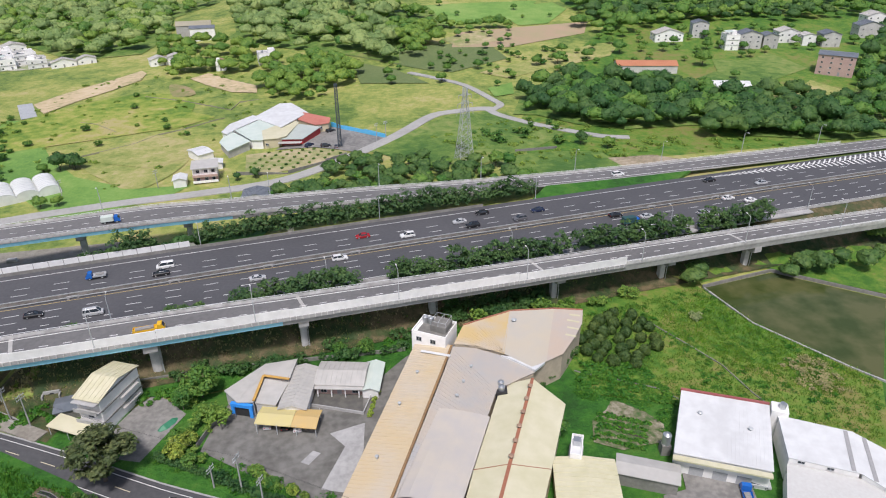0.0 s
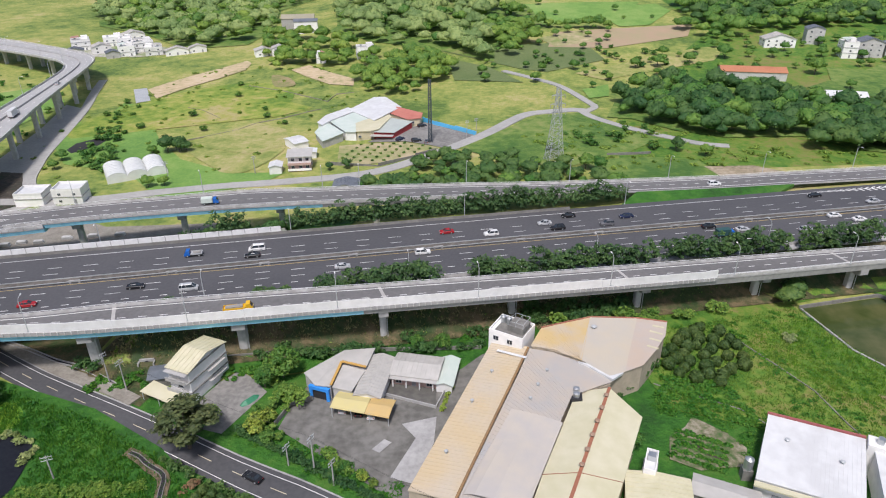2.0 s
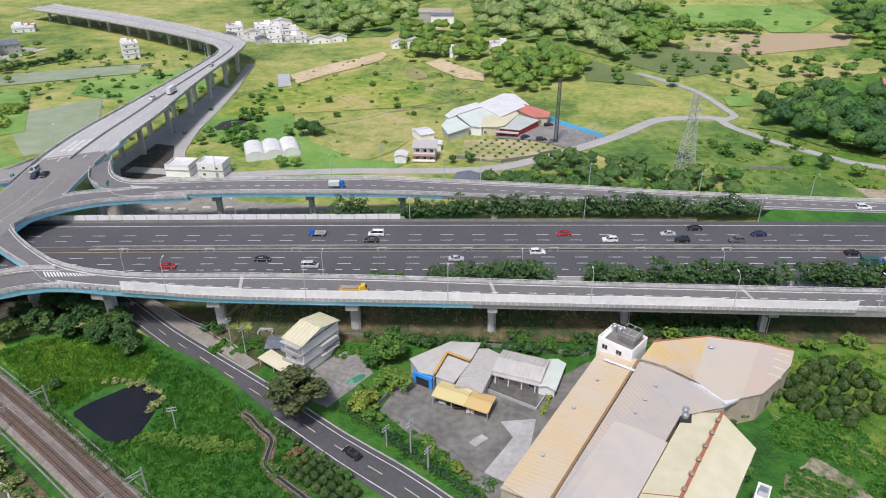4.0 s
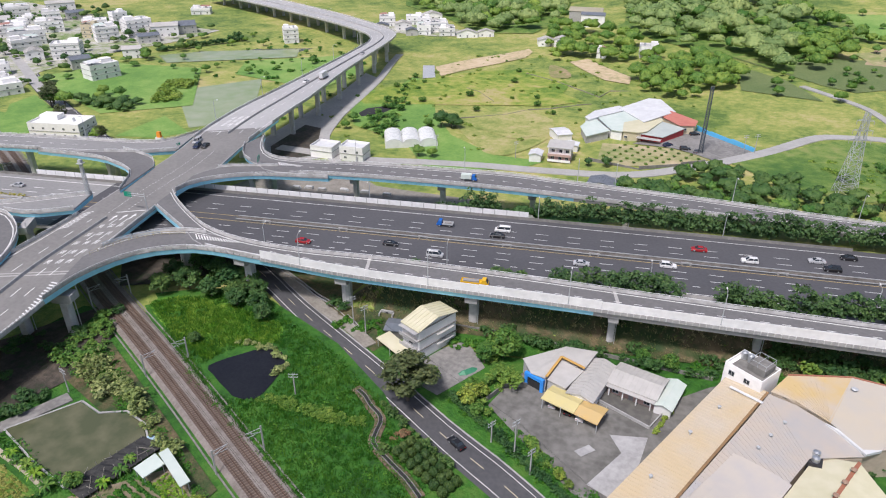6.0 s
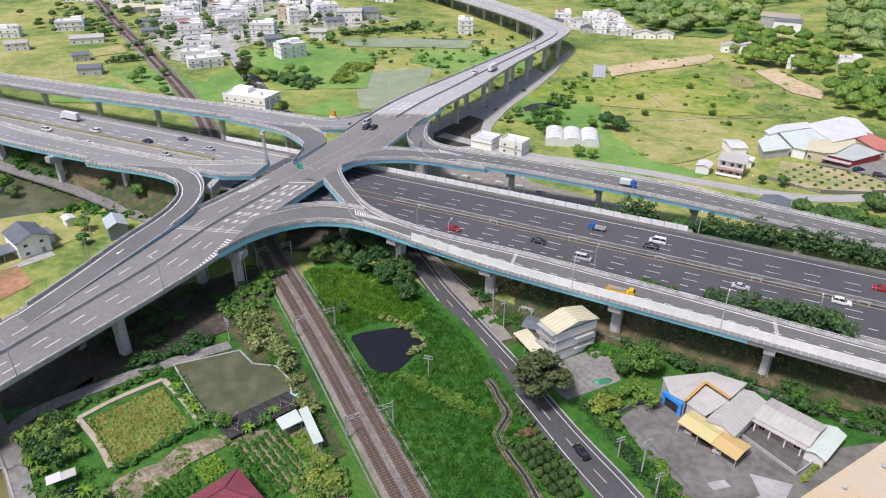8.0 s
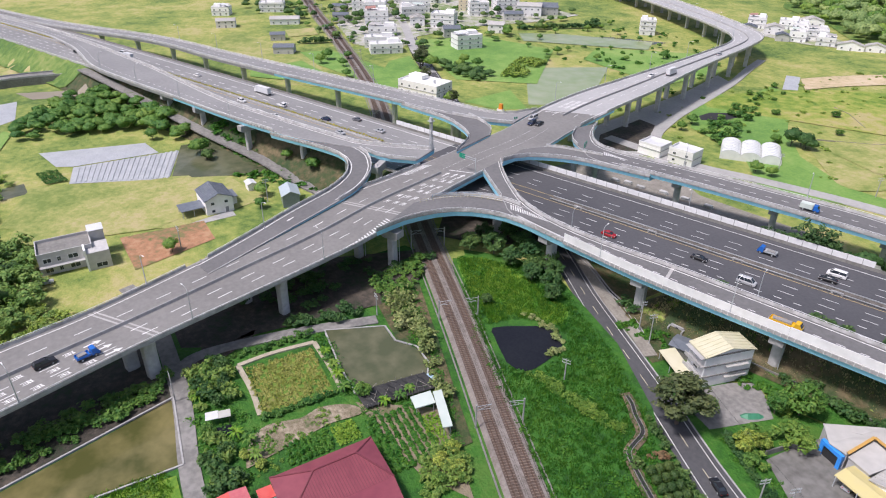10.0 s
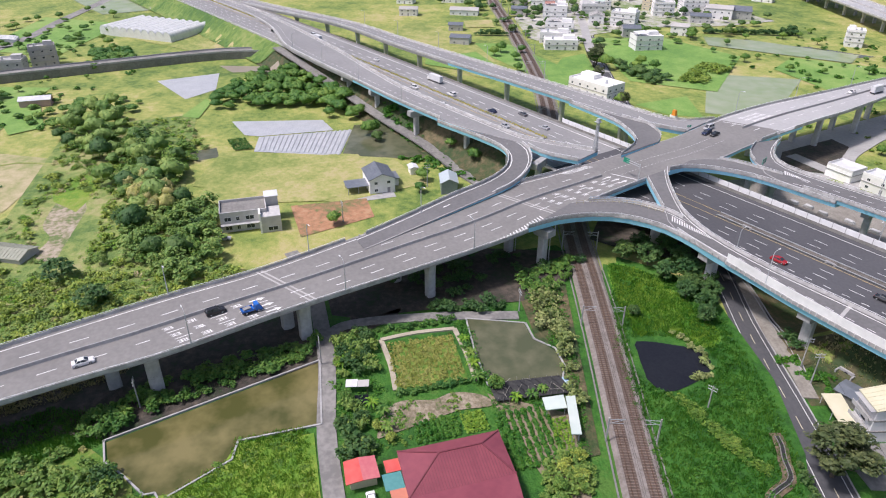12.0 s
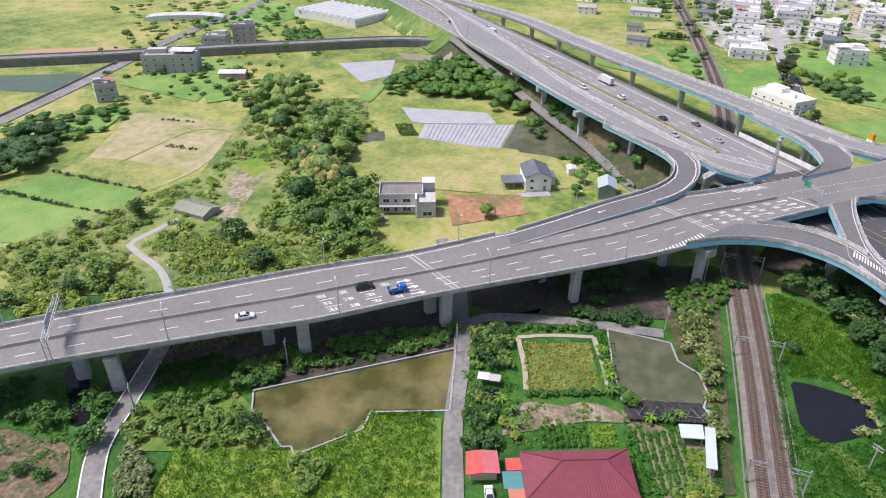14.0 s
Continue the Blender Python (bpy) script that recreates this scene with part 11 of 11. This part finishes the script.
wood("roadside_hedge", "dark shrubs along the nursery side of the road", "hedge", LEAF_DARK, [(-74, 97.5), (-72, 97), (-70, 95.6), (-68, 95.4), (-66.5, 94), (-63.5, 93.4), (-61, 92.2), (-58.5, 91.6), (-56, 90.4), (-54, 89.8), (-51.5, 88.6), (-66, 86.5), (-65, 85.4)], 604, 1.8, 1.3, 9, 18, 0.26, 0.55)
wood("roadside_hedge", "leafy bushes along the yard wall", "hedge", LEAF, [(-58, 110), (-56, 109), (-54, 108.4), (-51, 107), (-39, 102.5), (-37.5, 101.5), (-36, 101), (-34, 99.5), (-59.5, 113), (-57.5, 114.5), (-56, 117), (-53, 116), (-57, 121), (-59, 125), (-62, 130)], 605, 2.4, 1.6, 10, 20, 0.28, 0.6)
# field-edge hedges in the west
edge_h = []
for a, b in (((-228.5, -101), (-246, -141)), ((-209, -105), (-229, -153)), ((-304, -118), (-300, -101)), ((-271, -106), (-267, -91))):
    n = int(math.dist(a, b) / 2.2)
    edge_h += [(a[0] + (b[0] - a[0]) * k / n, a[1] + (b[1] - a[1]) * k / n) for k in range(n + 1) if (k * 7) % 10 < 8]
wood("field_hedge", "thin green hedges between paddies", "hedge", LEAF_DARK, edge_h, 420, 1.2, 0.9, 6, 10, 0.3, 0.5)
# meadow clumps
meadow_spots = scatter([(-240, 260), (-230, 420), (-150, 460), (-60, 380), (-40, 320), (-110, 300), (-120, 256), (-190, 235)], 150, 63) + scatter([(30, 262), (110, 280), (180, 290), (110, 300), (40, 330), (-10, 300)], 160, 64)
wood("meadow_clumps", "scattered tussocks and low weeds in rough meadow", "grass", LEAF_YELLOW, meadow_spots, 430, 0.7, 1.5, 7, 12, 0.32, 0.45, jitter=0.6)
wood("meadow_clumps", "scattered low green weeds on waste ground", "grass", LUSHLEAF, scatter([(-420, 60), (-330, 60), (-225, 78), (-262, 52), (-300, 60)], 110, 65) + scatter([(-440, 400), (-300, 250), (-230, 200), (-250, 300), (-300, 420)], 110, 66) + scatter([(-340, -170), (-330, -90), (-420, -60), (-560, -80), (-480, -200)], 110, 67), 434, 1.1, 1.6, 6, 12, 0.4, 0.6, jitter=0.6)
wood("weeds", "dense green weeds covering the bank foot", "grass", LUSHLEAF, scatter([(-104, 122), (-60, 132), (-60, 128), (-104, 116)], 90, 68) + scatter([(-16, 146), (4, 152), (4, 158), (-16, 150)], 40, 69) + scatter([(32, 128), (46, 126), (56, 124), (50, 140), (36, 140)], 120, 70), 438, 0.9, 1.0, 6, 12, 0.28, 0.45)
wood("reeds", "pale reeds round the dark pond", "grass", LEAF_DRY, [(-120.5 + 2.1 * k, 99.2 - 0.4 * abs(k - 4) + (k % 3) * 0.6) for k in range(8)] + [(-103.2, 97 - 1.4 * k) for k in range(4)], 442, 1.3, 1.1, 7, 14, 0.32, 0.5)

patch("pond", [(-119.8, 86.8), (-119.2, 89), (-118, 91.6), (-116.2, 94.6), (-114.6, 97.4), (-111.5, 99.6), (-108.2, 100.6), (-105.4, 99), (-103.4, 96.5), (-102.2, 93), (-101.3, 89.5), (-100.6, 86), (-101, 83.8), (-103, 82.2), (-106.2, 81.7), (-109, 82.6), (-112.5, 83.6), (-116, 84.9), (-118.6, 85.6)], WATER_DARK, "dark still pond in lush grass", "pond", lift=0.4, step=60)
patch("verge", [(-150, 139), (-143, 133), (-119, 123.5), (-88, 113), (-86, 122), (-80, 132), (-60, 137), (-60, 146), (-100, 150), (-130, 146)], BANK, "dry brushy slope below the ramp", "grass", lift=0.1)
patch("verge", [(-81, 127), (-74, 128), (-60, 128), (-50, 132), (-60, 139), (-80, 133)], LUSH, "green weeds behind the house", "grass", lift=0.3)
patch("verge", [(-66, 128), (-50, 131.5), (-10, 143), (4, 150), (30, 160), (30, 166), (-10, 152), (-62, 138)], LUSH, "green weeds at the foot of the bank", "grass", lift=0.1)
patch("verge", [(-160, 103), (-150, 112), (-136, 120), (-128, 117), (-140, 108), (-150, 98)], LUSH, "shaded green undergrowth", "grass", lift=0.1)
garden_wall("ditch_wall", [(58, 158), (60, 155), (65, 148), (71, 139), (74.5, 128), (78, 120)], 0.5, CONCRETE_DARK, "low dark concrete ditch wall in the weeds")
garden_wall("ditch_wall", [(33, 137), (35, 136), (44, 133), (52, 130), (56, 126)], 0.45, CONCRETE_DARK, "low dark concrete ditch wall in the garden")
road_sheet("footpath", [(-206, -82), (-197, -88), (-190, -92), (-186, -90), (-175, -79), (-165, -73), (-150, -68)], 2.2, PALELANE, "pale sandy footpath through the scrub", lift=0.05, n=24)
for pts in ([(-254, -120), (-290, -100), (-286, -76)], [(-305, -117), (-290, -100)]):
    road_sheet("grass_strip", pts, 1.2, MEADOW, "thin grassy bank between stubble plots", lift=0.05, n=12)
# undergrowth added to darken lit ground where only shade belongs
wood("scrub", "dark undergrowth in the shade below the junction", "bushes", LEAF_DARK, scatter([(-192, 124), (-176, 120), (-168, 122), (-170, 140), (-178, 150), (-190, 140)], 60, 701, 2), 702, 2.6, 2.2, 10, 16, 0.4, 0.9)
wood("scrub", "dark green bushes on the dry bank under the ramp", "bushes", LEAF_DARK, [(-64.6, 135.5), (-62.5, 136.5), (-66.5, 134.5), (-61, 138), (-108.5, 125.5), (-107, 124.5), (-110.5, 125), (-30, 147.5), (-27, 149), (-12, 152), (-9, 151.5)], 703, 2.2, 1.9, 10, 16, 0.34, 0.8)
wood("scrub", "dark leafy bushes behind the noise wall", "bushes", LEAF_DARK, [(x - 7.2 + 0.8 * math.sin(x * 1.3), median_y(x) + 21.6 + 1.6 * math.sin(x * 0.7)) for x in np.arange(-176, -66, 2.4)], 712, 4.6, 2.6, 12, 20, 0.42, 0.95)
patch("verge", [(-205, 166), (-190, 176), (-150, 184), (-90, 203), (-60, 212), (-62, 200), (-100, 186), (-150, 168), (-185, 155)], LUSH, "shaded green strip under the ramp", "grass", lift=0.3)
# dark sheet paints the black shade below the junction
patch("verge", [(-196, 118), (-186, 142), (-168, 150), (-156, 142), (-146, 134), (-150, 124), (-162, 108), (-172, 100), (-182, 108)], SOIL_SHADE, "bare earth, darkened for shade below the junction", "grass", lift=0.3)
patch("yard", [(-200, 172), (-190, 168), (-150, 182), (-108, 197), (-110, 207), (-150, 201), (-165, 207), (-185, 197), (-198, 184)], GRAVEL, "grey gravel ground under the ramp", "yard", lift=0.36)
r_ = rng(72)
for k, (x, y) in enumerate(((-176, 183), (-171.5, 185.5), (-166, 186.5), (-158, 190.5), (-150, 193), (-141, 195))):
    st = thing("stacked_boards", "pale stacked building boards under the ramp", "boards", (x, y, terrain(x, y) + 0.5), r_.uniform(10, 40), "stacked boards")
    for j in range(3):
        part("board", Geo().box(r_.uniform(-0.2, 0.2), 0, 0.32 * j, 3.4 - 0.3 * j, 1.5, 0.3, r_.uniform(-4, 4)), PARAPET, st)
# roadside drain with gravel verge
road_sheet("verge", [(-141, 133.2), (-127, 127.8), (-113, 122.3), (-99, 118.2), (-90, 114.6)], 3.6, GRAVEL, "grey-brown gravel verge beside the road", lift=0.13, n=24)
rdn = thing("drain", "narrow open concrete drain along the road verge", "drain", (-118, 127, 0), kind="structure")
g, g2 = Geo(), Geo()
line_ = smooth_line([(-139, 133), (-136.3, 132.1), (-127.8, 129.7), (-118.6, 126.6), (-112.3, 125.2), (-105.4, 122.8), (-99.9, 120.4), (-97, 119)], 26)
for p, q in zip(line_, line_[1:]):
    d = np.array(q) - np.array(p)
    nrm = np.array([-d[1], d[0]]) / np.linalg.norm(d)
    for off in (-0.5, 0.5):
        g.bar((p[0] + nrm[0] * off + 118, p[1] + nrm[1] * off - 127, 0.3), (q[0] + nrm[0] * off + 118, q[1] + nrm[1] * off - 127, 0.3), 0.16, 0.7)
    g2.bar((p[0] + 118, p[1] - 127, 0.2), (q[0] + 118, q[1] - 127, 0.2), 0.84, 0.08)
part("kerb", g, CONCRETE, rdn)
part("channel", g2, DARK, rdn)
hw = thing("culvert", "small concrete culvert outlet in the bank", "culvert", (-94, 127.9, terrain(-94, 127.9)), 15)
part("headwall", Geo().box(0, 0.3, -0.6, 3.6, 0.5, 2.0).box(-1.9, -0.4, -0.6, 0.35, 1.6, 1.6).box(1.9, -0.4, -0.6, 0.35, 1.6, 1.6), CONCRETE, hw)
part("pipe_mouth", Geo().tube((0, 0.1, 0.5), (0, -0.1, 0.5), 0.55, 0.55, 14), DARK, hw, "dark round pipe mouth")
# ditch
dt = thing("drain", "narrow concrete drainage channel in the grass", "drain", (-70, 88, 0), kind="structure")
g = Geo()
line_ = smooth_line([(-82, 98.6), (-79.5, 97.8), (-76.3, 95.8), (-71.6, 93.4), (-69.8, 88.7), (-68.3, 86.1), (-62.2, 83.5), (-56.8, 81.5), (-52, 79)], 30)
for off in (-0.45, 0.45):
    for p, q in zip(line_, line_[1:]):
        d = np.array(q) - np.array(p)
        nrm = np.array([-d[1], d[0]]) / np.linalg.norm(d) * off
        g.bar((p[0] + nrm[0] + 70, p[1] + nrm[1] - 88, 0.3), (q[0] + nrm[0] + 70, q[1] + nrm[1] - 88, 0.3), 0.16, 0.9)
part("kerb", g, CONCRETE_DARK, dt)
g = Geo()
for p, q in zip(line_, line_[1:]):
    g.bar((p[0] + 70, p[1] - 88, 0.52), (q[0] + 70, q[1] - 88, 0.52), 0.76, 0.16)
part("channel", g, DARK, dt)
EARTH = meadow("damp_earth", [(0.05, 0.08, 0.02), (0.11, 0.085, 0.05), (0.17, 0.125, 0.08), (0.23, 0.18, 0.12)], 0.15, 0.7, 0.2, 1.2)
road_sheet("earth_strip", [(-83, 99), (-79.5, 97.8), (-76, 95.6), (-71.4, 93), (-69.6, 88.5), (-68, 86.1), (-62.2, 83.5), (-56.8, 81.5), (-52, 79)], 2.6, EARTH, "bare brown earth beside the drain", lift=0.2, n=30)

# raised roads in the far west
def raised_road(name, centre, width, height, label):
    c = smooth_line(centre, 40)
    d = np.gradient(c, axis=0)
    d /= np.linalg.norm(d, axis=1)[:, None]
    nrm = np.stack([-d[:, 1], d[:, 0]], 1) * width / 2
    t = thing(name, label, "road", kind="structure")
    part("retaining_wall", Geo().loft([[(*(p + q), -0.5), (*(p - q), -0.5), (*(p - q), height), (*(p + q), height)] for p, q in zip(c, nrm)]), CONCRETE_DARK, t)
    part("carriageway", Geo().loft([[(*(p + q * 0.92), height + 0.05), (*(p - q * 0.92), height + 0.05)] for p, q in zip(c, nrm)], closed=False), OLDROAD, t)
    for k in (0.97, -0.97):
        part("parapet", Geo().loft([[(*(p + q * k), height), (*(p + q * k * 0.95), height), (*(p + q * k * 0.95), height + 0.9), (*(p + q * k), height + 0.9)] for p, q in zip(c, nrm)]), CONCRETE, t)


raised_road("raised_road", [(-380, -330), (-396, -240), (-407, -180), (-414, -153), (-422, -118), (-432, -67), (-441, -15), (-436, 22)], 9, 4.2, "raised grey road on a long concrete wall")
road_sheet("lane", [(-260, -200), (-302, -191), (-349, -181), (-408, -170), (-422, -169), (-488, -153), (-534, -136), (-588, -125), (-700, -95)], 8, OLDROAD, "straight grey road with parapets")
garden_wall("wall", [(-302, -195.5), (-349, -185.5), (-408, -174.5)], 1.4, CONCRETE, "pale parapet beside the road")

# ---- sleepers, last ----
_s = Geo().box(0, 0, 0, 0.26, 2.3, 0.16, 0, 0.92)
SLEEP = _s.mesh("sleeper", SLEEPER)
count = 0
far_sleepers = Geo()
for s in np.arange(0, 520, 0.75):
    for off in (-2.0, 2.0):
        x, y, z = bed.at(s, "M", off)
        near_by = 60 < s < 172
        if near_by:
            o = put("sleeper", SLEEP, pose(x, y, 0.5, 0, 0, bed.heading(s)), rw)
        else:
            far_sleepers.box(x, y, 0.5, 0.26, 2.3, 0.16, bed.heading(s))
tagged(part("sleepers", far_sleepers, SLEEPER, rw), kind="stuff")
